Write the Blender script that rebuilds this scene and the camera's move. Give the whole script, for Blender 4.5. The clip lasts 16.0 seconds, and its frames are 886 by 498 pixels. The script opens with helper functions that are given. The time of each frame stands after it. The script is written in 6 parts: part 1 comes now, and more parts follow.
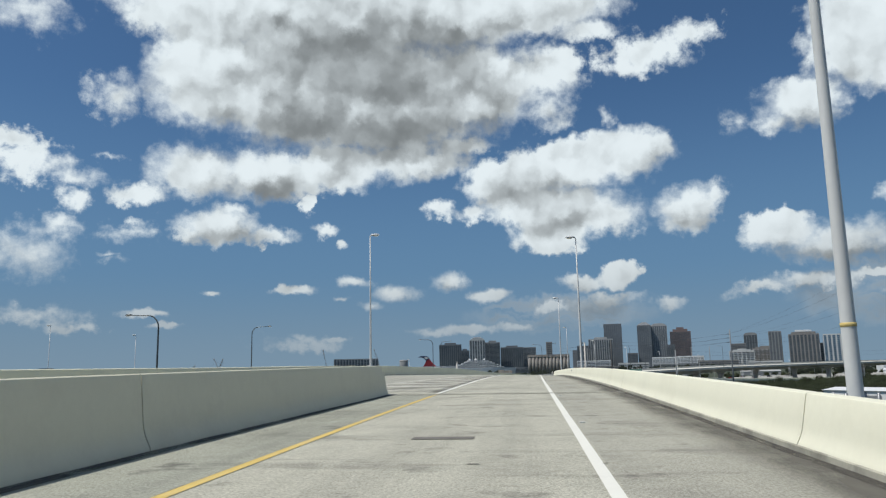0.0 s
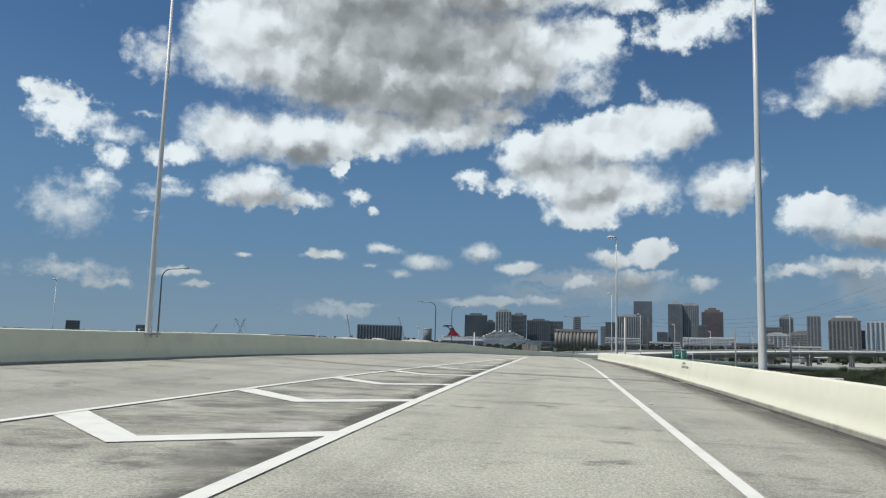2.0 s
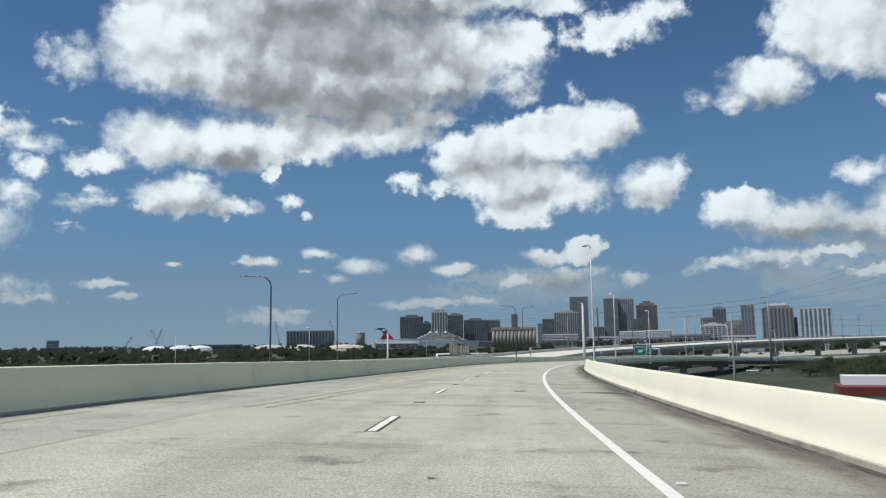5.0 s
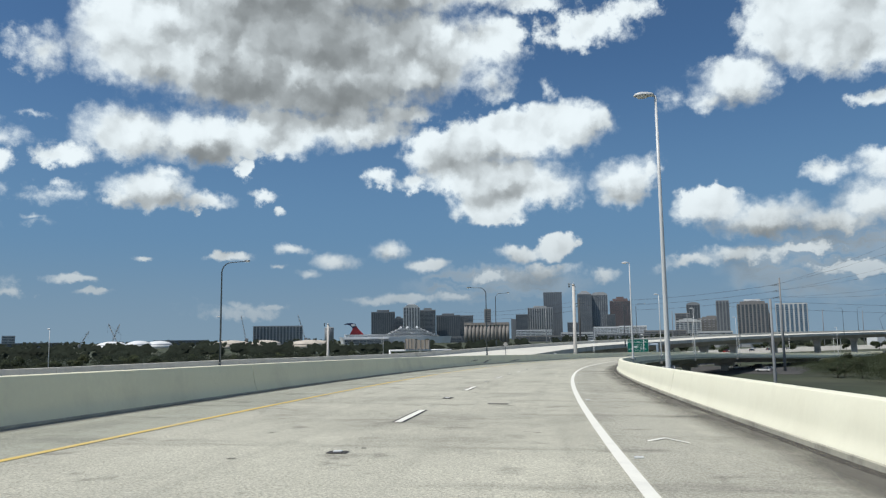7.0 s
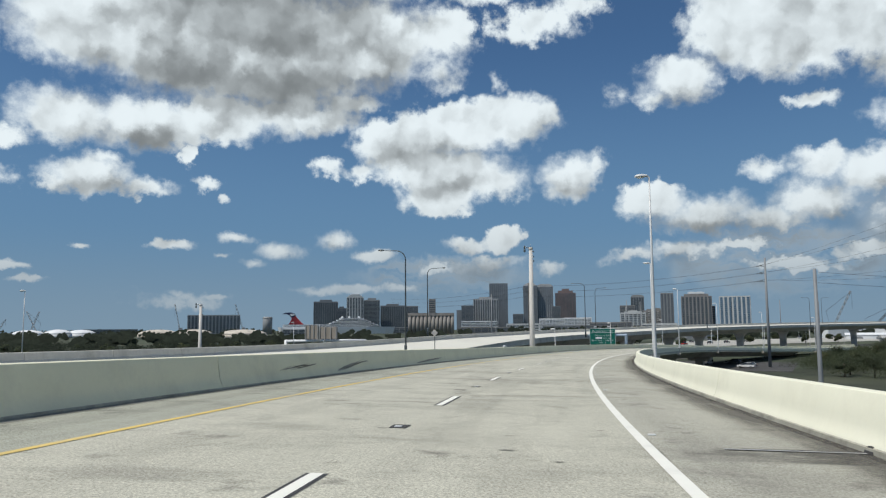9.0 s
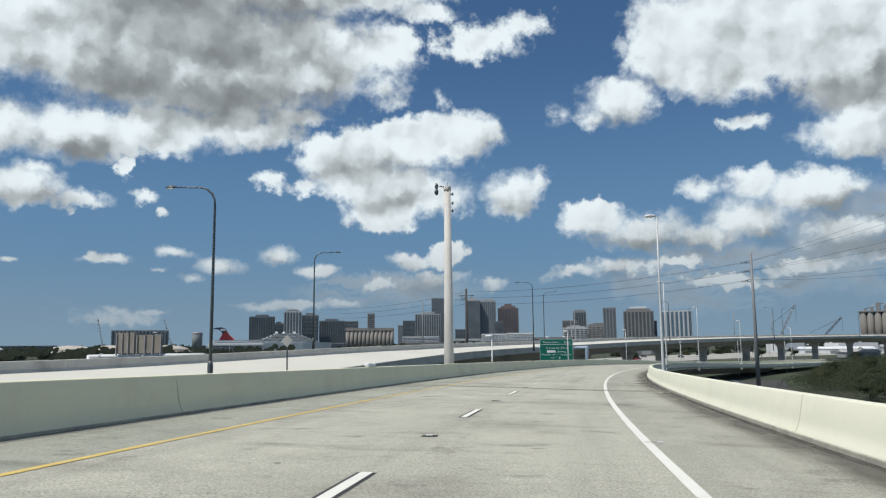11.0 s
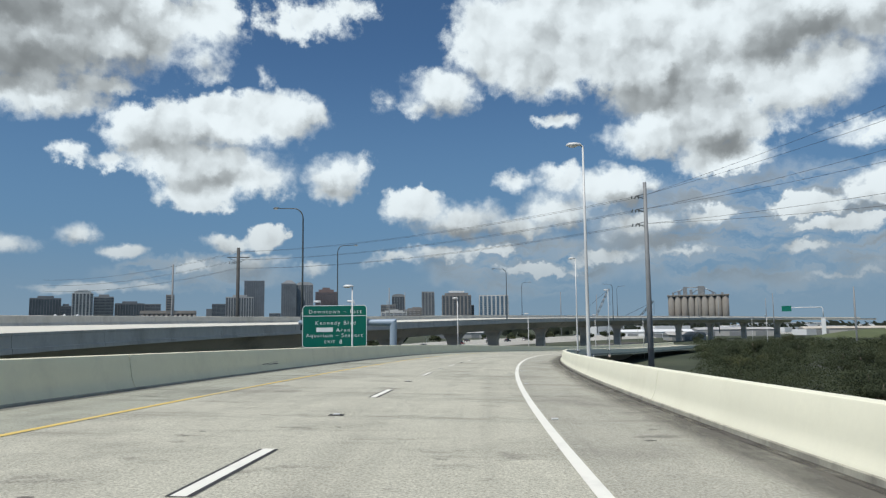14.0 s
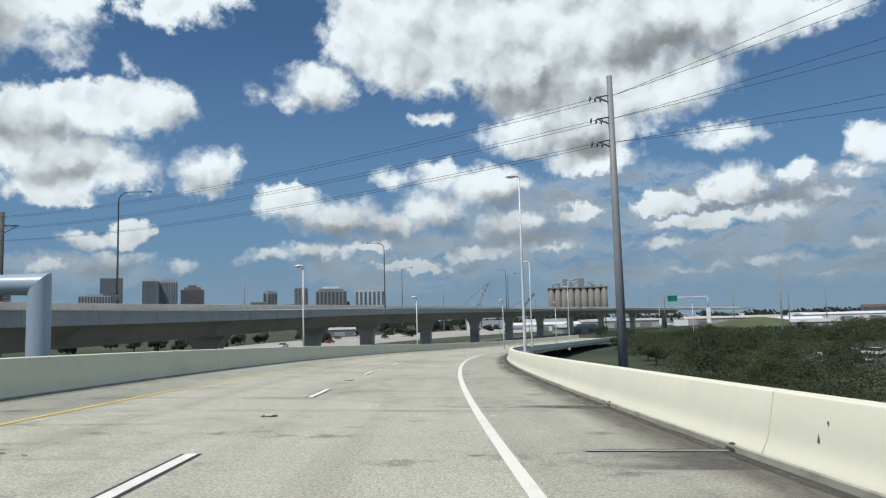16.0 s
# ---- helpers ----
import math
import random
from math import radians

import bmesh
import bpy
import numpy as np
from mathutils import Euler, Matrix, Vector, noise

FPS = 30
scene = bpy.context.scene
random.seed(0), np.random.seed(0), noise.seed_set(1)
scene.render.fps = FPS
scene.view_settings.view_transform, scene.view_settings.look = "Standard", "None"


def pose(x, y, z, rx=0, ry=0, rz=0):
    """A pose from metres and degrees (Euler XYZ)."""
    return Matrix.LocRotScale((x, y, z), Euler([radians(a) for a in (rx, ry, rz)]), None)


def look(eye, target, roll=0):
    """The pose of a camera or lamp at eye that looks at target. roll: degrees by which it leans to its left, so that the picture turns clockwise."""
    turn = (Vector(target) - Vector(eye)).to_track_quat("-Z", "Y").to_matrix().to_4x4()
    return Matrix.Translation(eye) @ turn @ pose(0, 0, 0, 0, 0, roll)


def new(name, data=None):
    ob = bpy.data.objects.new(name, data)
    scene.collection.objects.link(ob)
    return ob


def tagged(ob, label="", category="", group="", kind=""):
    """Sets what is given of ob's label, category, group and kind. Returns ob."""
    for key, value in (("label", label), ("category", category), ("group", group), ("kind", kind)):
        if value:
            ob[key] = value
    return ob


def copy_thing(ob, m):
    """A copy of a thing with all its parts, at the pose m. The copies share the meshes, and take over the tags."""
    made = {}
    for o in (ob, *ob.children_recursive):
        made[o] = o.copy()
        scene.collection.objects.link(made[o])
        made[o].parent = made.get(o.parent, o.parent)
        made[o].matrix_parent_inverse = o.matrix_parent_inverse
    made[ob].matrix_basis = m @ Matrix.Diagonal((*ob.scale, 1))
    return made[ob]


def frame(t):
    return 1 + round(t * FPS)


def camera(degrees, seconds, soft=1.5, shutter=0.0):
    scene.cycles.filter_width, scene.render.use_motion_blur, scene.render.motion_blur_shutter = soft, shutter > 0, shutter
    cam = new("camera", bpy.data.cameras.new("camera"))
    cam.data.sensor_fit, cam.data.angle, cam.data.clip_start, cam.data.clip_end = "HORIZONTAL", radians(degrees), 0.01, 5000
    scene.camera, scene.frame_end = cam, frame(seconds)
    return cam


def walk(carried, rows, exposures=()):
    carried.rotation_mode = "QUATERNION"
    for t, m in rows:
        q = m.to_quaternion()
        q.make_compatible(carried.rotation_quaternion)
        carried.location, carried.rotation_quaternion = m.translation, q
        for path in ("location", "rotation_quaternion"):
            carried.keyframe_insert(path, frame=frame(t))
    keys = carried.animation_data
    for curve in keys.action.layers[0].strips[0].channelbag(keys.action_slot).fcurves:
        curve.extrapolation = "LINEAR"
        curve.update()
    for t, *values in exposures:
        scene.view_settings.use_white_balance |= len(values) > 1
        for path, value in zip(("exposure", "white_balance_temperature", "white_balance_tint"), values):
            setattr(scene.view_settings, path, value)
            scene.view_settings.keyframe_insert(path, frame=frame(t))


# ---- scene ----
# ---------------------------------------------------------------- camera
cam = camera(61.4, 16.0, soft=1.25)
# seconds, x, y, z, yaw, pitch, roll
ROWS = [
    (0.0, -0.86, 0.08, 1.41, 1.02, 9.18, 1.15),
    (0.5, -0.08, 11.53, 1.58, 3.60, 9.42, -0.52),
    (1.0, 0.72, 22.98, 1.72, 4.70, 9.13, -1.38),
    (1.5, 1.62, 34.41, 1.82, 4.57, 8.12, -1.85),
    (2.0, 2.65, 45.82, 1.90, 3.00, 6.87, -1.49),
    (2.5, 3.79, 57.23, 1.95, 1.29, 6.04, -0.38),
    (3.0, 4.99, 68.62, 1.97, -0.17, 6.45, 0.65),
    (3.5, 6.21, 80.00, 1.95, -0.93, 7.14, 1.32),
    (6.0, 12.26, 136.69, 1.41, -2.35, 6.89, 0.40),
    (6.5, 13.92, 147.94, 1.22, -2.94, 6.55, 0.59),
    (7.0, 15.79, 159.12, 1.02, -3.72, 6.75, 0.76),
    (7.5, 17.79, 170.27, 0.81, -4.61, 6.75, 0.65),
    (8.0, 19.94, 181.40, 0.58, -5.60, 6.44, 0.50),
    (8.5, 22.28, 192.51, 0.35, -6.60, 6.04, 0.43),
    (9.0, 24.91, 203.60, 0.11, -7.84, 6.04, 0.41),
    (11.5, 42.54, 258.64, -1.20, -13.73, 7.33, 0.51),
    (12.0, 46.92, 269.52, -1.46, -15.84, 7.00, 0.37),
    (12.5, 51.56, 280.35, -1.71, -18.56, 6.53, 0.16),
    (13.0, 56.48, 291.09, -1.96, -21.43, 6.18, 0.18),
    (13.5, 61.65, 301.74, -2.21, -23.94, 6.03, 0.25),
    (14.0, 67.07, 312.30, -2.46, -25.88, 5.95, 0.57),
    (14.5, 72.72, 322.76, -2.70, -27.42, 5.89, 0.91),
    (15.0, 78.62, 333.12, -2.95, -29.35, 5.83, 1.16),
    (15.5, 84.77, 343.36, -3.20, -32.22, 5.71, 1.41),
    (16.0, 91.17, 353.47, -3.46, -35.29, 5.54, 1.53),
]
walk(cam, [(r[0], pose(r[1], r[2], r[3], 90 + r[5], r[6], r[4])) for r in ROWS],
     [(0.0, -0.24), (3.5, -0.18), (6.0, -0.12), (8.0, -0.14), (9.0, -0.19), (11.5, -0.16), (12.5, -0.16), (16.0, -0.12)])

# ---------------------------------------------------------------- sun, sky and clouds
SUN_DIR = Vector((-0.47, -0.15, 0.87)).normalized()
sun = new("sun", bpy.data.lights.new("sun", "SUN"))
sun.data.energy, sun.data.angle, sun.data.color = 4.25, radians(0.6), (1.0, 0.96, 0.89)
sun.matrix_world = look(SUN_DIR * 300, (0, 0, 0))

# clouds: azimuth, elevation, half width, half height in degrees, one list for each bank of cloud
CLOUD_HIGH = [(18.9, 21.5, 5.0, 3.7), (12.0, 21.1, 8.3, 4.5), (4.2, 20.7, 8.3, 4.4), (-1.6, 21.4, 5.8, 3.4), (8.7, 27.1, 18.2, 3.7), (9.6, 30.3, 19.8, 3.2), (19.4, 14.7, 4.1, 2.0), (23.3, 12.7, 2.1, 0.8), (14.7, 14.7, 4.0, 2.0), (9.4, 15.4, 4.2, 1.7), (3.3, 15.9, 4.6, 1.6), (-0.9, 16.9, 2.4, 0.9), (-11.1, 24.8, 2.7, 1.0), (-7.1, 27.1, 7.2, 2.3)]
CLOUD_MIDDLE = [(-13.5, 15.8, 3.9, 1.8), (-9.1, 15.1, 5.1, 1.9), (-4.6, 13.9, 3.5, 2.0), (-1.7, 11.9, 1.6, 0.8), (-16.1, 15.9, 1.4, 1.2), (-8.1, 12.3, 5.7, 1.6), (-7.6, 10.1, 3.3, 1.4), (-11.6, 11.4, 2.8, 1.7), (-17.8, 11.5, 2.6, 1.8), (-19.7, 12.3, 1.2, 0.8), (17.7, 10.8, 3.2, 1.4), (16.6, 11.8, 1.5, 0.6), (14.2, 10.3, 2.0, 0.7), (20.0, 10.2, 1.3, 0.4), (0.9, 12.0, 1.1, 0.7), (11.4, 12.6, 0.7, 0.8), (9.8, 10.9, 1.2, 0.5)]
CLOUD_WEST = [(-29.5, 21.7, 3.0, 3.4), (-25.9, 17.9, 2.8, 1.7), (-24.1, 16.6, 1.5, 0.8), (-34.8, 21.3, 7.1, 3.8), (-41.1, 21.4, 7.5, 4.0), (-45.3, 17.9, 7.1, 3.7), (-50.2, 21.4, 9.6, 3.9), (-58.6, 20.2, 4.9, 2.2), (-51.6, 16.9, 5.7, 2.4), (-45.1, 14.0, 6.4, 1.9), (-47.2, 11.9, 3.8, 1.3), (-56.8, 12.9, 3.1, 1.0), (-35.1, 15.6, 2.1, 0.6), (-54.5, 17.4, 4.0, 2.0), (-37.7, 26.3, 10.3, 3.0), (-54.2, 25.0, 12.8, 2.9), (-63.4, 20.1, 3.1, 1.1)]
CLOUD_LOW = [(-23.9, 9.1, 3.1, 1.4), (-27.5, 8.2, 3.9, 1.5), (-31.8, 7.7, 3.5, 1.2), (-22.0, 5.1, 2.1, 0.5), (-25.8, 5.5, 3.2, 0.7), (-29.2, 5.8, 2.6, 0.5), (-31.5, 11.1, 1.4, 0.9), (-35.0, 11.2, 2.2, 1.2), (-34.9, 8.7, 3.5, 1.6), (-38.9, 10.2, 3.5, 1.6), (-40.6, 7.6, 3.7, 1.1), (-45.3, 7.7, 2.5, 1.0), (-9.7, 6.4, 2.2, 0.8), (-12.5, 6.7, 1.5, 1.0), (-7.6, 4.5, 2.0, 0.6), (-11.5, 4.9, 2.9, 0.7), (-16.0, 4.5, 1.2, 0.5)]
CLOUD_FAR = [(-52.4, 8.4, 2.6, 0.8), (-57.1, 9.5, 2.7, 1.5), (-61.2, 9.5, 1.6, 1.0), (-54.7, 6.8, 3.3, 0.7), (-59.6, 6.9, 3.5, 0.8), (-66.0, 11.3, 1.8, 1.5), (-64.9, 9.4, 2.0, 0.7), (-52.2, 5.1, 2.2, 0.7), (-59.0, 3.8, 3.1, 0.6), (-65.0, 4.7, 2.1, 0.7), (-38.7, 5.3, 3.0, 0.7), (-32.6, 4.3, 3.0, 0.5), (-43.9, 5.3, 3.0, 0.5), (-63.6, 8.0, 2.4, 0.5), (-54.9, 3.3, 3.5, 0.4), (-62.2, 2.7, 3.1, 0.3)]
CLOUD_SMALL = [(4.6, 5.8, 2.1, 0.7), (6.5, 4.9, 1.1, 0.4), (0.3, 6.6, 1.3, 0.7), (-2.7, 5.5, 1.8, 0.5), (7.6, 6.7, 1.2, 0.4), (8.6, 5.5, 0.5, 0.2), (12.5, 6.1, 1.7, 0.4), (18.3, 5.9, 0.6, 0.2), (22.8, 4.4, 1.6, 0.3), (21.4, 3.6, 1.1, 0.2), (1.6, 2.8, 2.0, 0.3), (-1.0, 3.0, 2.4, 0.4), (-4.5, 3.1, 2.2, 0.3), (11.8, 2.5, 0.6, 0.3), (8.6, 9.6, 0.5, 0.3), (25.2, 8.5, 0.6, 0.2), (9.2, 2.4, 1.2, 0.2)]
CLOUD_WISP = [(-15.5, 22.7, 3.7, 1.5), (-18.5, 23.6, 2.5, 1.2), (-13.3, 22.0, 1.8, 0.9), (-12.5, 18.5, 0.7, 0.8), (-7.5, 22.0, 3.6, 2.6), (-7.8, 19.5, 2.2, 1.9), (25.2, 19.5, 2.1, 1.7), (23.6, 10.6, 1.6, 0.3), (-1.8, 17.5, 1.8, 0.8), (-21.5, 16.9, 0.9, 1.1)]
CLOUD_EAST = [(30.3, 14.4, 2.2, 1.1), (27.8, 13.7, 1.8, 0.7), (27.7, 12.0, 0.9, 0.7), (30.1, 8.4, 2.1, 1.6), (29.0, 10.2, 1.4, 0.7), (25.5, 15.5, 0.7, 0.2), (23.6, 10.0, 1.6, 0.4), (29.7, 4.2, 2.5, 0.5), (27.4, 3.4, 1.5, 0.4), (25.1, 8.1, 0.5, 0.2), (31.5, 24.2, 2.6, 1.2), (23.4, 25.4, 1.4, 1.3), (31.7, 15.8, 1.3, 0.7), (11.4, 2.2, 2.5, 0.4)]
CLOUD_VEIL = [(-50.0, 6.6, 16.0, 5.0), (-66.0, 6.0, 14.0, 4.6), (-32.0, 4.6, 9.0, 2.8), (-8.0, 4.0, 8.0, 1.5)]
# grey bases within the banks
CLOUD_BASE = [(5.6, 22.9, 8.6, 2.6), (1.6, 24.4, 5.8, 1.8), (11.5, 18.5, 5.4, 1.1), (5.5, 17.5, 10.0, 1.9), (14.9, 13.7, 3.0, 0.9), (-1.1, 18.6, 5.3, 1.0), (-5.9, 13.6, 3.5, 0.9), (-8.1, 10.8, 3.3, 0.7), (-17.7, 10.6, 1.9, 0.6), (16.6, 10.0, 3.5, 0.5), (-40.9, 16.7, 6.0, 1.3), (-45.5, 13.1, 4.6, 1.0), (-29.4, 16.5, 3.5, 0.7), (-53.0, 19.5, 4.4, 1.1), (-26.2, 7.2, 5.1, 0.8), (-36.2, 6.9, 7.0, 0.8)]
CLOUD_BASE_LOW = [(-9.7, 5.8, 2.3, 0.4), (-11.5, 4.4, 3.3, 0.5), (-25.8, 4.8, 4.2, 0.3), (-40.6, 9.5, 3.5, 0.7), (-52.7, 7.8, 2.4, 0.3), (-57.8, 8.4, 3.0, 0.4), (-60.6, 6.2, 4.3, 0.3), (-65.8, 10.3, 1.6, 0.4), (-44.8, 6.5, 6.3, 0.5), (-59.0, 3.3, 3.3, 0.2), (4.6, 5.2, 2.1, 0.3), (0.3, 6.1, 1.3, 0.2), (-54.9, 4.1, 9.6, 0.4)]

world = bpy.data.worlds.new("world")
scene.world = world
world.use_nodes = True
wt = world.node_tree
wt.nodes.clear()


def wnode(kind, *links, **values):
    n = wt.nodes.new(kind)
    for k, v in values.items():
        setters[k](n, v)
    for i, source in enumerate(links):
        if source is None:
            continue
        if isinstance(source, (int, float)):
            n.inputs[i].default_value = source
        elif isinstance(source, tuple):
            n.inputs[i].default_value = source
        else:
            wt.links.new(source, n.inputs[i])
    return n


def set_operation(n, v):
    n.operation = v


def set_clamp(n, v):
    n.use_clamp = v


def set_kind(n, v):
    n.interpolation_type = v


setters = {"operation": set_operation, "clamp": set_clamp, "interpolation": set_kind}


def wmath(op, *links, clamp=False):
    return wnode("ShaderNodeMath", *links, operation=op, clamp=clamp).outputs[0]


def wvec(op, *links):
    n = wnode("ShaderNodeVectorMath", *links, operation=op)
    return n.outputs["Value"] if op in ("DOT_PRODUCT", "LENGTH") else n.outputs[0]


def wnoise(vector, scale, detail, rough=0.55, colour=False):
    n = wt.nodes.new("ShaderNodeTexNoise")
    n.inputs["Scale"].default_value, n.inputs["Detail"].default_value, n.inputs["Roughness"].default_value = scale, detail, rough
    wt.links.new(vector, n.inputs["Vector"])
    return n.outputs["Color"] if colour else n.outputs[0]


def wramp(value, lo, hi, out_lo=0.0, out_hi=1.0):
    return wnode("ShaderNodeMapRange", value, lo, hi, out_lo, out_hi, interpolation="SMOOTHSTEP").outputs[0]


ray_dir = wt.nodes.new("ShaderNodeTexCoord").outputs["Generated"]
axes = wnode("ShaderNodeSeparateXYZ", ray_dir)
azimuth = wmath("MULTIPLY", wmath("ARCTAN2", wmath("MULTIPLY", axes.outputs[0], -1.0), axes.outputs[1]), 57.2958)
elevation = wmath("MULTIPLY", wmath("ARCSINE", axes.outputs[2]), 57.2958)
flat = wnode("ShaderNodeCombineXYZ", azimuth, elevation, 0.0).outputs[0]
# ragged outlines: the position is shifted by noise before the banks are looked up
shift1 = wvec("MULTIPLY", wvec("SUBTRACT", wnoise(flat, 0.30, 2.0, colour=True), (0.5, 0.5, 0.5)), (2.4, 1.5, 0.0))
shift2 = wvec("MULTIPLY", wvec("SUBTRACT", wnoise(flat, 0.85, 6.0, 0.60, colour=True), (0.5, 0.5, 0.5)), (2.3, 2.0, 0.0))
warped = wvec("ADD", wvec("ADD", flat, shift1), shift2)
smooth_warp = wvec("ADD", flat, wvec("ADD", shift1, wvec("MULTIPLY", shift2, (0.7, 0.7, 0.0))))


def bank(blobs, vector, swell=1.12):
    """Depth of a bank of cloud: greatest in the heart of its big clouds, 0 at its edge."""
    near = None
    for a, e, rx, ry in blobs:
        q = wvec("MULTIPLY_ADD", vector, (1 / (rx * swell), 1 / (ry * swell), 0.0), (-a / (rx * swell), -e / (ry * swell), 0.0))
        v = wmath("MULTIPLY", wmath("SUBTRACT", 1.0, wvec("LENGTH", q)), max(0.45, min(1.4, math.sqrt(ry / 1.6))))
        near = v if near is None else wmath("SMOOTH_MAX", near, v, 0.22)
    return near


def puffs(vector, scale, detail):
    """Rounded heaps on heaps."""
    n = wt.nodes.new("ShaderNodeTexVoronoi")
    n.voronoi_dimensions, n.feature, n.normalize = "2D", "SMOOTH_F1", True
    for key, v in (("Scale", scale), ("Detail", detail), ("Roughness", 0.5), ("Lacunarity", 2.2), ("Smoothness", 0.6)):
        n.inputs[key].default_value = v
    wt.links.new(vector, n.inputs["Vector"])
    return wmath("SUBTRACT", 0.42, n.outputs["Distance"])


BULKY = (CLOUD_HIGH, CLOUD_MIDDLE, CLOUD_WEST, CLOUD_LOW)


def heaps(blobs_of, vector):
    total = None
    for blobs in blobs_of:
        v = bank(blobs, vector)
        total = v if total is None else wmath("MAXIMUM", total, v)
    return total


# heaped relief, looked up here and a little nearer the sun
bent = wvec("ADD", flat, wvec("MULTIPLY", shift2, (0.45, 0.45, 0.0)))
here, sunward = puffs(bent, 0.34, 2.6), puffs(wvec("ADD", bent, (0.50, 0.95, 0.0)), 0.34, 2.6)
fine = wmath("SUBTRACT", wnoise(flat, 0.9, 9.0, 0.62), 0.5)
swell_at = wvec("ADD", flat, wvec("MULTIPLY", shift2, (0.8, 0.8, 0.0)))
swell_here, swell_sunward = wnoise(swell_at, 0.36, 2.2, 0.42), wnoise(wvec("ADD", swell_at, (0.5, 0.95, 0.0)), 0.36, 2.2, 0.42)
broad = wmath("SUBTRACT", wnoise(wvec("MULTIPLY", flat, (0.42, 1.1, 1.0)), 0.18, 2.0, 0.42), 0.5)

bulk = heaps(BULKY, warped)
dense = wmath("MAXIMUM", bulk, bank(CLOUD_FAR, warped))
dense = wmath("MAXIMUM", dense, bank(CLOUD_SMALL, wvec("ADD", flat, wvec("MULTIPLY", wvec("ADD", shift1, shift2), (0.5, 0.5, 0.0)))))
# torn wisps and thin broken cloud
thin = wmath("MAXIMUM", wmath("SUBTRACT", bank(CLOUD_WISP, warped), 0.16), bank(CLOUD_EAST, warped, 1.3))
thin = wmath("ADD", wmath("MULTIPLY", thin, 0.50), wmath("MULTIPLY_ADD", fine, 0.8, 0.09))
# broken layer low over the far shore
veil = bank(CLOUD_VEIL, warped, 1.0)
rows_of_cloud = wmath("SUBTRACT", wnoise(wvec("MULTIPLY", warped, (0.30, 1.5, 1.0)), 0.36, 7.0, 0.6), 0.47)
veil = wmath("MINIMUM", wmath("MULTIPLY", veil, 0.9), wmath("MULTIPLY_ADD", rows_of_cloud, 2.2, 0.24))
crisp = wmath("ADD", dense, wmath("ADD", wmath("MULTIPLY", here, 0.50), wmath("MULTIPLY", fine, 0.58)))
thick = wmath("MAXIMUM", crisp, thin)
soft_edge = wramp(broad, -0.20, 0.2, 0.22, 0.80)
cover = wnode("ShaderNodeMapRange", thick, 0.0, soft_edge, 0.0, 1.0, interpolation="SMOOTHSTEP").outputs[0]
veil_cover = wramp(veil, 0.0, 0.55, 0.0, 0.82)
heaped = wmath("MAXIMUM", cover, wmath("SUBTRACT", 1.0, wmath("MULTIPLY", veil_cover, 1.3), clamp=True))
cover = wmath("MAXIMUM", cover, veil_cover)
cover = wmath("MULTIPLY", cover, wramp(elevation, -0.5, 7.0, 0.35, 1.0))
# the rest of the sky, behind and overhead, carries the same broken cumulus
elsewhere = wmath("MAXIMUM", wramp(elevation, 33.0, 42.0), wramp(wmath("ABSOLUTE", wmath("ADD", azimuth, 15.0)), 62.0, 80.0))
broken = wramp(wnoise(ray_dir, 3.2, 6.0, 0.58), 0.53, 0.66)
cover = wmath("MAXIMUM", cover, wmath("MULTIPLY", wmath("MULTIPLY", broken, elsewhere), wramp(elevation, -0.5, 8.0, 0.35, 1.0)))
# light: what lies between a place and the sun darkens it; flat bases are grey
near_sun = wramp(heaps(BULKY, wvec("ADD", smooth_warp, (0.7, 1.5, 0.0))), 0.0, 1.1)
base = wmath("MAXIMUM", bank(CLOUD_BASE, smooth_warp, 1.6), bank(CLOUD_BASE_LOW, smooth_warp, 1.5))
base = wramp(wmath("ADD", base, wmath("MULTIPLY_ADD", swell_here, -1.1, 0.55)), -0.15, 0.85)
relief = wmath("ADD", wmath("MULTIPLY", wmath("SUBTRACT", here, sunward), 0.65), wmath("MULTIPLY", wmath("SUBTRACT", swell_here, swell_sunward), 1.25))
grey = wmath("ADD", wmath("MULTIPLY", base, 0.61), wmath("ADD", wmath("MULTIPLY", near_sun, 0.36), wmath("MULTIPLY", broad, 0.22)))
grey = wmath("SUBTRACT", grey, wmath("MULTIPLY", relief, wmath("MULTIPLY_ADD", base, -0.45, 1.0)))
grey = wramp(grey, -0.12, 1.22)
white_level = wmath("MULTIPLY_ADD", grey, -0.80, 1.06)
white_level = wmath("MULTIPLY", white_level, wramp(elevation, 1.0, 12.0, 0.62, 1.0))
white_level = wmath("ADD", wmath("MULTIPLY", white_level, heaped), wmath("MULTIPLY", wmath("SUBTRACT", 1.0, heaped), wmath("MULTIPLY_ADD", swell_here, 0.30, 0.22)))
cloud_colour = wvec("MULTIPLY", wnode("ShaderNodeCombineXYZ", white_level, white_level, white_level).outputs[0], (0.865, 0.955, 0.995))

sky = wt.nodes.new("ShaderNodeTexSky")
sky.sky_type, sky.sun_disc = "NISHITA", False
sky.sun_elevation, sky.sun_rotation = math.asin(SUN_DIR.z), math.atan2(SUN_DIR.x, SUN_DIR.y)
sky.air_density, sky.dust_density, sky.ozone_density, sky.altitude = 1.0, 0.35, 4.0, 20.0
tint = wvec("MULTIPLY", sky.outputs[0], (0.053, 0.0710, 0.082))
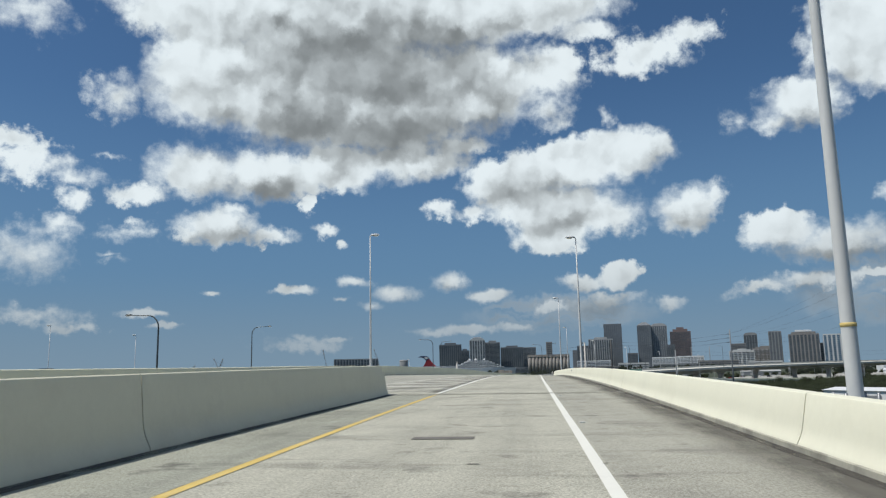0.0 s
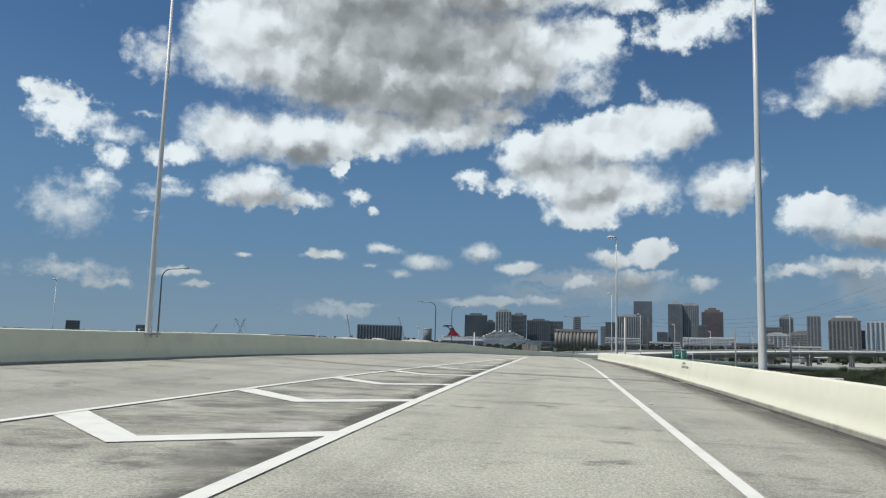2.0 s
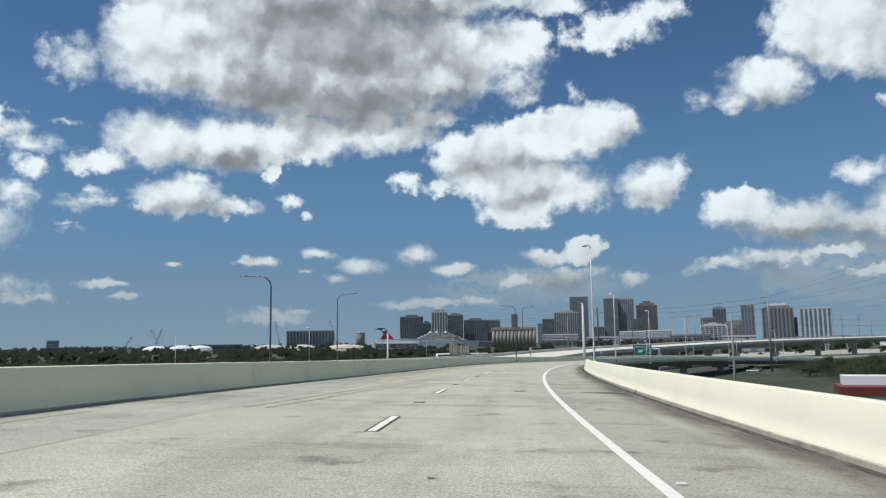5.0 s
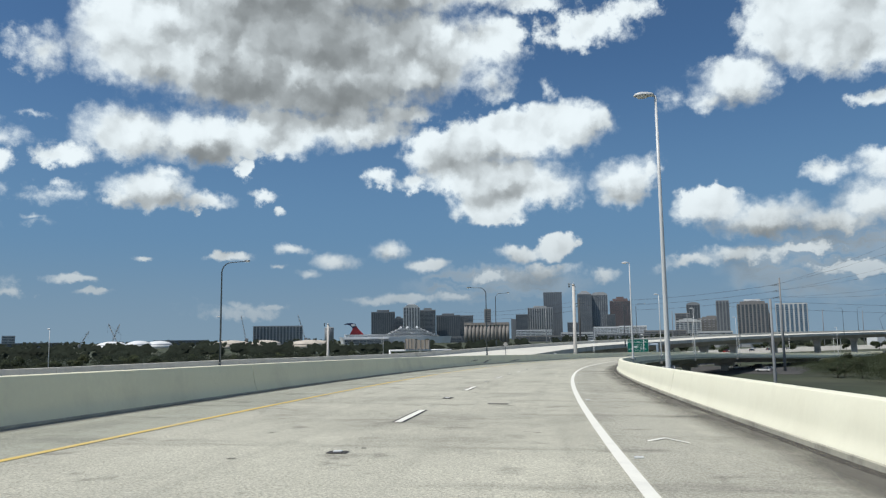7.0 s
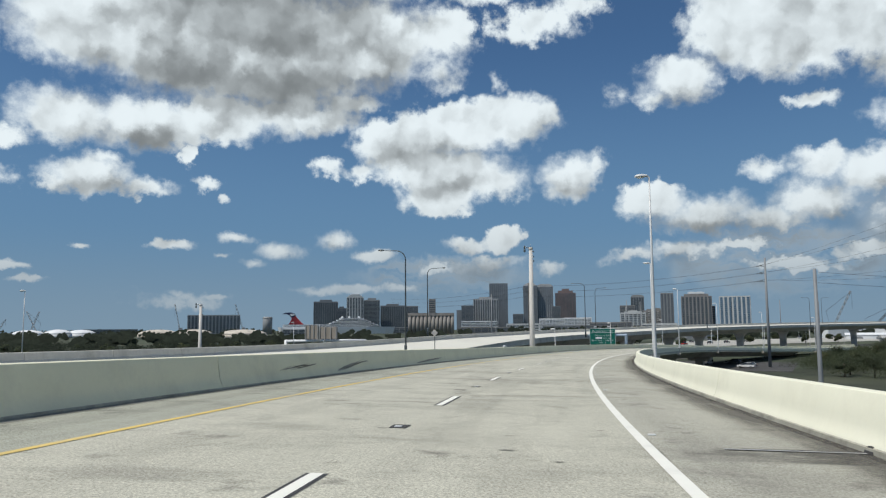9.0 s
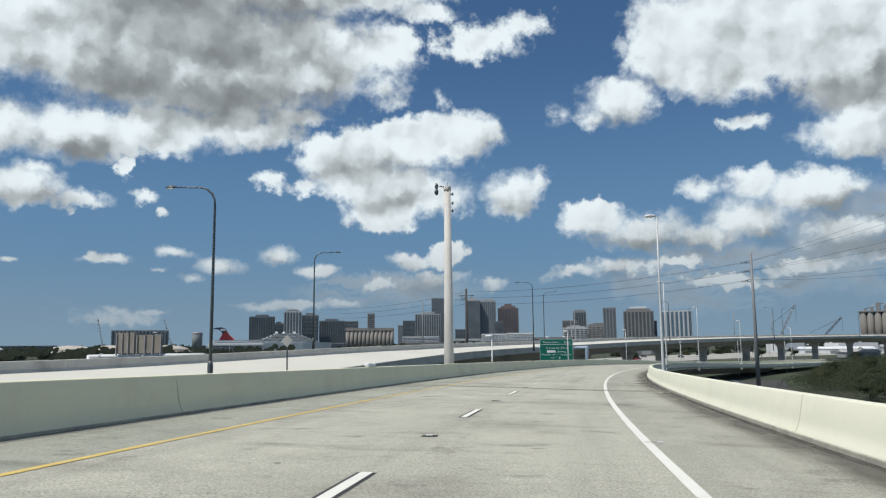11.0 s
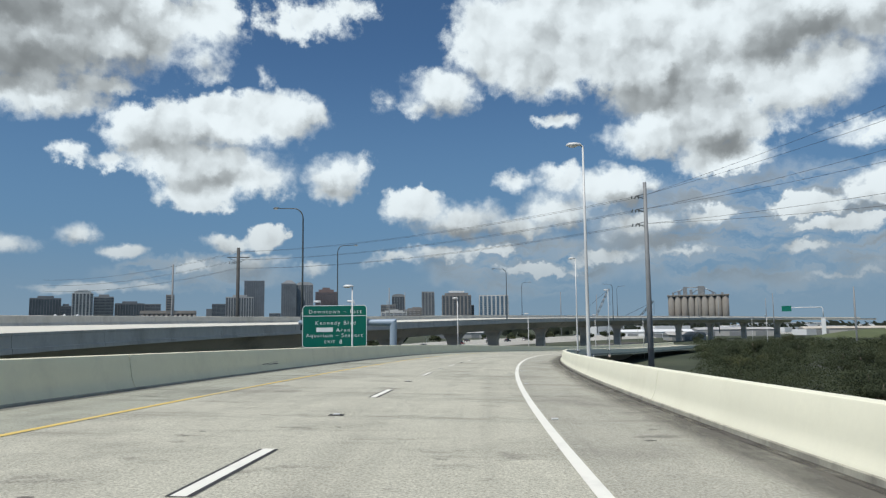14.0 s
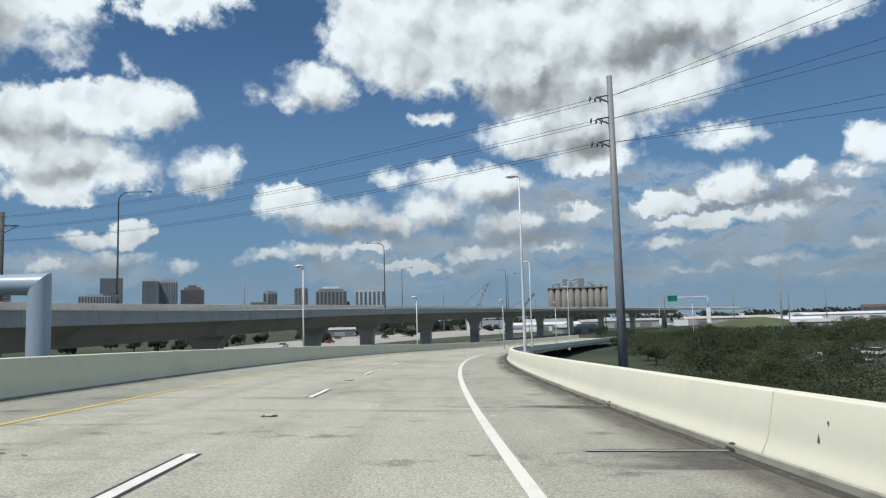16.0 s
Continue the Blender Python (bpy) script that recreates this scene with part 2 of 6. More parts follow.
# moist haze low over the horizon
low_air = wnode("ShaderNodeMix", wramp(elevation, 0.0, 22.0, 0.9, 0.0))
low_air.data_type = "RGBA"
wt.links.new(tint, low_air.inputs["A"])
low_air.inputs["B"].default_value = (0.140, 0.268, 0.440, 1.0)
haze = wnode("ShaderNodeMix", wramp(elevation, -1.0, 8.0, 0.85, 0.0))
haze.data_type = "RGBA"
wt.links.new(low_air.outputs["Result"], haze.inputs["A"])
haze.inputs["B"].default_value = (0.243, 0.352, 0.450, 1.0)
sky_light = wnode("ShaderNodeBackground", haze.outputs["Result"], 1.0)
cloud_light = wnode("ShaderNodeBackground", cloud_colour, 1.0)
both = wnode("ShaderNodeMixShader", cover, sky_light.outputs[0], cloud_light.outputs[0])
world_out = wt.nodes.new("ShaderNodeOutputWorld")
wt.links.new(both.outputs[0], world_out.inputs[0])
world.cycles.sampling_method, world.cycles.sample_map_resolution = "MANUAL", 512

# ---------------------------------------------------------------- materials
def material(name, colour, spread=0.12, scale=1.0, fine=12.0, rough=0.7, metal=0.0, bump=0.15, stain=None, stain_scale=0.25, stain_amount=0.5, stretch=(1, 1, 1), uv=False, random_tint=0.0, grit=0.5):
    """Base colour with variation at two scales, optional stains, fine relief."""
    m = bpy.data.materials.new(name)
    m.use_nodes = True
    t = m.node_tree
    b = t.nodes["Principled BSDF"]
    b.inputs["Roughness"].default_value, b.inputs["Metallic"].default_value = rough, metal
    if uv:
        co = t.nodes.new("ShaderNodeUVMap").outputs[0]
    else:
        co = t.nodes.new("ShaderNodeNewGeometry").outputs["Position"]
    mp = t.nodes.new("ShaderNodeMapping")
    mp.inputs["Scale"].default_value = stretch
    t.links.new(co, mp.inputs[0])

    def noise_at(s, detail, r=0.6):
        n = t.nodes.new("ShaderNodeTexNoise")
        n.inputs["Scale"].default_value, n.inputs["Detail"].default_value, n.inputs["Roughness"].default_value = s, detail, r
        t.links.new(mp.outputs[0], n.inputs["Vector"])
        return n.outputs[0]

    def mix(fac, a, c):
        x = t.nodes.new("ShaderNodeMix")
        x.data_type = "RGBA"
        for s, v in ((x.inputs["Factor"], fac), (x.inputs["A"], a), (x.inputs["B"], c)):
            if isinstance(v, (tuple, float)):
                s.default_value = v
            else:
                t.links.new(v, s)
        return x.outputs["Result"]

    def ranged(v, lo, hi, a=0.0, c=1.0):
        x = t.nodes.new("ShaderNodeMapRange")
        t.links.new(v, x.inputs[0])
        for i, w in enumerate((lo, hi, a, c)):
            x.inputs[i + 1].default_value = w
        return x.outputs[0]

    lo = tuple(c * (1 - spread) for c in colour) + (1.0,)
    hi = tuple(min(1, c * (1 + spread)) for c in colour) + (1.0,)
    col = mix(ranged(noise_at(scale, 4.0), 0.3, 0.7), lo, hi)
    grain = noise_at(fine, 5.0, 0.7)
    col = mix(ranged(grain, 0.35, 0.72, 0.0, grit), col, tuple(c * (1 - 1.6 * spread) for c in colour) + (1.0,))
    if stain:
        col = mix(ranged(noise_at(stain_scale, 6.0, 0.65), 0.5, 0.72, 0.0, stain_amount), col, (*stain, 1.0))
    if random_tint:
        info = t.nodes.new("ShaderNodeObjectInfo")
        col = mix(ranged(info.outputs["Random"], 0.0, 1.0, 0.0, random_tint), col, tuple(c * 0.55 for c in colour) + (1.0,))
    t.links.new(col, b.inputs["Base Color"])
    if bump:
        bp = t.nodes.new("ShaderNodeBump")
        bp.inputs["Strength"].default_value, bp.inputs["Distance"].default_value = bump, 0.02
        t.links.new(grain, bp.inputs["Height"])
        t.links.new(bp.outputs[0], b.inputs["Normal"])
    return m


LOW_ROAD = material("low_road_concrete", (0.40, 0.39, 0.35), 0.10, 0.05, 1.0, 0.93, bump=0.0, stain=(0.24, 0.23, 0.21), stain_scale=0.08, stain_amount=0.5)
VIADUCT = material("viaduct_concrete", (0.535, 0.485, 0.41), 0.10, 0.12, 2.0, 0.85, bump=0.1, stain=(0.20, 0.185, 0.16), stain_scale=0.22, stain_amount=0.75, stretch=(0.5, 0.5, 1.6))
PARAPET = material("parapet_concrete", (0.56, 0.545, 0.495), 0.12, 0.3, 3.0, 0.88, bump=0.1, stain=(0.17, 0.155, 0.13), stain_scale=0.30, stain_amount=0.5, stretch=(1.0, 1.0, 0.6))
VIADUCT_DECK = material("viaduct_deck_concrete", (0.64, 0.625, 0.545), 0.06, 0.1, 3.0, 0.85, bump=0.1)
WHITE_LINE = material("white_marking", (0.82, 0.81, 0.73), 0.05, 1.5, 40.0, 0.7, bump=0.2, stain=(0.5, 0.49, 0.45), stain_scale=1.5, stain_amount=0.5)
BLACK_LINE = material("black_contrast_marking", (0.045, 0.045, 0.045), 0.2, 2.0, 40.0, 0.8)
TAR = material("joint_seal", (0.05, 0.048, 0.045), 0.2, 2.0, 30.0, 0.8)
STEEL = material("galvanised_steel", (0.33, 0.34, 0.35), 0.1, 1.0, 8.0, 0.45, metal=0.6, bump=0.05)
POLE = material("pale_painted_steel", (0.62, 0.63, 0.62), 0.05, 0.7, 6.0, 0.4, bump=0.04, stain=(0.42, 0.42, 0.4), stain_scale=0.4, stain_amount=0.35)
POLE_CONC = material("spun_concrete", (0.63, 0.60, 0.55), 0.05, 0.7, 8.0, 0.75, bump=0.08, stain=(0.44, 0.42, 0.38), stain_scale=0.5, stain_amount=0.4)
DARK_POLE = material("dark_green_bronze_paint", (0.07, 0.087, 0.092), 0.1, 1.0, 8.0, 0.4, bump=0.03)
GREY_POLE = material("grey_utility_pole", (0.215, 0.228, 0.235), 0.12, 0.6, 6.0, 0.6, bump=0.08)
BLUE_STEEL = material("bluish_painted_steel", (0.31, 0.39, 0.475), 0.04, 0.8, 6.0, 0.35, bump=0.03)
LENS = material("lamp_lens", (0.80, 0.80, 0.78), 0.03, 2.0, 10.0, 0.2, bump=0.0)
SIGN_GREEN = material("sign_green_sheeting", (0.0, 0.13, 0.092), 0.08, 1.2, 30.0, 0.35, bump=0.02)
SIGN_WHITE = material("sign_white_sheeting", (0.80, 0.83, 0.82), 0.03, 1.0, 30.0, 0.35, bump=0.0)
ALU = material("raw_aluminium", (0.45, 0.43, 0.40), 0.1, 1.0, 10.0, 0.5, metal=0.3)
TAN_PANEL = material("tan_panel_backs", (0.30, 0.265, 0.225), 0.15, 0.5, 6.0, 0.7)
WIRE = material("black_cable", (0.03, 0.03, 0.035), 0.1, 1.0, 5.0, 0.6, bump=0.0)
GRASS = material("grass_and_scrub", (0.046, 0.059, 0.029), 0.4, 0.03, 0.8, 0.95, bump=0.3, stain=(0.095, 0.09, 0.056), stain_scale=0.012, stain_amount=0.8)
LEAF = material("dark_foliage", (0.092, 0.112, 0.064), 0.42, 0.16, 1.2, 0.8, bump=0.0, random_tint=0.45, stain=(0.155, 0.165, 0.075), stain_scale=0.10, stain_amount=0.75)
LEAF_FAR = material("far_foliage", (0.050, 0.062, 0.044), 0.4, 0.05, 0.6, 0.9, bump=0.0)
BARK = material("grey_bark", (0.13, 0.11, 0.09), 0.2, 1.0, 10.0, 0.9)
# skyline glass and facades: distance haze is mixed into the base colours
GLASS_DARK = material("hazed_dark_glass", (0.105, 0.122, 0.136), 0.25, 0.02, 0.2, 0.15, bump=0.0)
GLASS_MID = material("grey_facade_glass", (0.165, 0.185, 0.205), 0.25, 0.02, 0.2, 0.2, bump=0.0)
GLASS_BLUE = material("blue_facade_glass", (0.13, 0.20, 0.27), 0.2, 0.02, 0.2, 0.12, bump=0.0)
TOWER_DARK = material("hazed_slate_facade", (0.195, 0.21, 0.222), 0.12, 0.02, 0.15, 0.5, bump=0.0)
TOWER_GREY = material("hazed_grey_facade", (0.27, 0.282, 0.285), 0.1, 0.02, 0.15, 0.6, bump=0.0)
TOWER_PALE = material("pale_facade", (0.56, 0.57, 0.56), 0.08, 0.02, 0.15, 0.7, bump=0.0)
SLAB_PALE = material("light_grey_facade", (0.40, 0.41, 0.41), 0.1, 0.02, 0.15, 0.7, bump=0.0)
TOWER_RED = material("hazed_red_granite_facade", (0.225, 0.165, 0.155), 0.1, 0.02, 0.15, 0.5, bump=0.0)
TOWER_BROWN = material("hazed_taupe_facade", (0.25, 0.24, 0.228), 0.1, 0.02, 0.15, 0.65, bump=0.0)
SILO = material("silo_concrete", (0.21, 0.20, 0.18), 0.12, 0.05, 0.5, 0.85, bump=0.05, stain=(0.24, 0.20, 0.17), stain_scale=0.06, stain_amount=0.6)
OLD_SILO = material("old_silo_concrete", (0.29, 0.27, 0.245), 0.12, 0.03, 0.3, 0.85, bump=0.0)
SHED_GREY = material("dull_grey_metal", (0.42, 0.42, 0.41), 0.1, 0.1, 1.0, 0.6, bump=0.03, stain=(0.28, 0.25, 0.22), stain_scale=0.1, stain_amount=0.5)
WHITE_WALL = material("white_painted_metal", (0.74, 0.75, 0.75), 0.04, 0.1, 1.0, 0.5, bump=0.03)
MAROON = material("maroon_metal_roof", (0.16, 0.03, 0.03), 0.12, 0.2, 2.0, 0.5)
RED_PAINT = material("red_paint", (0.50, 0.045, 0.05), 0.08, 0.3, 2.0, 0.4)
NAVY_PAINT = material("navy_paint", (0.03, 0.04, 0.10), 0.08, 0.3, 2.0, 0.4)
RUBBER = material("black_rubber", (0.02, 0.02, 0.02), 0.1, 2.0, 20.0, 0.9)
CAR_GLASS = material("tinted_car_glass", (0.02, 0.025, 0.03), 0.05, 1.0, 2.0, 0.08, bump=0.0)
CAR_WHITE = material("white_car_paint", (0.75, 0.75, 0.74), 0.02, 1.0, 2.0, 0.25, bump=0.0)
CAR_RED = material("red_car_paint", (0.38, 0.03, 0.025), 0.02, 1.0, 2.0, 0.25, bump=0.0)
CAR_GREY = material("grey_car_paint", (0.10, 0.105, 0.11), 0.02, 1.0, 2.0, 0.25, bump=0.0)
DARK_WOOD = material("dark_weathered_pole", (0.085, 0.085, 0.082), 0.2, 0.6, 6.0, 0.85, bump=0.1)

def paving(name, colour, smudge, amount, stretch=(1, 1, 1)):
    """Worn concrete in road metres: broad tone, tyre-dirt smudges, and an exposed speckle of pale and dark grit."""
    m = material(name, colour, 0.07, 0.22, 3.0, 0.93, bump=0.0, stretch=stretch, uv=True, grit=0.3)
    t = m.node_tree
    b = t.nodes["Principled BSDF"]
    co = t.nodes.new("ShaderNodeUVMap").outputs[0]

    def noise_at(scale, detail, rough, sx=1.0, sy=1.0, lo=0.4, hi=0.6):
        mp, n, r = t.nodes.new("ShaderNodeMapping"), t.nodes.new("ShaderNodeTexNoise"), t.nodes.new("ShaderNodeMapRange")
        mp.inputs["Scale"].default_value = (sx, sy, 1)
        n.inputs["Scale"].default_value, n.inputs["Detail"].default_value, n.inputs["Roughness"].default_value = scale, detail, rough
        r.inputs[1].default_value, r.inputs[2].default_value = lo, hi
        t.links.new(co, mp.inputs[0]), t.links.new(mp.outputs[0], n.inputs["Vector"]), t.links.new(n.outputs[0], r.inputs[0])
        return r.outputs[0]

    def blend(kind, fac, a, c):
        x = t.nodes.new("ShaderNodeMix")
        x.data_type, x.blend_type = "RGBA", kind
        for s, v in ((x.inputs["Factor"], fac), (x.inputs["A"], a), (x.inputs["B"], c)):
            if isinstance(v, (tuple, float)):
                s.default_value = v
            else:
                t.links.new(v, s)
        return x.outputs["Result"]

    def scaled(v, k):
        x = t.nodes.new("ShaderNodeMath")
        x.operation, x.inputs[1].default_value = "MULTIPLY", k
        t.links.new(v, x.inputs[0])
        return x.outputs[0]

    col = b.inputs["Base Color"].links[0].from_socket
    col = blend("MIX", scaled(noise_at(0.30, 7.0, 0.70, 0.75, 0.60, 0.50, 0.76), 0.70 * amount), col, (*smudge, 1))
    col = blend("MIX", scaled(noise_at(1.0, 5.0, 0.66, 0.75, 0.85, 0.58, 0.70), 0.85 * amount), col, (*smudge, 1))
    col = blend("MIX", scaled(noise_at(0.45, 4.0, 0.6, 0.35, 1.5, 0.56, 0.72), 0.62 * amount), col, (*smudge, 1))
    col = blend("MIX", scaled(noise_at(0.9, 4.0, 0.6, 1.0, 0.03, 0.48, 0.74), 0.35 * amount), col, (*smudge, 1))
    pale = tuple(min(0.75, c * 1.22) for c in colour)
    col = blend("MIX", scaled(noise_at(0.5, 6.0, 0.7, 0.8, 0.5, 0.54, 0.72), 0.6), col, (*pale, 1))
    mottle = noise_at(7.0, 5.0, 0.75, 1.0, 0.8, 0.34, 0.66)
    col = blend("MULTIPLY", 1.0, col, blend("MIX", mottle, (0.91, 0.907, 0.90, 1), (1.085, 1.088, 1.09, 1)))
    grit = noise_at(28.0, 4.0, 0.9, 1.0, 0.85, 0.38, 0.62)
    col = blend("MULTIPLY", 1.0, col, blend("MIX", grit, (0.56, 0.555, 0.54, 1), (1.40, 1.405, 1.41, 1)))
    t.links.new(col, b.inputs["Base Color"])
    bp = t.nodes.new("ShaderNodeBump")
    bp.inputs["Strength"].default_value, bp.inputs["Distance"].default_value = 0.35, 0.012
    t.links.new(grit, bp.inputs["Height"]), t.links.new(bp.outputs[0], b.inputs["Normal"])
    return m


ROAD = paving("deck_concrete", (0.482, 0.470, 0.388), (0.172, 0.164, 0.138), 1.0)
SHOULDER = paving("shoulder_concrete", (0.412, 0.402, 0.335), (0.165, 0.158, 0.133), 1.05)
LEFT_SHOULDER = paving("left_shoulder_concrete", (0.365, 0.370, 0.305), (0.165, 0.168, 0.138), 1.2)
OUTER_LANE = paving("outer_deck_concrete", (0.430, 0.423, 0.358), (0.17, 0.166, 0.143), 0.95)
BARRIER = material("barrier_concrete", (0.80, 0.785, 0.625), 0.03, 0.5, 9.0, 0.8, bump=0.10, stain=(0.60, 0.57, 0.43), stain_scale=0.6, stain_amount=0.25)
# same concrete as the right barrier, coloured darker and yellower for its shaded face
BARRIER_SHADE = material("shaded_barrier_concrete", (0.73, 0.715, 0.53), 0.04, 0.4, 8.0, 0.85, bump=0.1, stain=(0.50, 0.48, 0.37), stain_scale=0.5, stain_amount=0.35)
# gore barrier: shadow on its traffic side is put into this lower base colour
BARRIER_GORE_SHADE = material("median_concrete", (0.62, 0.605, 0.475), 0.04, 0.5, 9.0, 0.8, bump=0.12, stain=(0.40, 0.38, 0.31), stain_scale=0.5, stain_amount=0.35)
YELLOW_LINE = material("yellow_marking", (0.68, 0.50, 0.15), 0.08, 1.5, 40.0, 0.8, bump=0.2, stain=(0.47, 0.44, 0.34), stain_scale=0.22, stain_amount=1.0)

# thin leaves let part of the light through
for leafy in (LEAF, LEAF_FAR):
    t = leafy.node_tree
    tl, mx = t.nodes.new("ShaderNodeBsdfTranslucent"), t.nodes.new("ShaderNodeMixShader")
    p = t.nodes["Principled BSDF"]
    p.inputs["Specular IOR Level"].default_value = 0.2
    t.links.new(p.inputs["Base Color"].links[0].from_socket, tl.inputs[0])
    mx.inputs[0].default_value = 0.5
    t.links.new(p.outputs[0], mx.inputs[1]), t.links.new(tl.outputs[0], mx.inputs[2]), t.links.new(mx.outputs[0], t.nodes["Material Output"].inputs[0])


def soiled(name, colour, scale, lo, hi, stretch, thin=0.0, full=None):
    """Dirt that covers its sheet in ragged patches, thickest towards the gutter where u reaches full."""
    m = bpy.data.materials.new(name)
    m.use_nodes = True
    t = m.node_tree
    b, o = t.nodes["Principled BSDF"], t.nodes["Material Output"]
    b.inputs["Base Color"].default_value, b.inputs["Roughness"].default_value = (*colour, 1), 0.95
    uvm, mp = t.nodes.new("ShaderNodeUVMap"), t.nodes.new("ShaderNodeMapping")
    mp.inputs["Scale"].default_value = stretch
    n, r, x = t.nodes.new("ShaderNodeTexNoise"), t.nodes.new("ShaderNodeMapRange"), t.nodes.new("ShaderNodeMixShader")
    n.inputs["Scale"].default_value, n.inputs["Detail"].default_value, n.inputs["Roughness"].default_value = scale, 6.0, 0.7
    clear = t.nodes.new("ShaderNodeBsdfTransparent")
    t.links.new(uvm.outputs[0], mp.inputs[0]), t.links.new(mp.outputs[0], n.inputs["Vector"]), t.links.new(n.outputs[0], r.inputs[0])
    r.inputs[1].default_value, r.inputs[2].default_value = lo, hi
    amount = r.outputs[0]
    if full is not None:
        sx, g, ml = t.nodes.new("ShaderNodeSeparateXYZ"), t.nodes.new("ShaderNodeMapRange"), t.nodes.new("ShaderNodeMath")
        g.interpolation_type, ml.operation = "SMOOTHSTEP", "MULTIPLY"
        g.inputs[1].default_value, g.inputs[2].default_value = thin, full
        t.links.new(uvm.outputs[0], sx.inputs[0]), t.links.new(sx.outputs[0], g.inputs[0]), t.links.new(g.outputs[0], ml.inputs[0]), t.links.new(amount, ml.inputs[1])
        amount = ml.outputs[0]
    t.links.new(amount, x.inputs[0]), t.links.new(clear.outputs[0], x.inputs[1]), t.links.new(b.outputs[0], x.inputs[2]), t.links.new(x.outputs[0], o.inputs[0])
    return m


DIRT = soiled("gutter_dirt", (0.085, 0.078, 0.068), 1.1, 0.36, 0.62, (2.2, 0.5, 1))


# ---------------------------------------------------------------- building blocks
def mesh_of(name, bm, mat):
    me = bpy.data.meshes.new(name)
    bm.normal_update()
    bm.to_mesh(me)
    bm.free()
    me.materials.append(mat)
    return me


def part(name, bm, mat, parent, label=""):
    ob = new(name, mesh_of(name, bm, mat))
    ob.parent = parent
    return tagged(ob, label)


def thing(name, m, label, category, group="", kind=""):
    ob = new(name)
    ob.matrix_world = m
    return tagged(ob, label, category, group, kind)


def solid(name, bm, mat, label, category, group="", kind=""):
    return tagged(new(name, mesh_of(name, bm, mat)), label, category, group, kind)


def box(bm, x0, x1, y0, y1, z0, z1, bevel=0.0):
    vs = [bm.verts.new((x, y, z)) for z in (z0, z1) for x, y in ((x0, y0), (x1, y0), (x1, y1), (x0, y1))]
    fs = [bm.faces.new([vs[i] for i in q]) for q in ((3, 2, 1, 0), (4, 5, 6, 7), (0, 1, 5, 4), (1, 2, 6, 5), (2, 3, 7, 6), (3, 0, 4, 7))]
    if bevel:
        bmesh.ops.bevel(bm, geom=list({e for f in fs for e in f.edges}), offset=bevel, segments=2, affect="EDGES", profile=0.5)
    return bm


def tube(bm, pts, radii, n=10, caps=True):
    """A round bar through the points, with a radius at each."""
    pts = [Vector(p) for p in pts]
    rings = []
    for i, p in enumerate(pts):
        d = (pts[min(i + 1, len(pts) - 1)] - pts[max(i - 1, 0)]).normalized()
        a = d.orthogonal() if abs(d.z) > 0.95 else d.cross(Vector((0, 0, 1)))
        a = Vector((1, 0, 0)) - d * d.x if abs(d.z) > 0.95 else a
        a.normalize()
        b = d.cross(a)
        rings.append([bm.verts.new(p + radii[i] * (math.cos(2 * math.pi * k / n) * a + math.sin(2 * math.pi * k / n) * b)) for k in range(n)])
    for r, q in zip(rings, rings[1:]):
        for k in range(n):
            f = bm.faces.new((r[k], r[(k + 1) % n], q[(k + 1) % n], q[k]))
            f.smooth = True
    if caps:
        bm.faces.new(rings[0][::-1]), bm.faces.new(rings[-1])
    return bm


def spline(x, xs, ys):
    """Smooth interpolation, carried on straight at both ends."""
    xs, ys, x = np.asarray(xs, float), np.asarray(ys, float), np.asarray(x, float)
    m = np.gradient(ys, xs)
    i = np.clip(np.searchsorted(xs, x) - 1, 0, len(xs) - 2)
    h = xs[i + 1] - xs[i]
    u = (x - xs[i]) / h
    v = np.clip(u, 0, 1)
    y = (2 * v**3 - 3 * v**2 + 1) * ys[i] + (v**3 - 2 * v**2 + v) * h * m[i] + (-2 * v**3 + 3 * v**2) * ys[i + 1] + (v**3 - v**2) * h * m[i + 1]
    return y + np.where(u > 1, (u - 1) * h * m[i + 1], 0) + np.where(u < 0, u * h * m[i], 0)


class Alignment:
    """A road's line in plan and height: at(s, u, dz) is s metres along, u to the right, dz above its surface."""

    def __init__(self, s0, s1, origin, heading, height, bank_slope):
        self.s = np.arange(s0, s1 + 0.01, 1.0)
        self.h = np.radians(heading(self.s))
        mid = (self.h[1:] + self.h[:-1]) / 2
        x, y = np.concatenate([[0], np.cumsum(-np.sin(mid))]), np.concatenate([[0], np.cumsum(np.cos(mid))])
        k = int(round(-s0))
        self.x, self.y = x - x[k] + origin[0], y - y[k] + origin[1]
        self.z, self.b, self.rise = height(self.s), bank_slope(self.s), None

    def at(self, s, u, dz=0.0):
        h = np.interp(s, self.s, self.h)
        return Vector((np.interp(s, self.s, self.x) + u * math.cos(h), np.interp(s, self.s, self.y) + u * math.sin(h), np.interp(s, self.s, self.z) + u * np.interp(s, self.s, self.b) + dz + (self.rise(s, u) if self.rise else 0.0)))

    def heading(self, s):
        return math.degrees(np.interp(s, self.s, self.h))

    def place(self, s, u, dz=0.0):
        return Matrix.Translation(self.at(s, u, dz)) @ pose(0, 0, 0, 0, 0, self.heading(s))


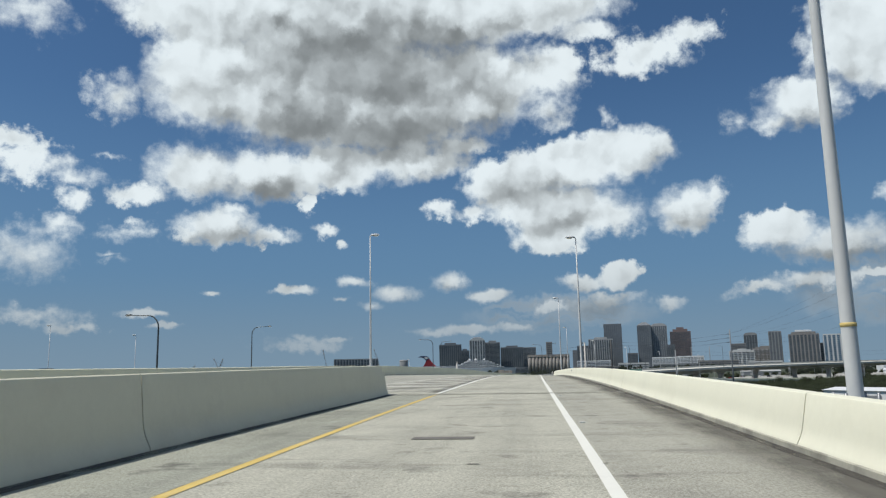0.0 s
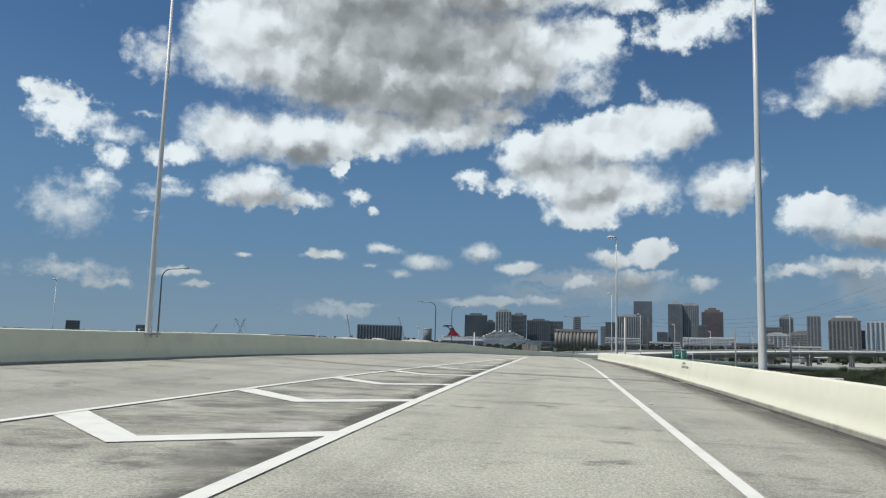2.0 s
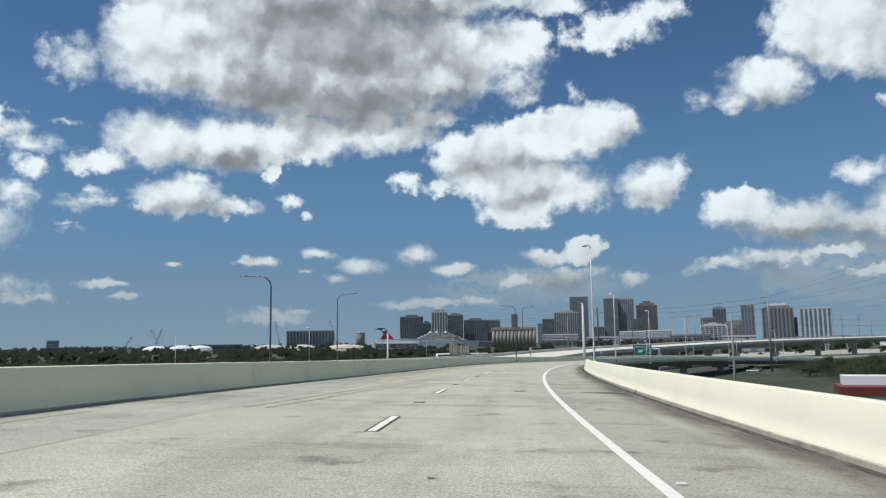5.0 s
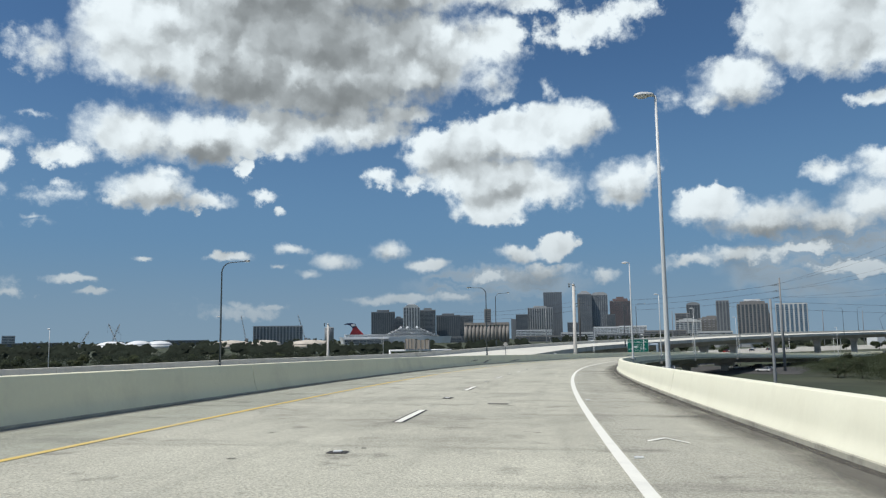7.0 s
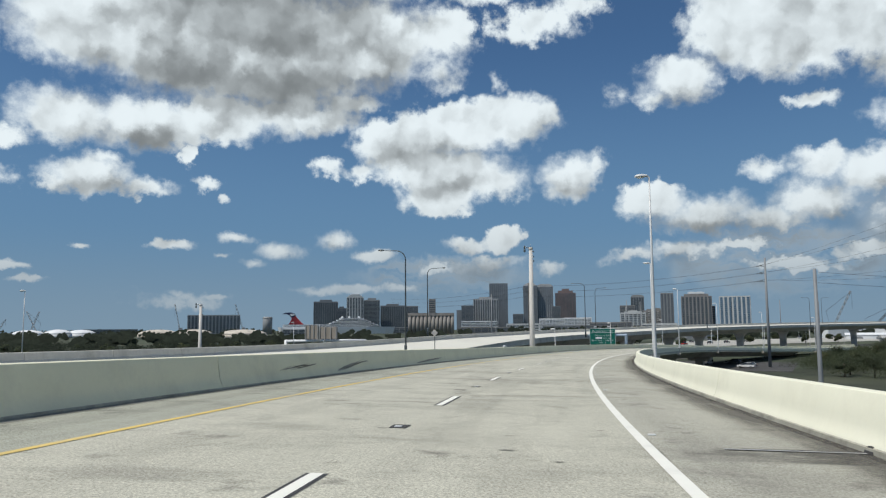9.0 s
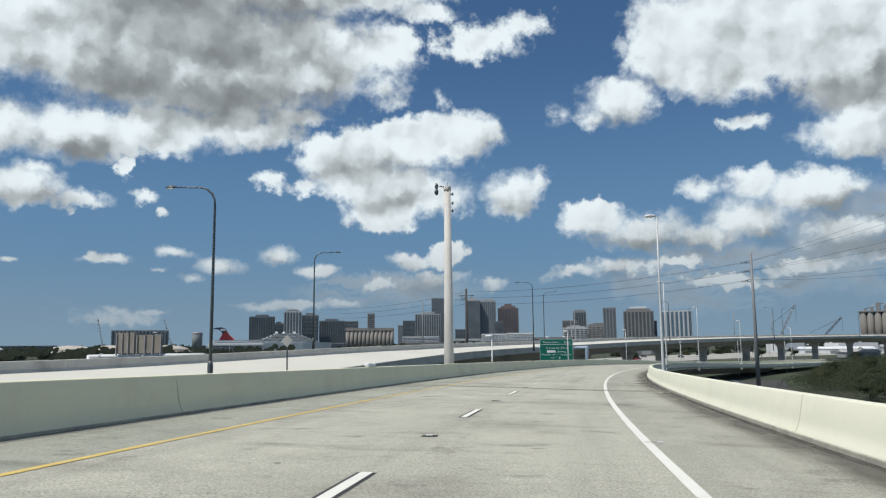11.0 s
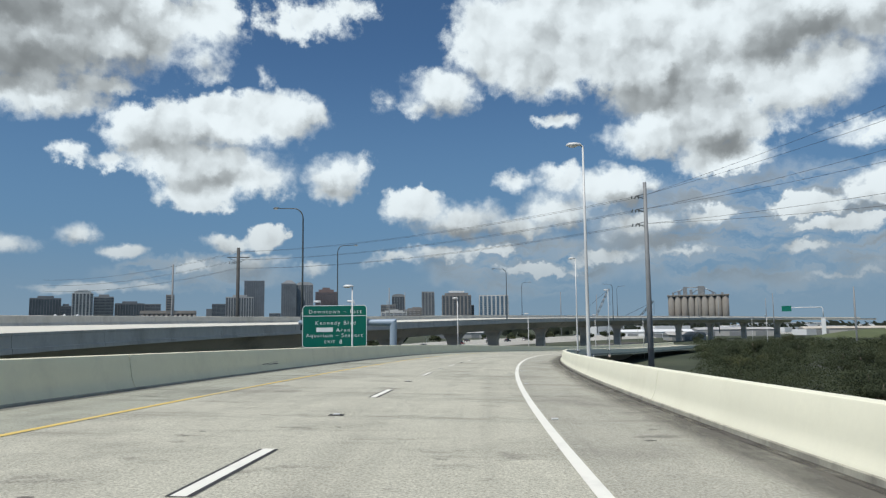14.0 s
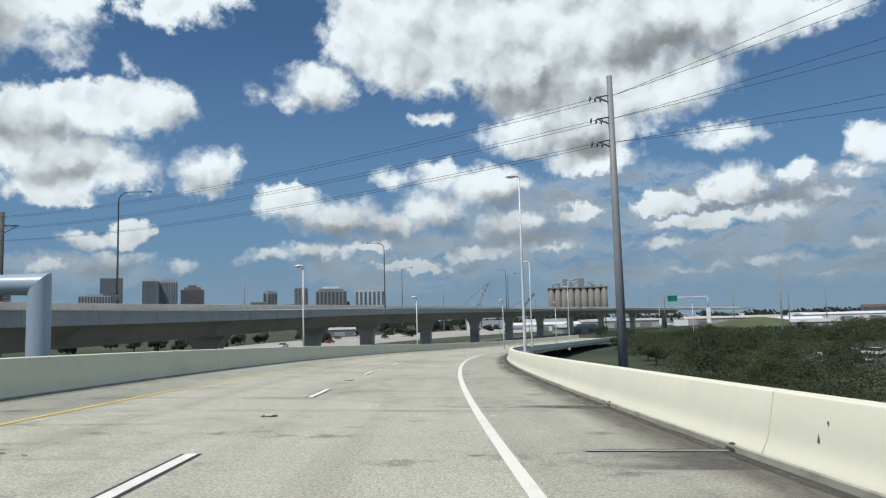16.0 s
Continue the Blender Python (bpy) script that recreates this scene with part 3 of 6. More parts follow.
def sweep(line, profile, s0, s1, step=2.0, closed=False, bm=None, ends=False):
    """The profile, (u, dz) pairs or a function of s that gives them, drawn along a road; UVs in metres."""
    bm = bm or bmesh.new()
    uv = bm.loops.layers.uv.verify()
    n = max(2, int(math.ceil((s1 - s0) / step)) + 1)
    rows, marks = [], []
    for i in range(n):
        s = s0 + (s1 - s0) * i / (n - 1)
        pr = profile(s) if callable(profile) else profile
        rows.append([bm.verts.new(line.at(s, u, z)) for u, z in pr])
        run, acc = [pr[0][0]], pr[0][0]
        for (a, b), (c, d) in zip(pr, pr[1:]):
            acc += math.hypot(c - a, d - b)
            run.append(acc)
        marks.append((s, run + [acc + 1]))
    k = len(rows[0])
    for i in range(n - 1):
        for j in range(k if closed else k - 1):
            jj = (j + 1) % k
            f = bm.faces.new((rows[i][j], rows[i + 1][j], rows[i + 1][jj], rows[i][jj]))
            for loop, (ii, jx) in zip(f.loops, ((i, j), (i + 1, j), (i + 1, j + 1), (i, j + 1))):
                loop[uv].uv = (marks[ii][1][jx], marks[ii][0])
    if ends and closed:
        bm.faces.new(rows[0]), bm.faces.new(rows[-1][::-1])
    return bm


GROUND_Z = -11.5
# the ramp that the camera drives along; u = 0 is its right edge line
RAMP_S = np.arange(0, 521, 40.0)
RAMP_HEAD = [-5.38, -5.7, -6.12, -5.29, -9.77, -13.79, -18.53, -22.97, -27.28, -31.77, -36.27, -41.67, -47.1, -52.52]
RAMP_GRADE = [1.7, 0.63, -0.36, -1.17, -1.82, -2.17, -2.31, -2.14, -2.09, -2.15, -2.64, -3.0, -3.0, -2.0]
RAMP_BANK = [-0.52, 0.14, -1.05, -1.64, -0.68, -0.99, -1.16, -0.96, -1.15, -1.48, -1.9, -1.76, -1.63, -1.56]


def ramp_height(s):
    g = spline(s, RAMP_S, RAMP_GRADE) / 100
    z = np.concatenate([[0], np.cumsum((g[1:] + g[:-1]) / 2)])
    return z - z[60]


ramp = Alignment(-60, 620, (0, 0), lambda s: spline(s, RAMP_S, RAMP_HEAD), ramp_height, lambda s: np.tan(np.radians(spline(s, RAMP_S, RAMP_BANK))))
# the elevated expressway beside it; u = 0 is its near parapet, the surface lies 0.85 below the line's height
VIA_S = np.array([-300, -225, -150, -75, 0, 75, 150, 225, 300, 375, 450, 525, 600.0])
VIA_HEAD = [-10, -11, -15, -20.5, -23.27, -31.75, -42.63, -49.95, -52.78, -56.76, -63.44, -71.39, -79.18]
VIA_TOP = [-1.2, -1.6, -2.4, -3.2, -3.47, -2.33, -1.58, -0.51, 0.18, 0.69, 1.09, 1.3, 1.0]
viaduct_line = Alignment(-300, 800, (36.96, 307.63), lambda s: spline(s, VIA_S, VIA_HEAD), lambda s: spline(s, VIA_S, VIA_TOP) - 0.85, lambda s: np.full(len(s), -0.088))

# ---------------------------------------------------------------- ground
bm = bmesh.new()
bmesh.ops.create_grid(bm, x_segments=60, y_segments=60, size=4950)
ground = solid("ground", bm, GRASS, "flat scrubby grass and bare soil reaching the horizon", "ground", kind="structure")
ground.location = (0, 0, GROUND_Z)


# ---------------------------------------------------------------- the ramp
def left_edge(s):
    """Foot of the barrier on the ramp's left side."""
    return float(np.interp(s, [-60, 31.6, 50, 56, 64, 72, 80, 87, 92, 98, 112, 125, 150, 180, 620], [-19.0, -17.7, -16.9, -16.5, -16.15, -15.6, -15.05, -14.65, -14.2, -13.5, -12.3, -11.45, -10.7, -10.42, -10.42]))


def outer_rise(s, u):
    """The deck's outer strip lies higher where the other lanes come in."""
    if u > -10.5 or s > 100:
        return 0.0
    return float(np.interp(s, [-60, 31, 50, 60, 68, 80, 90, 100], [0.42, 0.42, 0.36, 0.28, 0.20, 0.14, 0.04, 0.0])) * max(0.0, min(1.2, (-10.5 - u) / (-10.5 - left_edge(s) + 1e-6)))


ramp.rise = outer_rise


def road_profile(s):
    a, b = left_edge(s) - 0.5, 3.4
    return [(a, -0.32), (a, 0.0), ((a - 10.5) / 2, 0.0)] + [(-10.5 + (b + 10.5) * i / 7, 0.0) for i in range(8)] + [(b, -0.32)]


ramp_deck = solid("ramp_deck", sweep(ramp, road_profile, -60, 600, 2.0), ROAD, "light grey grooved concrete deck of a curving highway ramp with dark smudges", "road", kind="structure")
shoulder = solid("shoulder", sweep(ramp, [(0.1, 0.004), (1.2, 0.004), (2.95, 0.004)], -60, 600, 2.0), SHOULDER, "stained grey concrete shoulder beside the right edge line", "road shoulder", kind="structure")
solid("shoulder", sweep(ramp, lambda s: [(left_edge(s) + 0.06, 0.004), (-7.98, 0.004)], 150, 600, 2.0), LEFT_SHOULDER, "narrow stained concrete shoulder beside the yellow line", "road shoulder", kind="structure")

solid("shoulder", sweep(ramp, [(-6.88, 0.004), (-4.82, 0.004)], -60, 31.4, 2.0), LEFT_SHOULDER, "mottled dirty concrete shoulder beside the tall barrier", "road shoulder", kind="structure")
solid("shoulder", sweep(ramp, lambda s: [(left_edge(s) + 0.06, 0.004), (min(-10.5, -10.64 + 0.0857 * (s - 45.5)), 0.004), (min(-7.98, -10.62 + 0.0857 * (s - 45.5)), 0.004)], 33.4, 149.9, 2.0), OUTER_LANE, "older stained concrete outside the painted gore", "road shoulder", kind="structure")

# girders and columns that carry the ramp
girder = solid("ramp_girder", sweep(ramp, [(-9.2, -0.32), (-8.4, -2.1), (-1.0, -2.1), (1.9, -0.32)], -60, 520, 4.0, closed=True, ends=True), VIADUCT, "grey concrete box girder under the ramp deck", "bridge girder", kind="structure")
for i, s in enumerate((5, 48, 91, 134, 177, 220, 263, 306, 349, 392, 435)):
    top = ramp.at(s, -4.7, -2.05).z
    bm = bmesh.new()
    box(bm, -1.1, 1.1, -0.9, 0.9, GROUND_Z - 0.2, top - 1.2, 0.12)
    box(bm, -3.2, 3.2, -0.95, 0.95, top - 1.25, top, 0.1)
    q = ramp.at(s, -4.7)
    col = solid("bridge_column", bm, VIADUCT, "square concrete column with a cap beam under the ramp", "bridge column", "columns under the ramp", "structure")
    col.matrix_world = pose(q.x, q.y, 0, 0, 0, ramp.heading(s))


# safety-shape concrete barriers, cast in sections with open joints
def barrier_profile(foot, side, h):
    """side +1: traffic to the left of it, -1: traffic to the right."""
    f, k = foot, side
    return [(f, 0.0), (f + 0.015 * k, 0.075), (f + 0.05 * k, 0.14), (f + 0.082 * k, 0.205), (f + 0.106 * k, 0.265), (f + 0.124 * k, 0.33), (f + 0.142 * k, 0.43), (f + 0.21 * k, h - 0.035), (f + 0.22 * k, h - 0.012), (f + 0.245 * k, h), (f + 0.475 * k, h), (f + 0.50 * k, h - 0.025), (f + 0.50 * k, -0.45), (f + 0.1 * k, -0.45)]


def barrier(name, foot, side, h, joints, label, mat):
    owner = thing(name, Matrix(), label, "concrete barrier", "", "structure")
    for a, b in zip(joints, joints[1:]):
        pr = (lambda s: barrier_profile(foot(s), side, h)) if callable(foot) else barrier_profile(foot, side, h)
        bm = sweep(ramp, pr, a + 0.018, b - 0.018, 2.0, closed=True, ends=True)
        bm.normal_update()
        for f in bm.faces:
            f.smooth = len(f.verts) == 4
        for e in bm.edges:
            e.smooth = len(e.link_faces) == 2 and e.calc_face_angle() < 0.35
        part("barrier_section", bm, mat, owner)
    return owner


RIGHT_JOINTS = [-60, -31, -10, 11.4, 32.4, 54, 75.6, 97, 119, 141, 162, 184.8, 205.5, 226.2, 246.5, 266.5, 286.2, 303, 321, 340, 357.6, 378, 398, 419, 440, 461, 482, 503, 524, 545, 566, 587, 600]
LEFT_JOINTS = [-10, 12, 33.0, 55, 77.9, 99, 121, 142, 163, 183.7, 206, 225, 246, 268, 289.3, 306, 324, 341.3, 360, 381, 402, 423, 444, 465, 486, 507, 528, 549, 570, 591, 600]
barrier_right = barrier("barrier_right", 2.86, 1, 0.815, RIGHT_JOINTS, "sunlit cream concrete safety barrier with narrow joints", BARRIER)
barrier_left = barrier("barrier_left", left_edge, -1, 0.93, LEFT_JOINTS, "cream concrete barrier along the ramp's outer edge, coloured darker for its shaded face", BARRIER_SHADE)
barrier_gore = barrier("barrier_gore", -6.9, -1, 1.225, [-60, -20, 11.65, 31.66], "tall cream concrete barrier that ends at a deck joint", BARRIER_GORE_SHADE)
bm = bmesh.new()
for u0, u1, h0, h1 in ((-7.55, -7.12, 1.0, 1.0),):
    vs = [[bm.verts.new(ramp.at(s, u, z)) for u, z in ((-6.95, 0), (-7.06, 0.3), (-7.14, 0.98), (-7.33, 0.98), (-7.36, 0))] for s in (31.66, 32.38)]
    for j in range(5):
        bm.faces.new((vs[0][j], vs[1][j], vs[1][(j + 1) % 5], vs[0][(j + 1) % 5]))
    bm.faces.new(vs[1][::-1]), bm.faces.new(vs[0])
part("barrier_nose", bm, BARRIER_GORE_SHADE, barrier_gore, "lower end block of the barrier")

# dirt along the barriers' feet, and the grimy lip at the bottom of each
LIP = material("grimy_lip", (0.42, 0.405, 0.33), 0.2, 0.8, 7.0, 0.9, bump=0.3, stain=(0.18, 0.172, 0.145), stain_scale=1.4, stain_amount=0.9)
wide_dirt = soiled("gutter_dirt_wide", (0.125, 0.118, 0.10), 0.8, 0.22, 0.60, (1.0, 0.25, 1), 1.7, 2.75)
solid("gutter_dirt", sweep(ramp, [(1.7, 0.008), (2.3, 0.008), (2.9, 0.008)], -60, 600, 2.0), wide_dirt, "grey film of dirt that thickens towards the barrier", "dirt", kind="stuff")
solid("gutter_dirt", sweep(ramp, [(2.66, 0.012), (2.9, 0.012)], -60, 600, 2.0), DIRT, "dark dirt gathered along the right barrier's foot", "dirt", kind="stuff")
part("foot_lip", sweep(ramp, [(2.845, 0.0), (2.852, 0.085), (2.875, 0.10)], -60, 600, 2.0), LIP, barrier_right, "stained grey lip at the barrier's foot")
solid("gutter_dirt", sweep(ramp, lambda s: [(left_edge(s) - 0.02, 0.008), (left_edge(s) + 0.34, 0.008)], 33, 600, 2.0), soiled("gutter_dirt_dense", (0.24, 0.235, 0.20), 1.0, 0.22, 0.56, (2.0, 0.35, 1)), "dark dirt gathered along the left barrier's foot", "dirt", kind="stuff")
part("foot_lip", sweep(ramp, lambda s: [(left_edge(s) - 0.01, 0.065), (left_edge(s) + 0.012, 0.05), (left_edge(s) + 0.015, 0.0)], 33, 600, 2.0), LIP, barrier_left, "stained grey lip at the barrier's foot")
solid("gutter_dirt", sweep(ramp, [(-6.92, 0.008), (-6.6, 0.008)], -60, 31.6, 2.0), DIRT, "dark dirt along the foot of the tall barrier", "dirt", kind="stuff")


# ---------------------------------------------------------------- markings
def stripe(name, mat, u0, u1, s0, s1, label, dz=0.012, step=2.0, parent=None):
    f = (lambda s: [(u0(s), dz), (u1(s), dz)]) if callable(u0) else [(u0, dz), (u1, dz)]
    bm = sweep(ramp, f, s0, s1, step)
    if parent:
        return part(name, bm, mat, parent, label)
    return solid(name, bm, mat, label, "road marking", kind="structure")


stripe("edge_line", WHITE_LINE, -0.095, 0.065, -60, 600, "solid white edge line on the ramp's right side", 0.008)
stripe("yellow_line", YELLOW_LINE, -4.80, -4.64, -60, 31.2, "solid yellow line beside the tall barrier", 0.008)
stripe("yellow_line", YELLOW_LINE, -7.98, -7.83, 150, 600, "worn solid yellow line on the ramp's left side", 0.008)


def gore_right(s):
    return float(np.interp(s, [31, 119], [-4.76, -4.86]))


def gore_left(s):
    return -10.5 + 0.0857 * (s - 45.5)


stripe("gore_line", WHITE_LINE, lambda s: gore_right(s) - 0.11, lambda s: gore_right(s) + 0.11, 31.9, 119.0, "broad white line bounding the painted gore", 0.016)
stripe("gore_line", WHITE_LINE, lambda s: gore_left(s) - 0.10, lambda s: gore_left(s) + 0.10, 32.0, 112.3, "broad white line that narrows the painted gore", 0.020)
for k in range(11):
    s = 39.13 + 5.63 * k
    if s > 104:
        break
    width = gore_right(s) - gore_left(s)
    w = width / 4.5
    knee = gore_left(s) + 0.5 * width
    bm = bmesh.new()
    a0, a1 = s + 0.4 * w, s + 0.4 * w + 0.45 + 0.3 * w
    a0, a1 = (a0, gore_left(a0) + 0.08), (a1, gore_left(a1) + 0.08)
    k0, k1 = (s - 1.6 * w, knee), (s - 1.6 * w + 0.6, knee + 0.05)
    r0, r1 = (s - 0.3, gore_right(s) - 0.1), (s + 0.28, gore_right(s) - 0.1)
    q = [[bm.verts.new(ramp.at(x, y, 0.014)) for x, y in pair] for pair in ((a0, a1), (k0, k1), (r0, r1))]
    bm.faces.new((q[0][0], q[0][1], q[1][1], q[1][0])), bm.faces.new((q[1][0], q[1][1], q[2][1], q[2][0]))
    bmesh.ops.recalc_face_normals(bm, faces=bm.faces)
    solid("gore_chevron", bm, WHITE_LINE, "white painted chevron inside the gore", "road marking", "gore chevrons", "structure")

CYCLE, DASH0 = 11.83, -1.38
for k in range(11, 50):
    c = DASH0 + CYCLE * k
    if c < 127:
        continue
    dash = thing("lane_dash", Matrix(), "white lane dash with black edges on pale concrete", "road marking", "lane dashes", "structure")
    part("black_border", sweep(ramp, [(-3.975, 0.006), (-3.725, 0.006)], c - 1.48, c + 1.48, 1.5), BLACK_LINE, dash, "black contrast border")
    part("white_stripe", sweep(ramp, [(-3.925, 0.010), (-3.775, 0.010)], c - 1.48, c + 1.48, 1.5), WHITE_LINE, dash)
    # raised marker half-way to the next dash
    bm = bmesh.new()
    box(bm, -0.06, 0.06, -0.05, 0.05, 0.0, 0.02, 0.006)
    mk = solid("road_stud", bm, POLE, "small raised reflective road stud", "road stud", "road studs", "structure")
    mk.matrix_world = ramp.place(c + CYCLE / 2, -3.85, 0.012)
    bm = bmesh.new()
    box(bm, -0.14, 0.14, -0.11, 0.11, -0.004, 0.001)
    part("bitumen_pad", bm, TAR, mk, "dark bitumen pad under the stud")
    if k % 3 == 0:
        solid("tar_patch", sweep(ramp, [(-4.0, 0.010), (-3.7, 0.010)], c + CYCLE / 2 + 0.1, c + CYCLE / 2 + 0.38, 1.0), TAR, "dark bitumen patch left by a lost road stud", "patch", kind="stuff")
for k in range(0, 50):
    bm = bmesh.new()
    box(bm, -0.06, 0.06, -0.05, 0.05, 0.0, 0.02, 0.006)
    mk = solid("road_stud", bm, POLE, "small raised reflective road stud", "road stud", "road studs", "structure")
    mk.matrix_world = ramp.place(4.5 + CYCLE * k, 0.22, 0.006)
# bitumen patches in the lane
for s, u0, u1, d in ((13.2, -2.95, -1.85, 0.42), (179.8, -2.5, -1.95, 0.4), (227.4, -4.3, -3.95, 0.3), (141.0, -1.3, -0.9, 0.5)):
    solid("tar_patch", sweep(ramp, [(u0, 0.010), (u1, 0.010)], s, s + d, 0.3), material("old_patch", (0.17, 0.16, 0.14), 0.15, 2.0, 20.0, 0.9), "square grey patch in the driving lane", "patch", kind="stuff")
# skid marks that cross the left lane
bm = bmesh.new()
for off in (0.0, 0.55):
    rows = [[bm.verts.new(ramp.at(s, np.interp(s, [126, 150, 170], [-8.3, -6.2, -5.3]) + off + w, 0.009)) for w in (0.0, 0.16)] for s in np.arange(132, 160, 2.0)]
    for a, b in zip(rows, rows[1:]):
        bm.faces.new((a[0], b[0], b[1], a[1]))
solid("skid_marks", bm, material("skid_rubber", (0.385, 0.375, 0.315), 0.2, 1.0, 10.0, 0.9), "pair of faint curved skid marks", "skid marks", kind="stuff")


# dirt inside the painted gore
solid("gore_dirt", sweep(ramp, lambda s: [(gore_left(s) + 0.2, 0.006), (gore_right(s) - 0.15, 0.006)], 33, 100, 2.0), soiled("gore_grime", (0.21, 0.205, 0.185), 0.55, 0.46, 0.76, (0.6, 1.1, 1)), "dark grime in the untravelled gore", "stain", kind="stuff")
# a white tick painted on the shoulder
bm = bmesh.new()
tick = [[bm.verts.new(ramp.at(s + w, u, 0.014)) for w in (0.0, 0.16)] for s, u in ((171.95, 0.6), (172.4, 0.93), (171.75, 1.2))]
for p, q in zip(tick, tick[1:]):
    bm.faces.new((p[0], q[0], q[1], p[1]))
solid("painted_tick", bm, WHITE_LINE, "small white painted tick on the shoulder", "road marking", kind="structure")
# scrapes on the left barrier's face
SCRAPE = material("barrier_scrape", (0.33, 0.315, 0.26), 0.25, 2.0, 14.0, 0.9, bump=0.1)
GOUGE = material("barrier_gouge", (0.13, 0.12, 0.10), 0.25, 2.0, 14.0, 0.95, bump=0.2)


def face_u(s, z):
    """The left barrier's face at height z, just proud of it."""
    return left_edge(s) + 0.006 - 0.124 * min(1.0, z / 0.33) - 0.12 * max(0.0, z - 0.33)


def streak(bm, s0, z0, s1, z1, w, bow):
    """A thin tapered scratch that rises from s0 to s1."""
    rows = []
    for k in range(9):
        f = k / 8
        s, z, half = s0 + (s1 - s0) * f, z0 + (z1 - z0) * f + bow * math.sin(math.pi * f), 0.5 * w * math.sin(math.pi * min(0.97, max(0.06, f))) ** 0.6
        rows.append([bm.verts.new(ramp.at(s, face_u(s, z + q), z + q)) for q in (-half, half)])
    for p, q in zip(rows, rows[1:]):
        bm.faces.new((p[0], q[0], q[1], p[1]))


rs = random.Random(17)
for s0, s1, z0, z1, n in ((229.4, 233.2, 0.34, 0.52, 16), (235.4, 240.0, 0.16, 0.55, 22), (249.6, 257.5, 0.12, 0.34, 18), (352.0, 354.5, 0.3, 0.36, 5)):
    mark = thing("scrape_mark", Matrix(), "bundle of dark scratches on the barrier's face", "scrape", kind="stuff")
    bm, bg = bmesh.new(), bmesh.new()
    for k in range(n):
        f = rs.random()
        a, za = s0 + (s1 - s0) * f * 0.6, z0 + (z1 - z0) * f * 0.5 + rs.uniform(-0.03, 0.05)
        streak(bm if k % 4 else bg, a, za, a + (s1 - s0) * rs.uniform(0.25, 0.5), za + (z1 - z0) * rs.uniform(0.2, 0.5), rs.uniform(0.008, 0.04), rs.uniform(-0.02, 0.05))
    part("scratch", bm, SCRAPE, mark)
    part("gouge", bg, GOUGE, mark, "deeper dark gouge")


# unreadable stencilled writing on the right barrier, as plain bars
for s0, s1, z0, z1 in ((76.95, 77.7, 0.665, 0.745), (76.95, 77.75, 0.52, 0.61), (76.05, 76.8, 0.52, 0.61)):
    solid("stencil_bar", sweep(ramp, [(2.854 + 0.142 + 0.19 * (z - 0.43), z) for z in (z0, z1)], s0, s1, 0.4), material("faded_black_paint", (0.30, 0.29, 0.245), 0.2, 4.0, 30.0, 0.9), "faded black stencil bar on the barrier", "marking", "barrier stencils", "structure")


# expansion joints across the deck
def deck_joint(s_right, s_left, label):
    jn = thing("expansion_joint", Matrix(), label, "expansion joint", "expansion joints", "structure")
    ul, ur = left_edge(s_left) + 0.03, 2.84
    for nm, mat, a, b, dz in (("seal", LIP, -0.06, 0.06, 0.018), ("steel_edge", TAR, -0.085, -0.06, 0.022), ("steel_edge", TAR, 0.06, 0.085, 0.022), ("header", LIP, -0.30, -0.085, 0.013), ("header", LIP, 0.085, 0.30, 0.013)):
        bm = bmesh.new()
        uvl = bm.loops.layers.uv.verify()
        rows = [[bm.verts.new(ramp.at(s_right + (s_left - s_right) * k / 8 + w, ur + (ul - ur) * k / 8, dz)) for w in (a, b)] for k in range(9)]
        for r, q in zip(rows, rows[1:]):
            bm.faces.new((r[1], r[0], q[0], q[1]))
        bmesh.ops.recalc_face_normals(bm, faces=bm.faces)
        part(nm, bm, mat, jn)


deck_joint(30.2, 33.2, "dark sealed expansion joint across the deck by the barrier end")
deck_joint(75.4, 77.8, "dark sealed expansion joint across the deck")
deck_joint(286.0, 289.2, "dark sealed expansion joint across the deck")
# drain slots that cross the shoulder only, each with an outlet through the barrier's foot and a fan of dirt
DRAIN_DIRT = soiled("drain_dirt", (0.13, 0.124, 0.105), 0.9, 0.34, 0.66, (0.9, 1.6, 1), 0.6, 2.4)
for s, fan in ((141.0, 0.7), (210.0, 0.8), (215.95, 1.0), (297.88, 1.5), (302.55, 0.6), (373.6, 0.6), (378.75, 1.3), (385.25, 0.5)):
    slot = thing("drain_slot", Matrix(), "dark slotted drain across the shoulder", "drain", "shoulder drains", "structure")
    for k, off in enumerate((0.0, 0.13)):
        part("slot", sweep(ramp, [(1.02 + 0.2 * k, 0.016), (2.84, 0.016)], s + off, s + off + 0.045, 0.5), TAR, slot)
    part("rim", sweep(ramp, [(1.0, 0.014), (2.84, 0.014)], s + 0.045, s + 0.13, 0.5), SHED_GREY, slot, "dull metal rim")
    bm = bmesh.new()
    arch = [bm.verts.new(ramp.at(s + 0.06 + 0.15 * math.cos(math.pi * k / 8), 2.838 + 0.03 * math.sin(math.pi * k / 8), 0.012 + 0.105 * math.sin(math.pi * k / 8))) for k in range(9)]
    back = [bm.verts.new(v.co + (ramp.at(s, 1) - ramp.at(s, 0)) * 0.06) for v in arch]
    bm.faces.new(arch), bm.faces.new(back[::-1])
    for k in range(9):
        bm.faces.new((arch[k], back[k], back[(k + 1) % 9], arch[(k + 1) % 9]))
    bmesh.ops.recalc_face_normals(bm, faces=bm.faces)
    part("outlet", bm, TAR, slot, "dark arched outlet at the barrier's foot")
    solid("drain_dirt", sweep(ramp, [(0.6, 0.010), (1.6, 0.010), (2.86, 0.010)], s - fan, s + 0.25, 0.5), DRAIN_DIRT, "dark dirt washed across the shoulder to a drain", "dirt", kind="stuff")
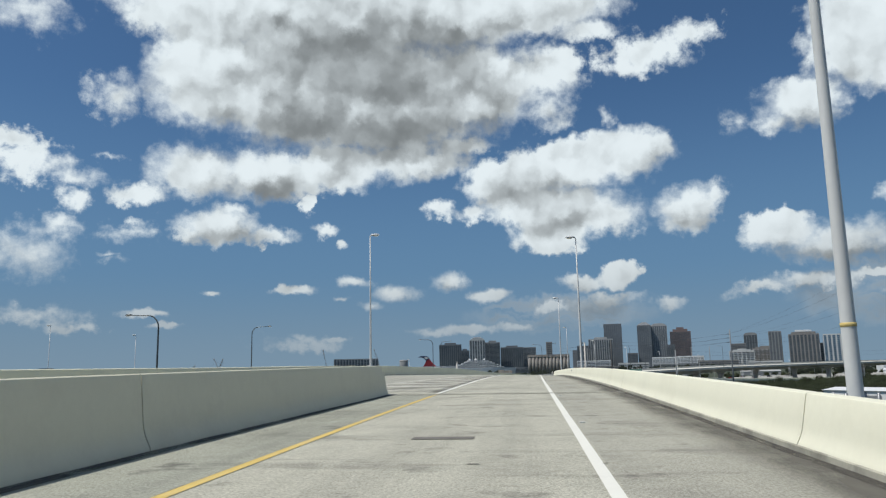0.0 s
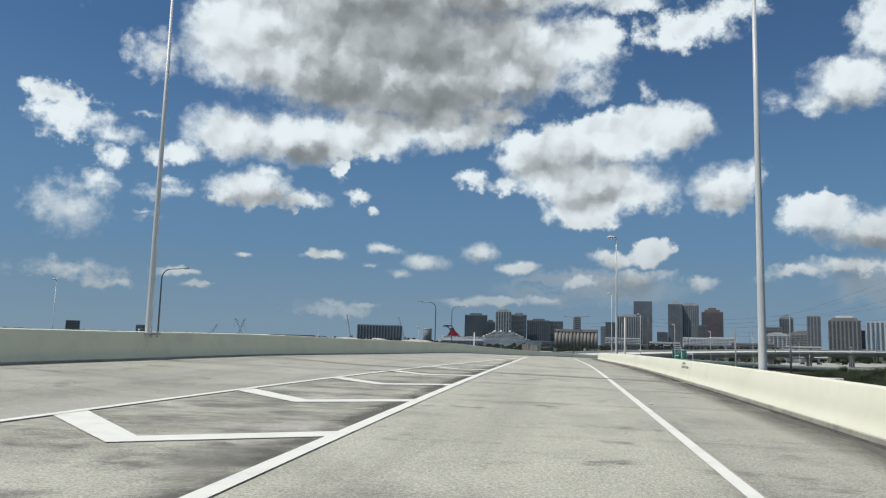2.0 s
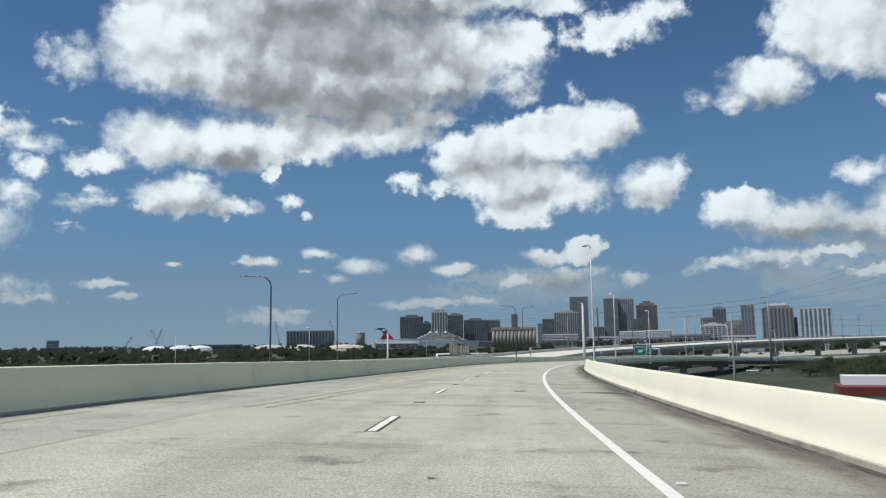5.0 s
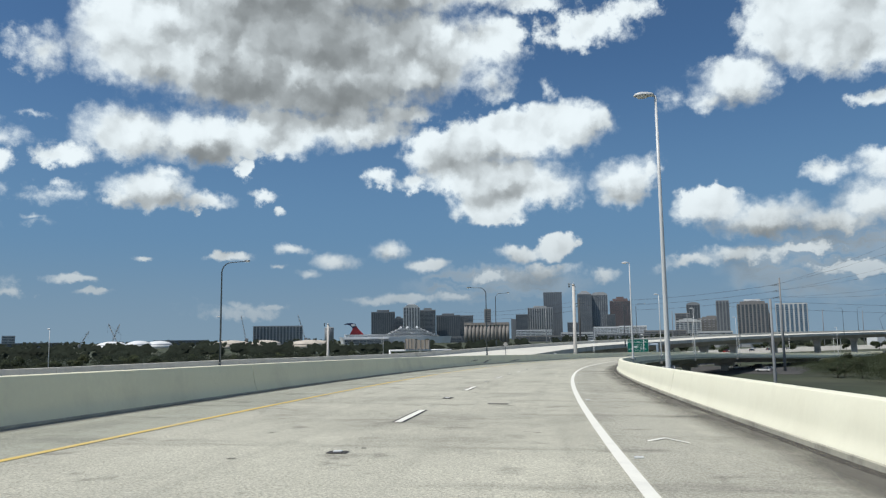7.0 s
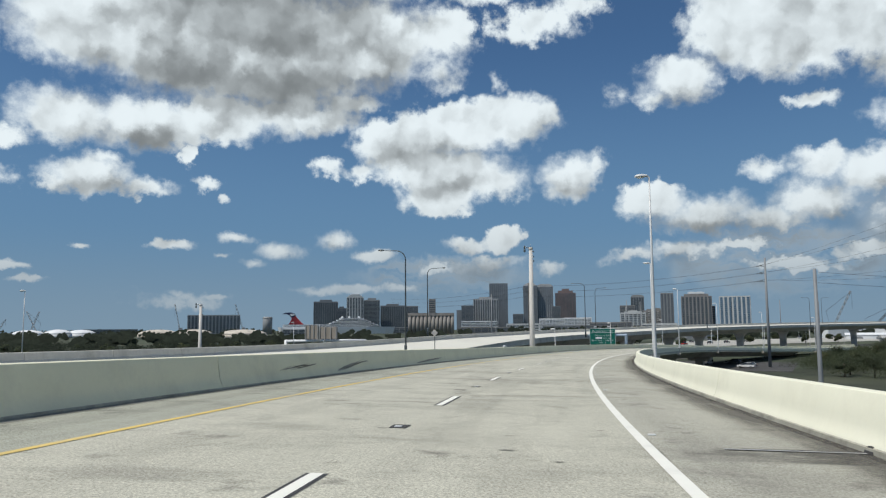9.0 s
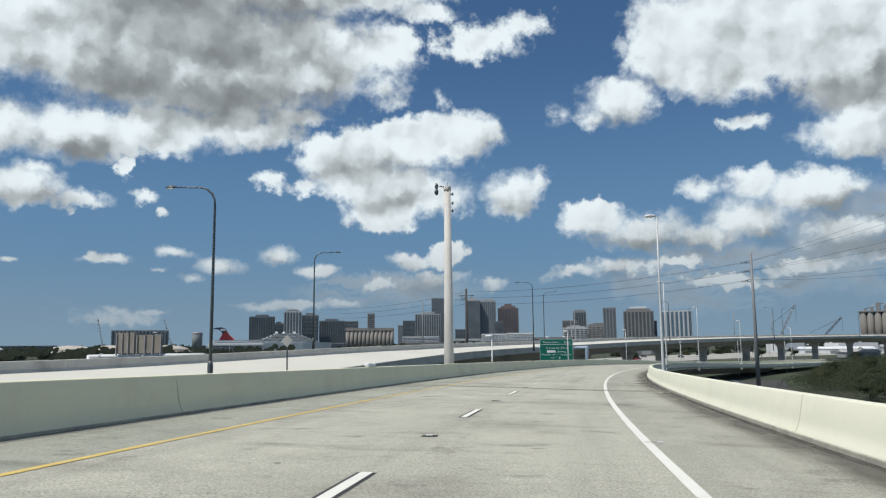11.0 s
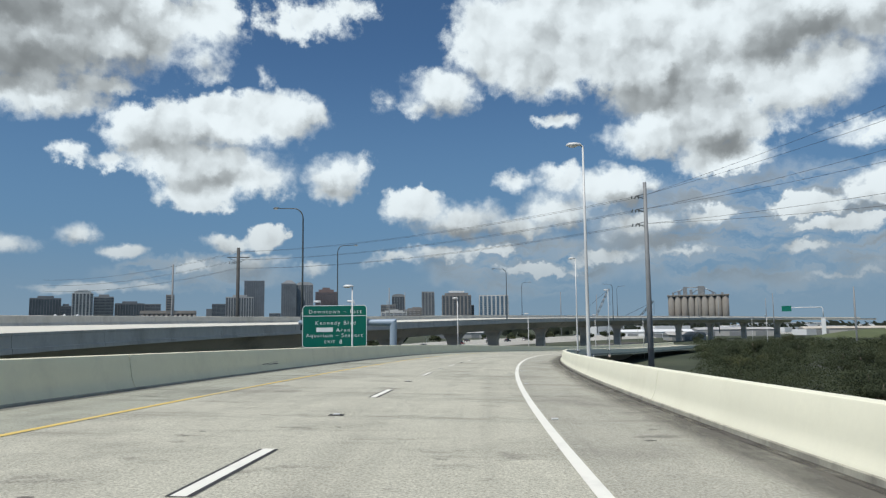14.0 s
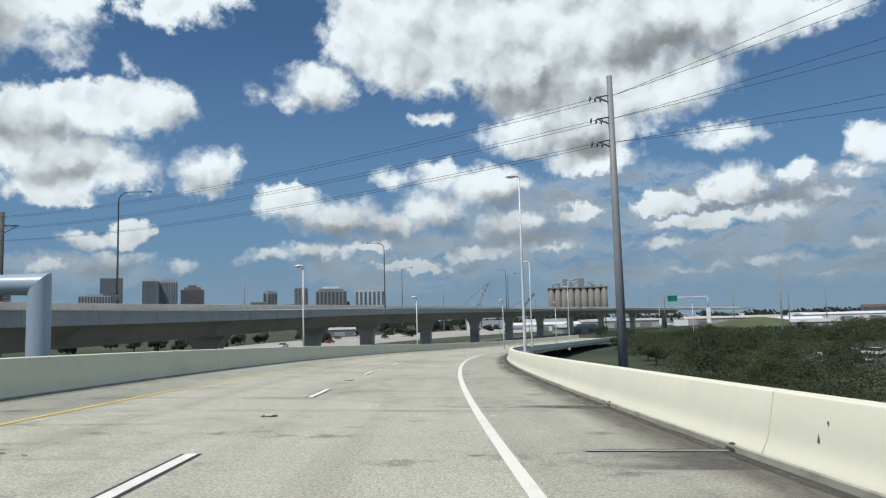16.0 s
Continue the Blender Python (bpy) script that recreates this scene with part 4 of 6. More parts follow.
# dark nicks worn into the deck
rn = random.Random(29)
bm = bmesh.new()
for _ in range(420):
    s, u, w, d = rn.uniform(2, 470), rn.uniform(-7.4, 2.2), rn.uniform(0.04, 0.14), rn.uniform(0.03, 0.08)
    if s < 150 and u < -4.4:
        continue
    k = rn.uniform(0.2, 0.8)
    bm.faces.new([bm.verts.new(ramp.at(s + y, u + x, 0.011)) for x, y in ((-w, 0), (-w * k, -d / 2), (w, -d * 0.2), (w * 0.6, d / 2), (-w * 0.5, d * 0.4))])
bmesh.ops.recalc_face_normals(bm, faces=bm.faces)
solid("road_nicks", bm, material("worn_nick", (0.15, 0.143, 0.125), 0.3, 2.0, 20.0, 0.95), "scattered small dark nicks worn into the concrete deck", "wear", kind="stuff")
# seam along the outer edge of the deck
solid("deck_seam", sweep(ramp, lambda s: [(left_edge(s) + 0.93, 0.008), (left_edge(s) + 0.965, 0.008)], 33.6, 130, 2.0), GOUGE, "thin dark seam along the deck's outer edge", "seam", kind="structure")
# grime trapped against the gore's broad line
solid("gore_dirt", sweep(ramp, lambda s: [(gore_right(s) - 0.75, 0.008), (gore_right(s) - 0.09, 0.008)], 33.5, 98, 2.0), soiled("line_grime", (0.12, 0.115, 0.10), 0.7, 0.30, 0.62, (0.8, 0.5, 1), -5.55, -4.95), "dark grime along the gore's broad white line", "stain", kind="stuff")
# drips and chips on the right barrier's face
bm = bmesh.new()
for s0, z0, z1, w in ((376.9, 0.30, 0.46, 0.05), (376.75, 0.55, 0.60, 0.04), (367.2, 0.60, 0.64, 0.10), (292.4, 0.52, 0.60, 0.03), (243.0, 0.35, 0.5, 0.02)):
    bm.faces.new([bm.verts.new(ramp.at(s0 + x, 2.852 + 0.142 + 0.19 * max(0.0, z - 0.43) - 0.07 * max(0.0, 0.43 - z), z)) for x, z in ((-w / 4, z0), (w / 3, z0 + 0.02), (w / 2, (z0 + z1) / 2), (w / 4, z1), (-w / 2, (z0 + z1) / 2 + 0.01))])
solid("barrier_chips", bm, GOUGE, "small dark chips and drips on the sunlit barrier", "wear", kind="stuff")

# ---------------------------------------------------------------- the elevated expressway
vl = viaduct_line


def via_width(s):
    return float(np.interp(s, [-300, -60, 0, 80, 900], [20.5, 20.5, 17.0, 12.6, 12.6]))


solid("viaduct_deck", sweep(vl, lambda s: [(-via_width(s), -0.3), (-via_width(s), 0.0), (-via_width(s) * 0.5, 0.0), (0.1, 0.0), (0.1, -0.3)], -300, 700, 4.0), VIADUCT_DECK, "bright sunlit concrete deck of an elevated expressway", "viaduct deck", kind="structure")
for nm, prof in (("viaduct_parapet", lambda s: [(-0.32, 0.0), (-0.14, 0.26), (-0.08, 0.85), (0.20, 0.85), (0.20, 0.70), (0.16, 0.68), (0.18, -0.05), (0.26, -0.07), (0.26, -0.35), (0.0, -0.35)]),
                 ("viaduct_parapet", lambda s: [(-via_width(s) + 0.32, 0.0), (-via_width(s) + 0.14, 0.26), (-via_width(s) + 0.08, 0.85), (-via_width(s) - 0.20, 0.85), (-via_width(s) - 0.2, -0.35), (-via_width(s), -0.35)])):
    owner = thing(nm, Matrix(), "grey weathered concrete parapet of the elevated expressway", "parapet", kind="structure")
    for s in range(-300, 700, 10):
        part("parapet_section", sweep(vl, prof, s + 0.02, s + 9.98, 5.0, closed=True, ends=True), PARAPET, owner)
solid("viaduct_girder", sweep(vl, lambda s: [(-via_width(s) + 1.6, -0.3), (-via_width(s) * 0.5 - 3.2, -2.5), (-via_width(s) * 0.5 + 3.2, -2.5), (-0.9, -0.3)], -300, 600, 4.0, closed=True, ends=True), VIADUCT, "grey concrete box girder with wide side wings", "bridge girder", kind="structure")
for s in (-200, -155, -110, -65, -20, 25, 70, 118, 164.5, 200.7, 229, 271, 321, 366, 411, 456, 501, 546, 590):
    q = vl.at(s, -via_width(s) * 0.5)
    top = vl.at(s, -via_width(s) * 0.5, -2.48).z
    bm = bmesh.new()
    rows = []
    for z, w, dpt in ((GROUND_Z - 0.3, 1.35, 0.9), (top - 3.0, 1.35, 0.9), (top - 1.8, 1.7, 0.95), (top - 0.7, 2.5, 1.05), (top, 3.1, 1.1)):
        rows.append([bm.verts.new((x, y, z)) for x, y in ((-w, -dpt), (w, -dpt), (w, dpt), (-w, dpt))])
    for a, b in zip(rows, rows[1:]):
        for k in range(4):
            bm.faces.new((a[k], a[(k + 1) % 4], b[(k + 1) % 4], b[k]))
    bm.faces.new(rows[0][::-1]), bm.faces.new(rows[-1])
    pier = solid("viaduct_pier", bm, VIADUCT, "flared grey concrete pier under the expressway", "bridge pier", "expressway piers", "structure")
    pier.matrix_world = pose(q.x, q.y, 0, 0, 0, vl.heading(s))

# roads on the ground below
under = Alignment(-300, 800, (36.96, 307.63), lambda s: spline(s, VIA_S, VIA_HEAD), lambda s: np.full(len(s), GROUND_Z + 0.25), lambda s: np.zeros(len(s)))
solid("lower_road", sweep(under, [(-22, -0.6), (-20, 0.0), (-9, 0.05), (3, 0.0), (5, -0.6)], -40, 420, 6.0), material("old_asphalt", (0.11, 0.107, 0.10), 0.15, 0.1, 2.0, 0.92, bump=0.05, stain=(0.17, 0.16, 0.145), stain_scale=0.1, stain_amount=0.6), "old grey asphalt road in the shade of the expressway", "road", kind="structure")
guard = thing("guard_rail", Matrix(), "low galvanised guard rail beside the lower road", "guard rail", kind="structure")
part("rail", sweep(under, [(2.2, 0.5), (2.28, 0.58), (2.2, 0.66), (2.28, 0.74), (2.2, 0.82), (2.17, 0.82), (2.17, 0.5)], 60, 260, 4.0, closed=True, ends=True), STEEL, guard)
for k in range(50):
    q = under.at(62 + 4 * k, 2.08)
    part("post", box(bmesh.new(), q.x - 0.06, q.x + 0.06, q.y - 0.06, q.y + 0.06, GROUND_Z, GROUND_Z + 1.05), STEEL, guard)
low = Alignment(-100, 700, (170, 560), lambda s: spline(s, [-100, 0, 150, 300, 500, 700], [-30, -42, -58, -70, -80, -84]), lambda s: np.full(len(s), GROUND_Z + 1.2), lambda s: np.zeros(len(s)))
low2 = Alignment(-150, 600, (230, 640), lambda s: spline(s, [-150, 0, 150, 300, 600], [-30, -46, -62, -72, -82]), lambda s: np.full(len(s), GROUND_Z + 1.5), lambda s: np.zeros(len(s)))
for ln, w in ((low, 12.0), (low2, 22.0)):
    solid("lower_road", sweep(ln, [(-w / 2 - 6, -1.6), (-w / 2, 0.0), (0, 0.06), (w / 2, 0.0), (w / 2 + 6, -1.6)], ln.s[0], ln.s[-1], 6.0), LOW_ROAD, "pale concrete road at ground level under the expressway", "road", kind="structure")
    for u in (-w / 2 + 0.6, w / 2 - 0.6):
        solid("edge_line", sweep(ln, [(u - 0.1, 0.03), (u + 0.1, 0.03)], ln.s[0], ln.s[-1], 6.0), WHITE_LINE, "white edge line of the lower road", "road marking", kind="structure")

# ---------------------------------------------------------------- lamps
def lamp_head(bm_body, bm_lens, length, width):
    """A flat oval lantern that points along -x from the origin."""
    n = 14
    rings = []
    for x, r in ((0.0, 0.35), (0.08, 0.62), (0.3, 0.9), (0.55, 1.0), (0.8, 0.86), (0.95, 0.5), (1.0, 0.15)):
        rings.append([bm_body.verts.new((-x * length, r * width / 2 * math.cos(2 * math.pi * k / n), max(-0.02, r * 0.16 * math.sin(2 * math.pi * k / n)) * length / 0.8)) for k in range(n)])
    for a, b in zip(rings, rings[1:]):
        for k in range(n):
            bm_body.faces.new((a[k], b[k], b[(k + 1) % n], a[(k + 1) % n])).smooth = True
    bm_body.faces.new(rings[0]), bm_body.faces.new(rings[-1][::-1])
    ring = [bm_lens.verts.new((-length * 0.58 + length * 0.32 * math.cos(2 * math.pi * k / n), width * 0.38 * math.sin(2 * math.pi * k / n), -0.03)) for k in range(n)]
    low_ring = [bm_lens.verts.new((-length * 0.58 + length * 0.24 * math.cos(2 * math.pi * k / n), width * 0.28 * math.sin(2 * math.pi * k / n), -0.10)) for k in range(n)]
    for k in range(n):
        bm_lens.faces.new((ring[k], ring[(k + 1) % n], low_ring[(k + 1) % n], low_ring[k])).smooth = True
    bm_lens.faces.new(low_ring)


def mast_lamp(height, label, group, foot=-1.6, r0=0.112, r1=0.05):
    """A tall tapered mast with one flat lantern on a short arm towards -x."""
    lamp = thing("street_lamp", Matrix(), label, "street lamp", group)
    bm = bmesh.new()
    tube(bm, [(0, 0, foot), (0, 0, 0.0), (0, 0, height * 0.5), (0, 0, height - 0.1)], [r0 * 1.05, r0, (r0 + r1) / 2, r1], 14)
    part("pole", bm, POLE, lamp)
    bm = bmesh.new()
    box(bm, -0.30, 0.30, -0.30, 0.30, -0.12, -0.04, 0.02)
    part("base_plate", bm, STEEL, lamp, "galvanised base plate")
    for x, y in ((-0.22, -0.22), (0.22, -0.22), (0.22, 0.22), (-0.22, 0.22)):
        bm = bmesh.new()
        tube(bm, [(x, y, -0.2), (x, y, 0.08)], [0.025, 0.025], 6)
        part("bolt", bm, STEEL, lamp)
    bm = bmesh.new()
    box(bm, -0.50, 0.16, -0.16, 0.16, -1.5, -1.1, 0.03)
    part("bracket", bm, VIADUCT, lamp, "concrete bracket that ties the mast to the deck edge")
    bm = bmesh.new()
    tube(bm, [(0.02, 0, height - 0.2), (0, 0, height - 0.06), (-0.08, 0, height), (-0.2, 0, height + 0.01)], [r1, r1, 0.05, 0.045], 10)
    part("arm", bm, POLE, lamp)
    bm, bl = bmesh.new(), bmesh.new()
    lamp_head(bm, bl, 0.86, 0.42)
    head = part("lantern", bm, POLE, lamp, "flat pale lantern")
    head.location = (-0.06, 0, height + 0.02)
    part("lens", bl, LENS, head, "clear bowl lens")
    return lamp


lamp_a = mast_lamp(11.65, "tall pale steel lamp mast outside the sunlit barrier", "ramp lamps")
first = True
for s, u in ((11.6, 3.83), (67.0, 3.5), (121.8, 3.85), (192.1, 3.9), (254.8, 3.92), (310.3, 4.0), (363.0, 3.85), (419.0, 3.98), (474.0, 3.95), (530.0, 3.95)):
    m = ramp.place(s, u, 0.72)
    if first:
        lamp_a.matrix_world, first = m, False
    else:
        copy_thing(lamp_a, m)
bm = bmesh.new()
tube(bm, [(0, 0, 1.03), (0, 0, 1.09)], [0.114, 0.114], 14)
part("sticker", bm, YELLOW_LINE, lamp_a, "yellow reflective sticker round the pole")
lamp_left = mast_lamp(12.5, "tall pale steel lamp mast standing on the outer barrier", "ramp lamps")
lamp_left.matrix_world = ramp.place(70.0, left_edge(70.0) - 0.25, 0.95) @ pose(0, 0, 0, 0, 0, 180)


def curved_lamp(height, reach, label, group):
    """A dark pole that bends over towards -x."""
    lamp = thing("curved_street_lamp", Matrix(), label, "street lamp", group)
    bm = bmesh.new()
    r = 1.25
    pts = [(0, 0, 0), (0, 0, height * 0.45), (0, 0, height - r)]
    pts += [(-r + r * math.cos(a), 0, height - r + r * math.sin(a)) for a in (0.3, 0.65, 1.0, 1.3, 1.55)]
    pts += [(-reach * 0.7, 0, height + 0.03), (-reach, 0, height + 0.08)]
    rad = [0.13, 0.11, 0.085, 0.08, 0.075, 0.07, 0.065, 0.06, 0.05, 0.045]
    tube(bm, pts, rad, 10)
    part("pole", bm, DARK_POLE, lamp)
    bm = bmesh.new()
    tube(bm, [(0, 0, -0.9), (0, 0, 0.9), (0, 0, 1.2)], [0.2, 0.2, 0.13], 10)
    part("sleeve", bm, DARK_POLE, lamp, "thicker sleeve at the pole's foot")
    bm, bl = bmesh.new(), bmesh.new()
    lamp_head(bm, bl, 0.85, 0.36)
    head = part("lantern", bm, DARK_POLE, lamp)
    head.location = (-reach, 0, height + 0.08)
    part("lens", bl, LENS, head)
    return lamp


lamp_c = curved_lamp(13.7, 3.0, "dark curved street lamp on the expressway parapet", "expressway lamps")
lamp_c.matrix_world = pose(90.8, 399.4, -1.8, 0, 0, vl.heading(113))
for x, y, z, turn in ((33.6, 303.2, -3.2, -20), (43.1, 359.2, -1.1, 178), (111.0, 448.6, -0.5, 168), (169.4, 484.2, -0.9, -40), (226.5, 568.2, 1.2, 135), (-6.0, 255.2, -2.9, 165), (-6.9, 197.1, -4.5, -15), (-39.2, 140.7, -3.7, 172), (-32.0, 78.1, -6.05, -8)):
    copy_thing(lamp_c, pose(x, y, z, 0, 0, turn))
for s in (340.0, 455.0):
    copy_thing(lamp_c, vl.place(s, 0.1, 0.85))
for s in (387.0, 500.0):
    copy_thing(lamp_c, vl.place(s, -via_width(s), 0.85) @ pose(0, 0, 0, 0, 0, 180))


def low_lamp(label, group, height=11.9):
    """A slender pale lamp post of the roads below, with one lantern."""
    lamp = thing("lamp_post", Matrix(), label, "lamp post", group)
    bm = bmesh.new()
    tube(bm, [(0, 0, 0), (0, 0, height)], [0.10, 0.055], 8)
    part("pole", bm, POLE, lamp)
    bm = bmesh.new()
    tube(bm, [(0, 0, 0), (0, 0, 0.25)], [0.2, 0.2], 8)
    part("footing", bm, STEEL, lamp)
    bm, bl = bmesh.new(), bmesh.new()
    lamp_head(bm, bl, 0.9, 0.45)
    head = part("lantern", bm, POLE, lamp, "flat pale lantern")
    head.location = (0.1, 0, height + 0.05)
    part("lens", bl, LENS, head)
    return lamp


lamp_p = low_lamp("slender pale lamp post rising from the road below", "low lamps")
lamp_p.matrix_world = pose(87.5, 371.7, -11.0, 0, 0, -30)
for x, y, z in ((60.15, 324.0, -12.2), (-20.8, 320.3, -6.0), (120.5, 417.1, -10.0), (148, 440, -12.0), (176, 455, -12.0), (205, 472, -12.0), (262, 560, -12.0), (312, 600, -12.0), (240, 690, -12.2), (330, 670, -12.0), (300, 520, -12.0), (250, 470, -12.0), (-60, 330, -8.0), (12, 420, -10.0), (390, 640, -12.0), (180, 700, -12.2), (100, 560, -12.0)):
    copy_thing(lamp_p, pose(x, y, z, 0, 0, -30 + (x * 7) % 60))

lamp_h = low_lamp("very tall slender lamp post on the far roads", "low lamps", 23.1)
lamp_h.matrix_world = pose(-82.4, 190.1, GROUND_Z, 0, 0, 20)
copy_thing(lamp_h, pose(-89.1, 161.8, GROUND_Z + 0.9, 0, 0, 20))

# tall white camera masts
def camera_mast(height, r0, r1, label):
    mast = thing("camera_mast", Matrix(), label, "mast", "white masts")
    bm = bmesh.new()
    tube(bm, [(0, 0, 0), (0, 0, height * 0.5), (0, 0, height)], [r0, (r0 + r1) / 2, r1], 20)
    part("pole", bm, POLE_CONC, mast)
    bm = bmesh.new()
    tube(bm, [(0.1, 0, height - 0.12), (-0.85, 0, height + 0.05)], [0.05, 0.04], 8)
    part("camera_arm", bm, STEEL, mast)
    bm = bmesh.new()
    tube(bm, [(-0.85, 0, height + 0.22), (-0.85, 0, height + 0.05), (-0.85, 0, height - 0.1), (-0.85, 0, height - 0.3), (-0.85, 0, height - 0.34), (-0.85, 0, height - 0.55), (-0.85, 0, height - 0.72)], [0.06, 0.13, 0.13, 0.09, 0.15, 0.16, 0.04], 10)
    part("camera_housing", bm, DARK_POLE, mast, "dark dome camera hanging from the arm")
    for z in (height - 0.6, height - 1.3, height - 1.9):
        bm = bmesh.new()
        tube(bm, [(0.1, 0, z), (0.42, 0, z)], [0.035, 0.035], 6)
        box(bm, 0.34, 0.46, -0.06, 0.06, z - 0.1, z + 0.12)
        part("fitting", bm, STEEL, mast, "small clamp fitting")
    bm = bmesh.new()
    tube(bm, [(0, 0, height - 0.35), (0, 0, height - 0.25), (0, 0, height - 0.05), (0, 0, height)], [r1 * 1.15, r1 * 1.2, r1 * 1.2, r1 * 1.1], 20)
    part("collar", bm, POLE_CONC, mast)
    bm = bmesh.new()
    tube(bm, [(0, 0, height), (0, 0, height + 0.5)], [0.025, 0.015], 6)
    part("spike", bm, STEEL, mast)
    return mast


mast = camera_mast(23.0, 0.46, 0.24, "tall tapered white concrete mast with camera brackets")
mast.matrix_world = pose(50.7, 302.5, -12.0)
copy_thing(mast, pose(-0.6, 347.0, -18.2))

# ---------------------------------------------------------------- overhead sign on its bent arm
sign_turn = math.degrees(math.atan2(-3.0, 5.5))
gantry = thing("sign_gantry", pose(94.35, 379.55, 0, 0, 0, sign_turn), "pale blue steel post with a bent arm that carries the sign", "sign gantry")


def mitred(rings):
    """Round bar through rings of equal count, smooth along its length."""
    bm = bmesh.new()
    vs = [[bm.verts.new(p) for p in ring] for ring in rings]
    for p, q in zip(vs, vs[1:]):
        for k in range(len(p)):
            bm.faces.new((p[k], p[(k + 1) % len(p)], q[(k + 1) % len(q)], q[k])).smooth = True
    bmesh.ops.recalc_face_normals(bm, faces=bm.faces)
    return bm


turns = [2 * math.pi * k / 24 for k in range(24)]
low_ring = [(0.38 * math.cos(a), 0.38 * math.sin(a), GROUND_Z - 0.2) for a in turns]
mitre = [(0.34 * math.cos(a), 0.34 * math.sin(a), -1.98 + 0.34 * math.cos(a)) for a in turns]
part("post", mitred([low_ring, mitre]), BLUE_STEEL, gantry)
part("elbow", mitred([mitre, [(-2.4, 0.29 * math.sin(a), -1.98 + 0.29 * math.cos(a)) for a in turns]]), BLUE_STEEL, gantry, "mitred elbow between post and arm")
bm = bmesh.new()
tube(bm, [(-2.4, 0, -1.98), (-9.2, 0, -1.9)], [0.24, 0.19], 16)
part("arm", bm, BLUE_STEEL, gantry)
bm = bmesh.new()
tube(bm, [(-2.33, 0, -1.98), (-2.47, 0, -1.98)], [0.36, 0.36], 20)
part("flange", bm, BLUE_STEEL, gantry, "bolted ring flange on the arm")


def lettering(text, size, x, z, parent, spacing=1.34):
    cu = bpy.data.curves.new("lettering", "FONT")
    cu.body, cu.size, cu.align_x, cu.extrude, cu.space_character = text, size, "CENTER", 0.004, spacing
    cu.offset = -0.003
    tmp = bpy.data.objects.new("lettering_source", cu)
    scene.collection.objects.link(tmp)
    bpy.context.view_layer.update()
    me = bpy.data.meshes.new_from_object(tmp.evaluated_get(bpy.context.evaluated_depsgraph_get()))
    bpy.data.objects.remove(tmp)
    me.materials.clear()
    me.materials.append(SIGN_WHITE)
    # one piece for each letter: islands that overlap across belong together
    src = bmesh.new()
    src.from_mesh(me)
    left, letters = set(src.faces), []
    while left:
        todo, isle = [left.pop()], []
        while todo:
            f = todo.pop()
            isle.append(f)
            for e in f.edges:
                for g in e.link_faces:
                    if g in left:
                        left.discard(g)
                        todo.append(g)
        xs = [v.co.x for f in isle for v in f.verts]
        letters.append([min(xs), max(xs), isle])
    letters.sort(key=lambda q: q[0])
    merged = []
    for lo, hi, isle in letters:
        if merged and lo < merged[-1][1] - 0.6 * min(hi - lo, merged[-1][1] - merged[-1][0]):
            merged[-1][1], merged[-1][2] = max(hi, merged[-1][1]), merged[-1][2] + isle
        else:
            merged.append([lo, hi, isle])
    for _, _, isle in merged:
        bm, known = bmesh.new(), {}
        for f in isle:
            vs = []
            for v in f.verts:
                if v not in known:
                    known[v] = bm.verts.new(v.co)
                vs.append(known[v])
            bm.faces.new(vs)
        ob = part("letter", bm, SIGN_WHITE, parent)
        ob.matrix_local = pose(x, -0.055, z, 90, 0, 0)
    src.free()


def rounded_sheet(bm, w, h, r, y0, y1):
    pts = []
    for cx, cz, a0 in ((w / 2 - r, h / 2 - r, 0), (-w / 2 + r, h / 2 - r, 90), (-w / 2 + r, -h / 2 + r, 180), (w / 2 - r, -h / 2 + r, 270)):
        pts += [(cx + r * math.cos(radians(a0 + k * 22.5)), cz + r * math.sin(radians(a0 + k * 22.5))) for k in range(5)]
    f, b = [bm.verts.new((x, y0, z)) for x, z in pts], [bm.verts.new((x, y1, z)) for x, z in pts]
    bm.faces.new(f), bm.faces.new(b[::-1])
    for k in range(len(pts)):
        j = (k + 1) % len(pts)
        bm.faces.new((f[k], b[k], b[j], f[j]))
    bmesh.ops.recalc_face_normals(bm, faces=bm.faces)
    return bm


SW, SH = 6.25, 4.05
sign = thing("road_sign", pose(89.2, 381.85, -2.32, 0, 0, sign_turn), "large green highway exit sign with white border and lettering", "road sign")
part("border", rounded_sheet(bmesh.new(), SW, SH, 0.32, -0.03, 0.03), SIGN_WHITE, sign, "white reflective border")
part("panel", rounded_sheet(bmesh.new(), SW - 0.12, SH - 0.12, 0.28, -0.042, 0.02), SIGN_GREEN, sign, "green reflective panel")
bm = bmesh.new()
box(bm, -SW / 2 + 0.08, SW / 2 - 0.08, -0.05, -0.04, 0.98, 1.04)
part("rule", bm, SIGN_WHITE, sign, "thin white rule")
lettering("Downtown – East", 0.53, 0.05, 1.25, sign)
lettering("Kennedy Blvd", 0.53, 0.1, 0.16, sign)
bm = bmesh.new()
box(bm, -1.75, -0.15, -0.05, -0.042, -0.52, -0.10)
part("word_bar", bm, SIGN_WHITE, sign, "plain white bar in place of a name")
lettering("Arena", 0.53, 1.0, -0.52, sign)
lettering("Aquarium – Seaport", 0.53, 0.0, -1.03, sign, 1.26)
lettering("EXIT", 0.40, -0.45, -1.60, sign)
lettering("8", 0.56, 0.62, -1.66, sign)
for x in (-2.2, 0.0, 2.2):
    bm = bmesh.new()
    box(bm, x - 0.06, x + 0.06, 0.05, 0.17, -SH / 2 + 0.1, SH / 2 - 0.1)
    part("stiffener", bm, ALU, sign)
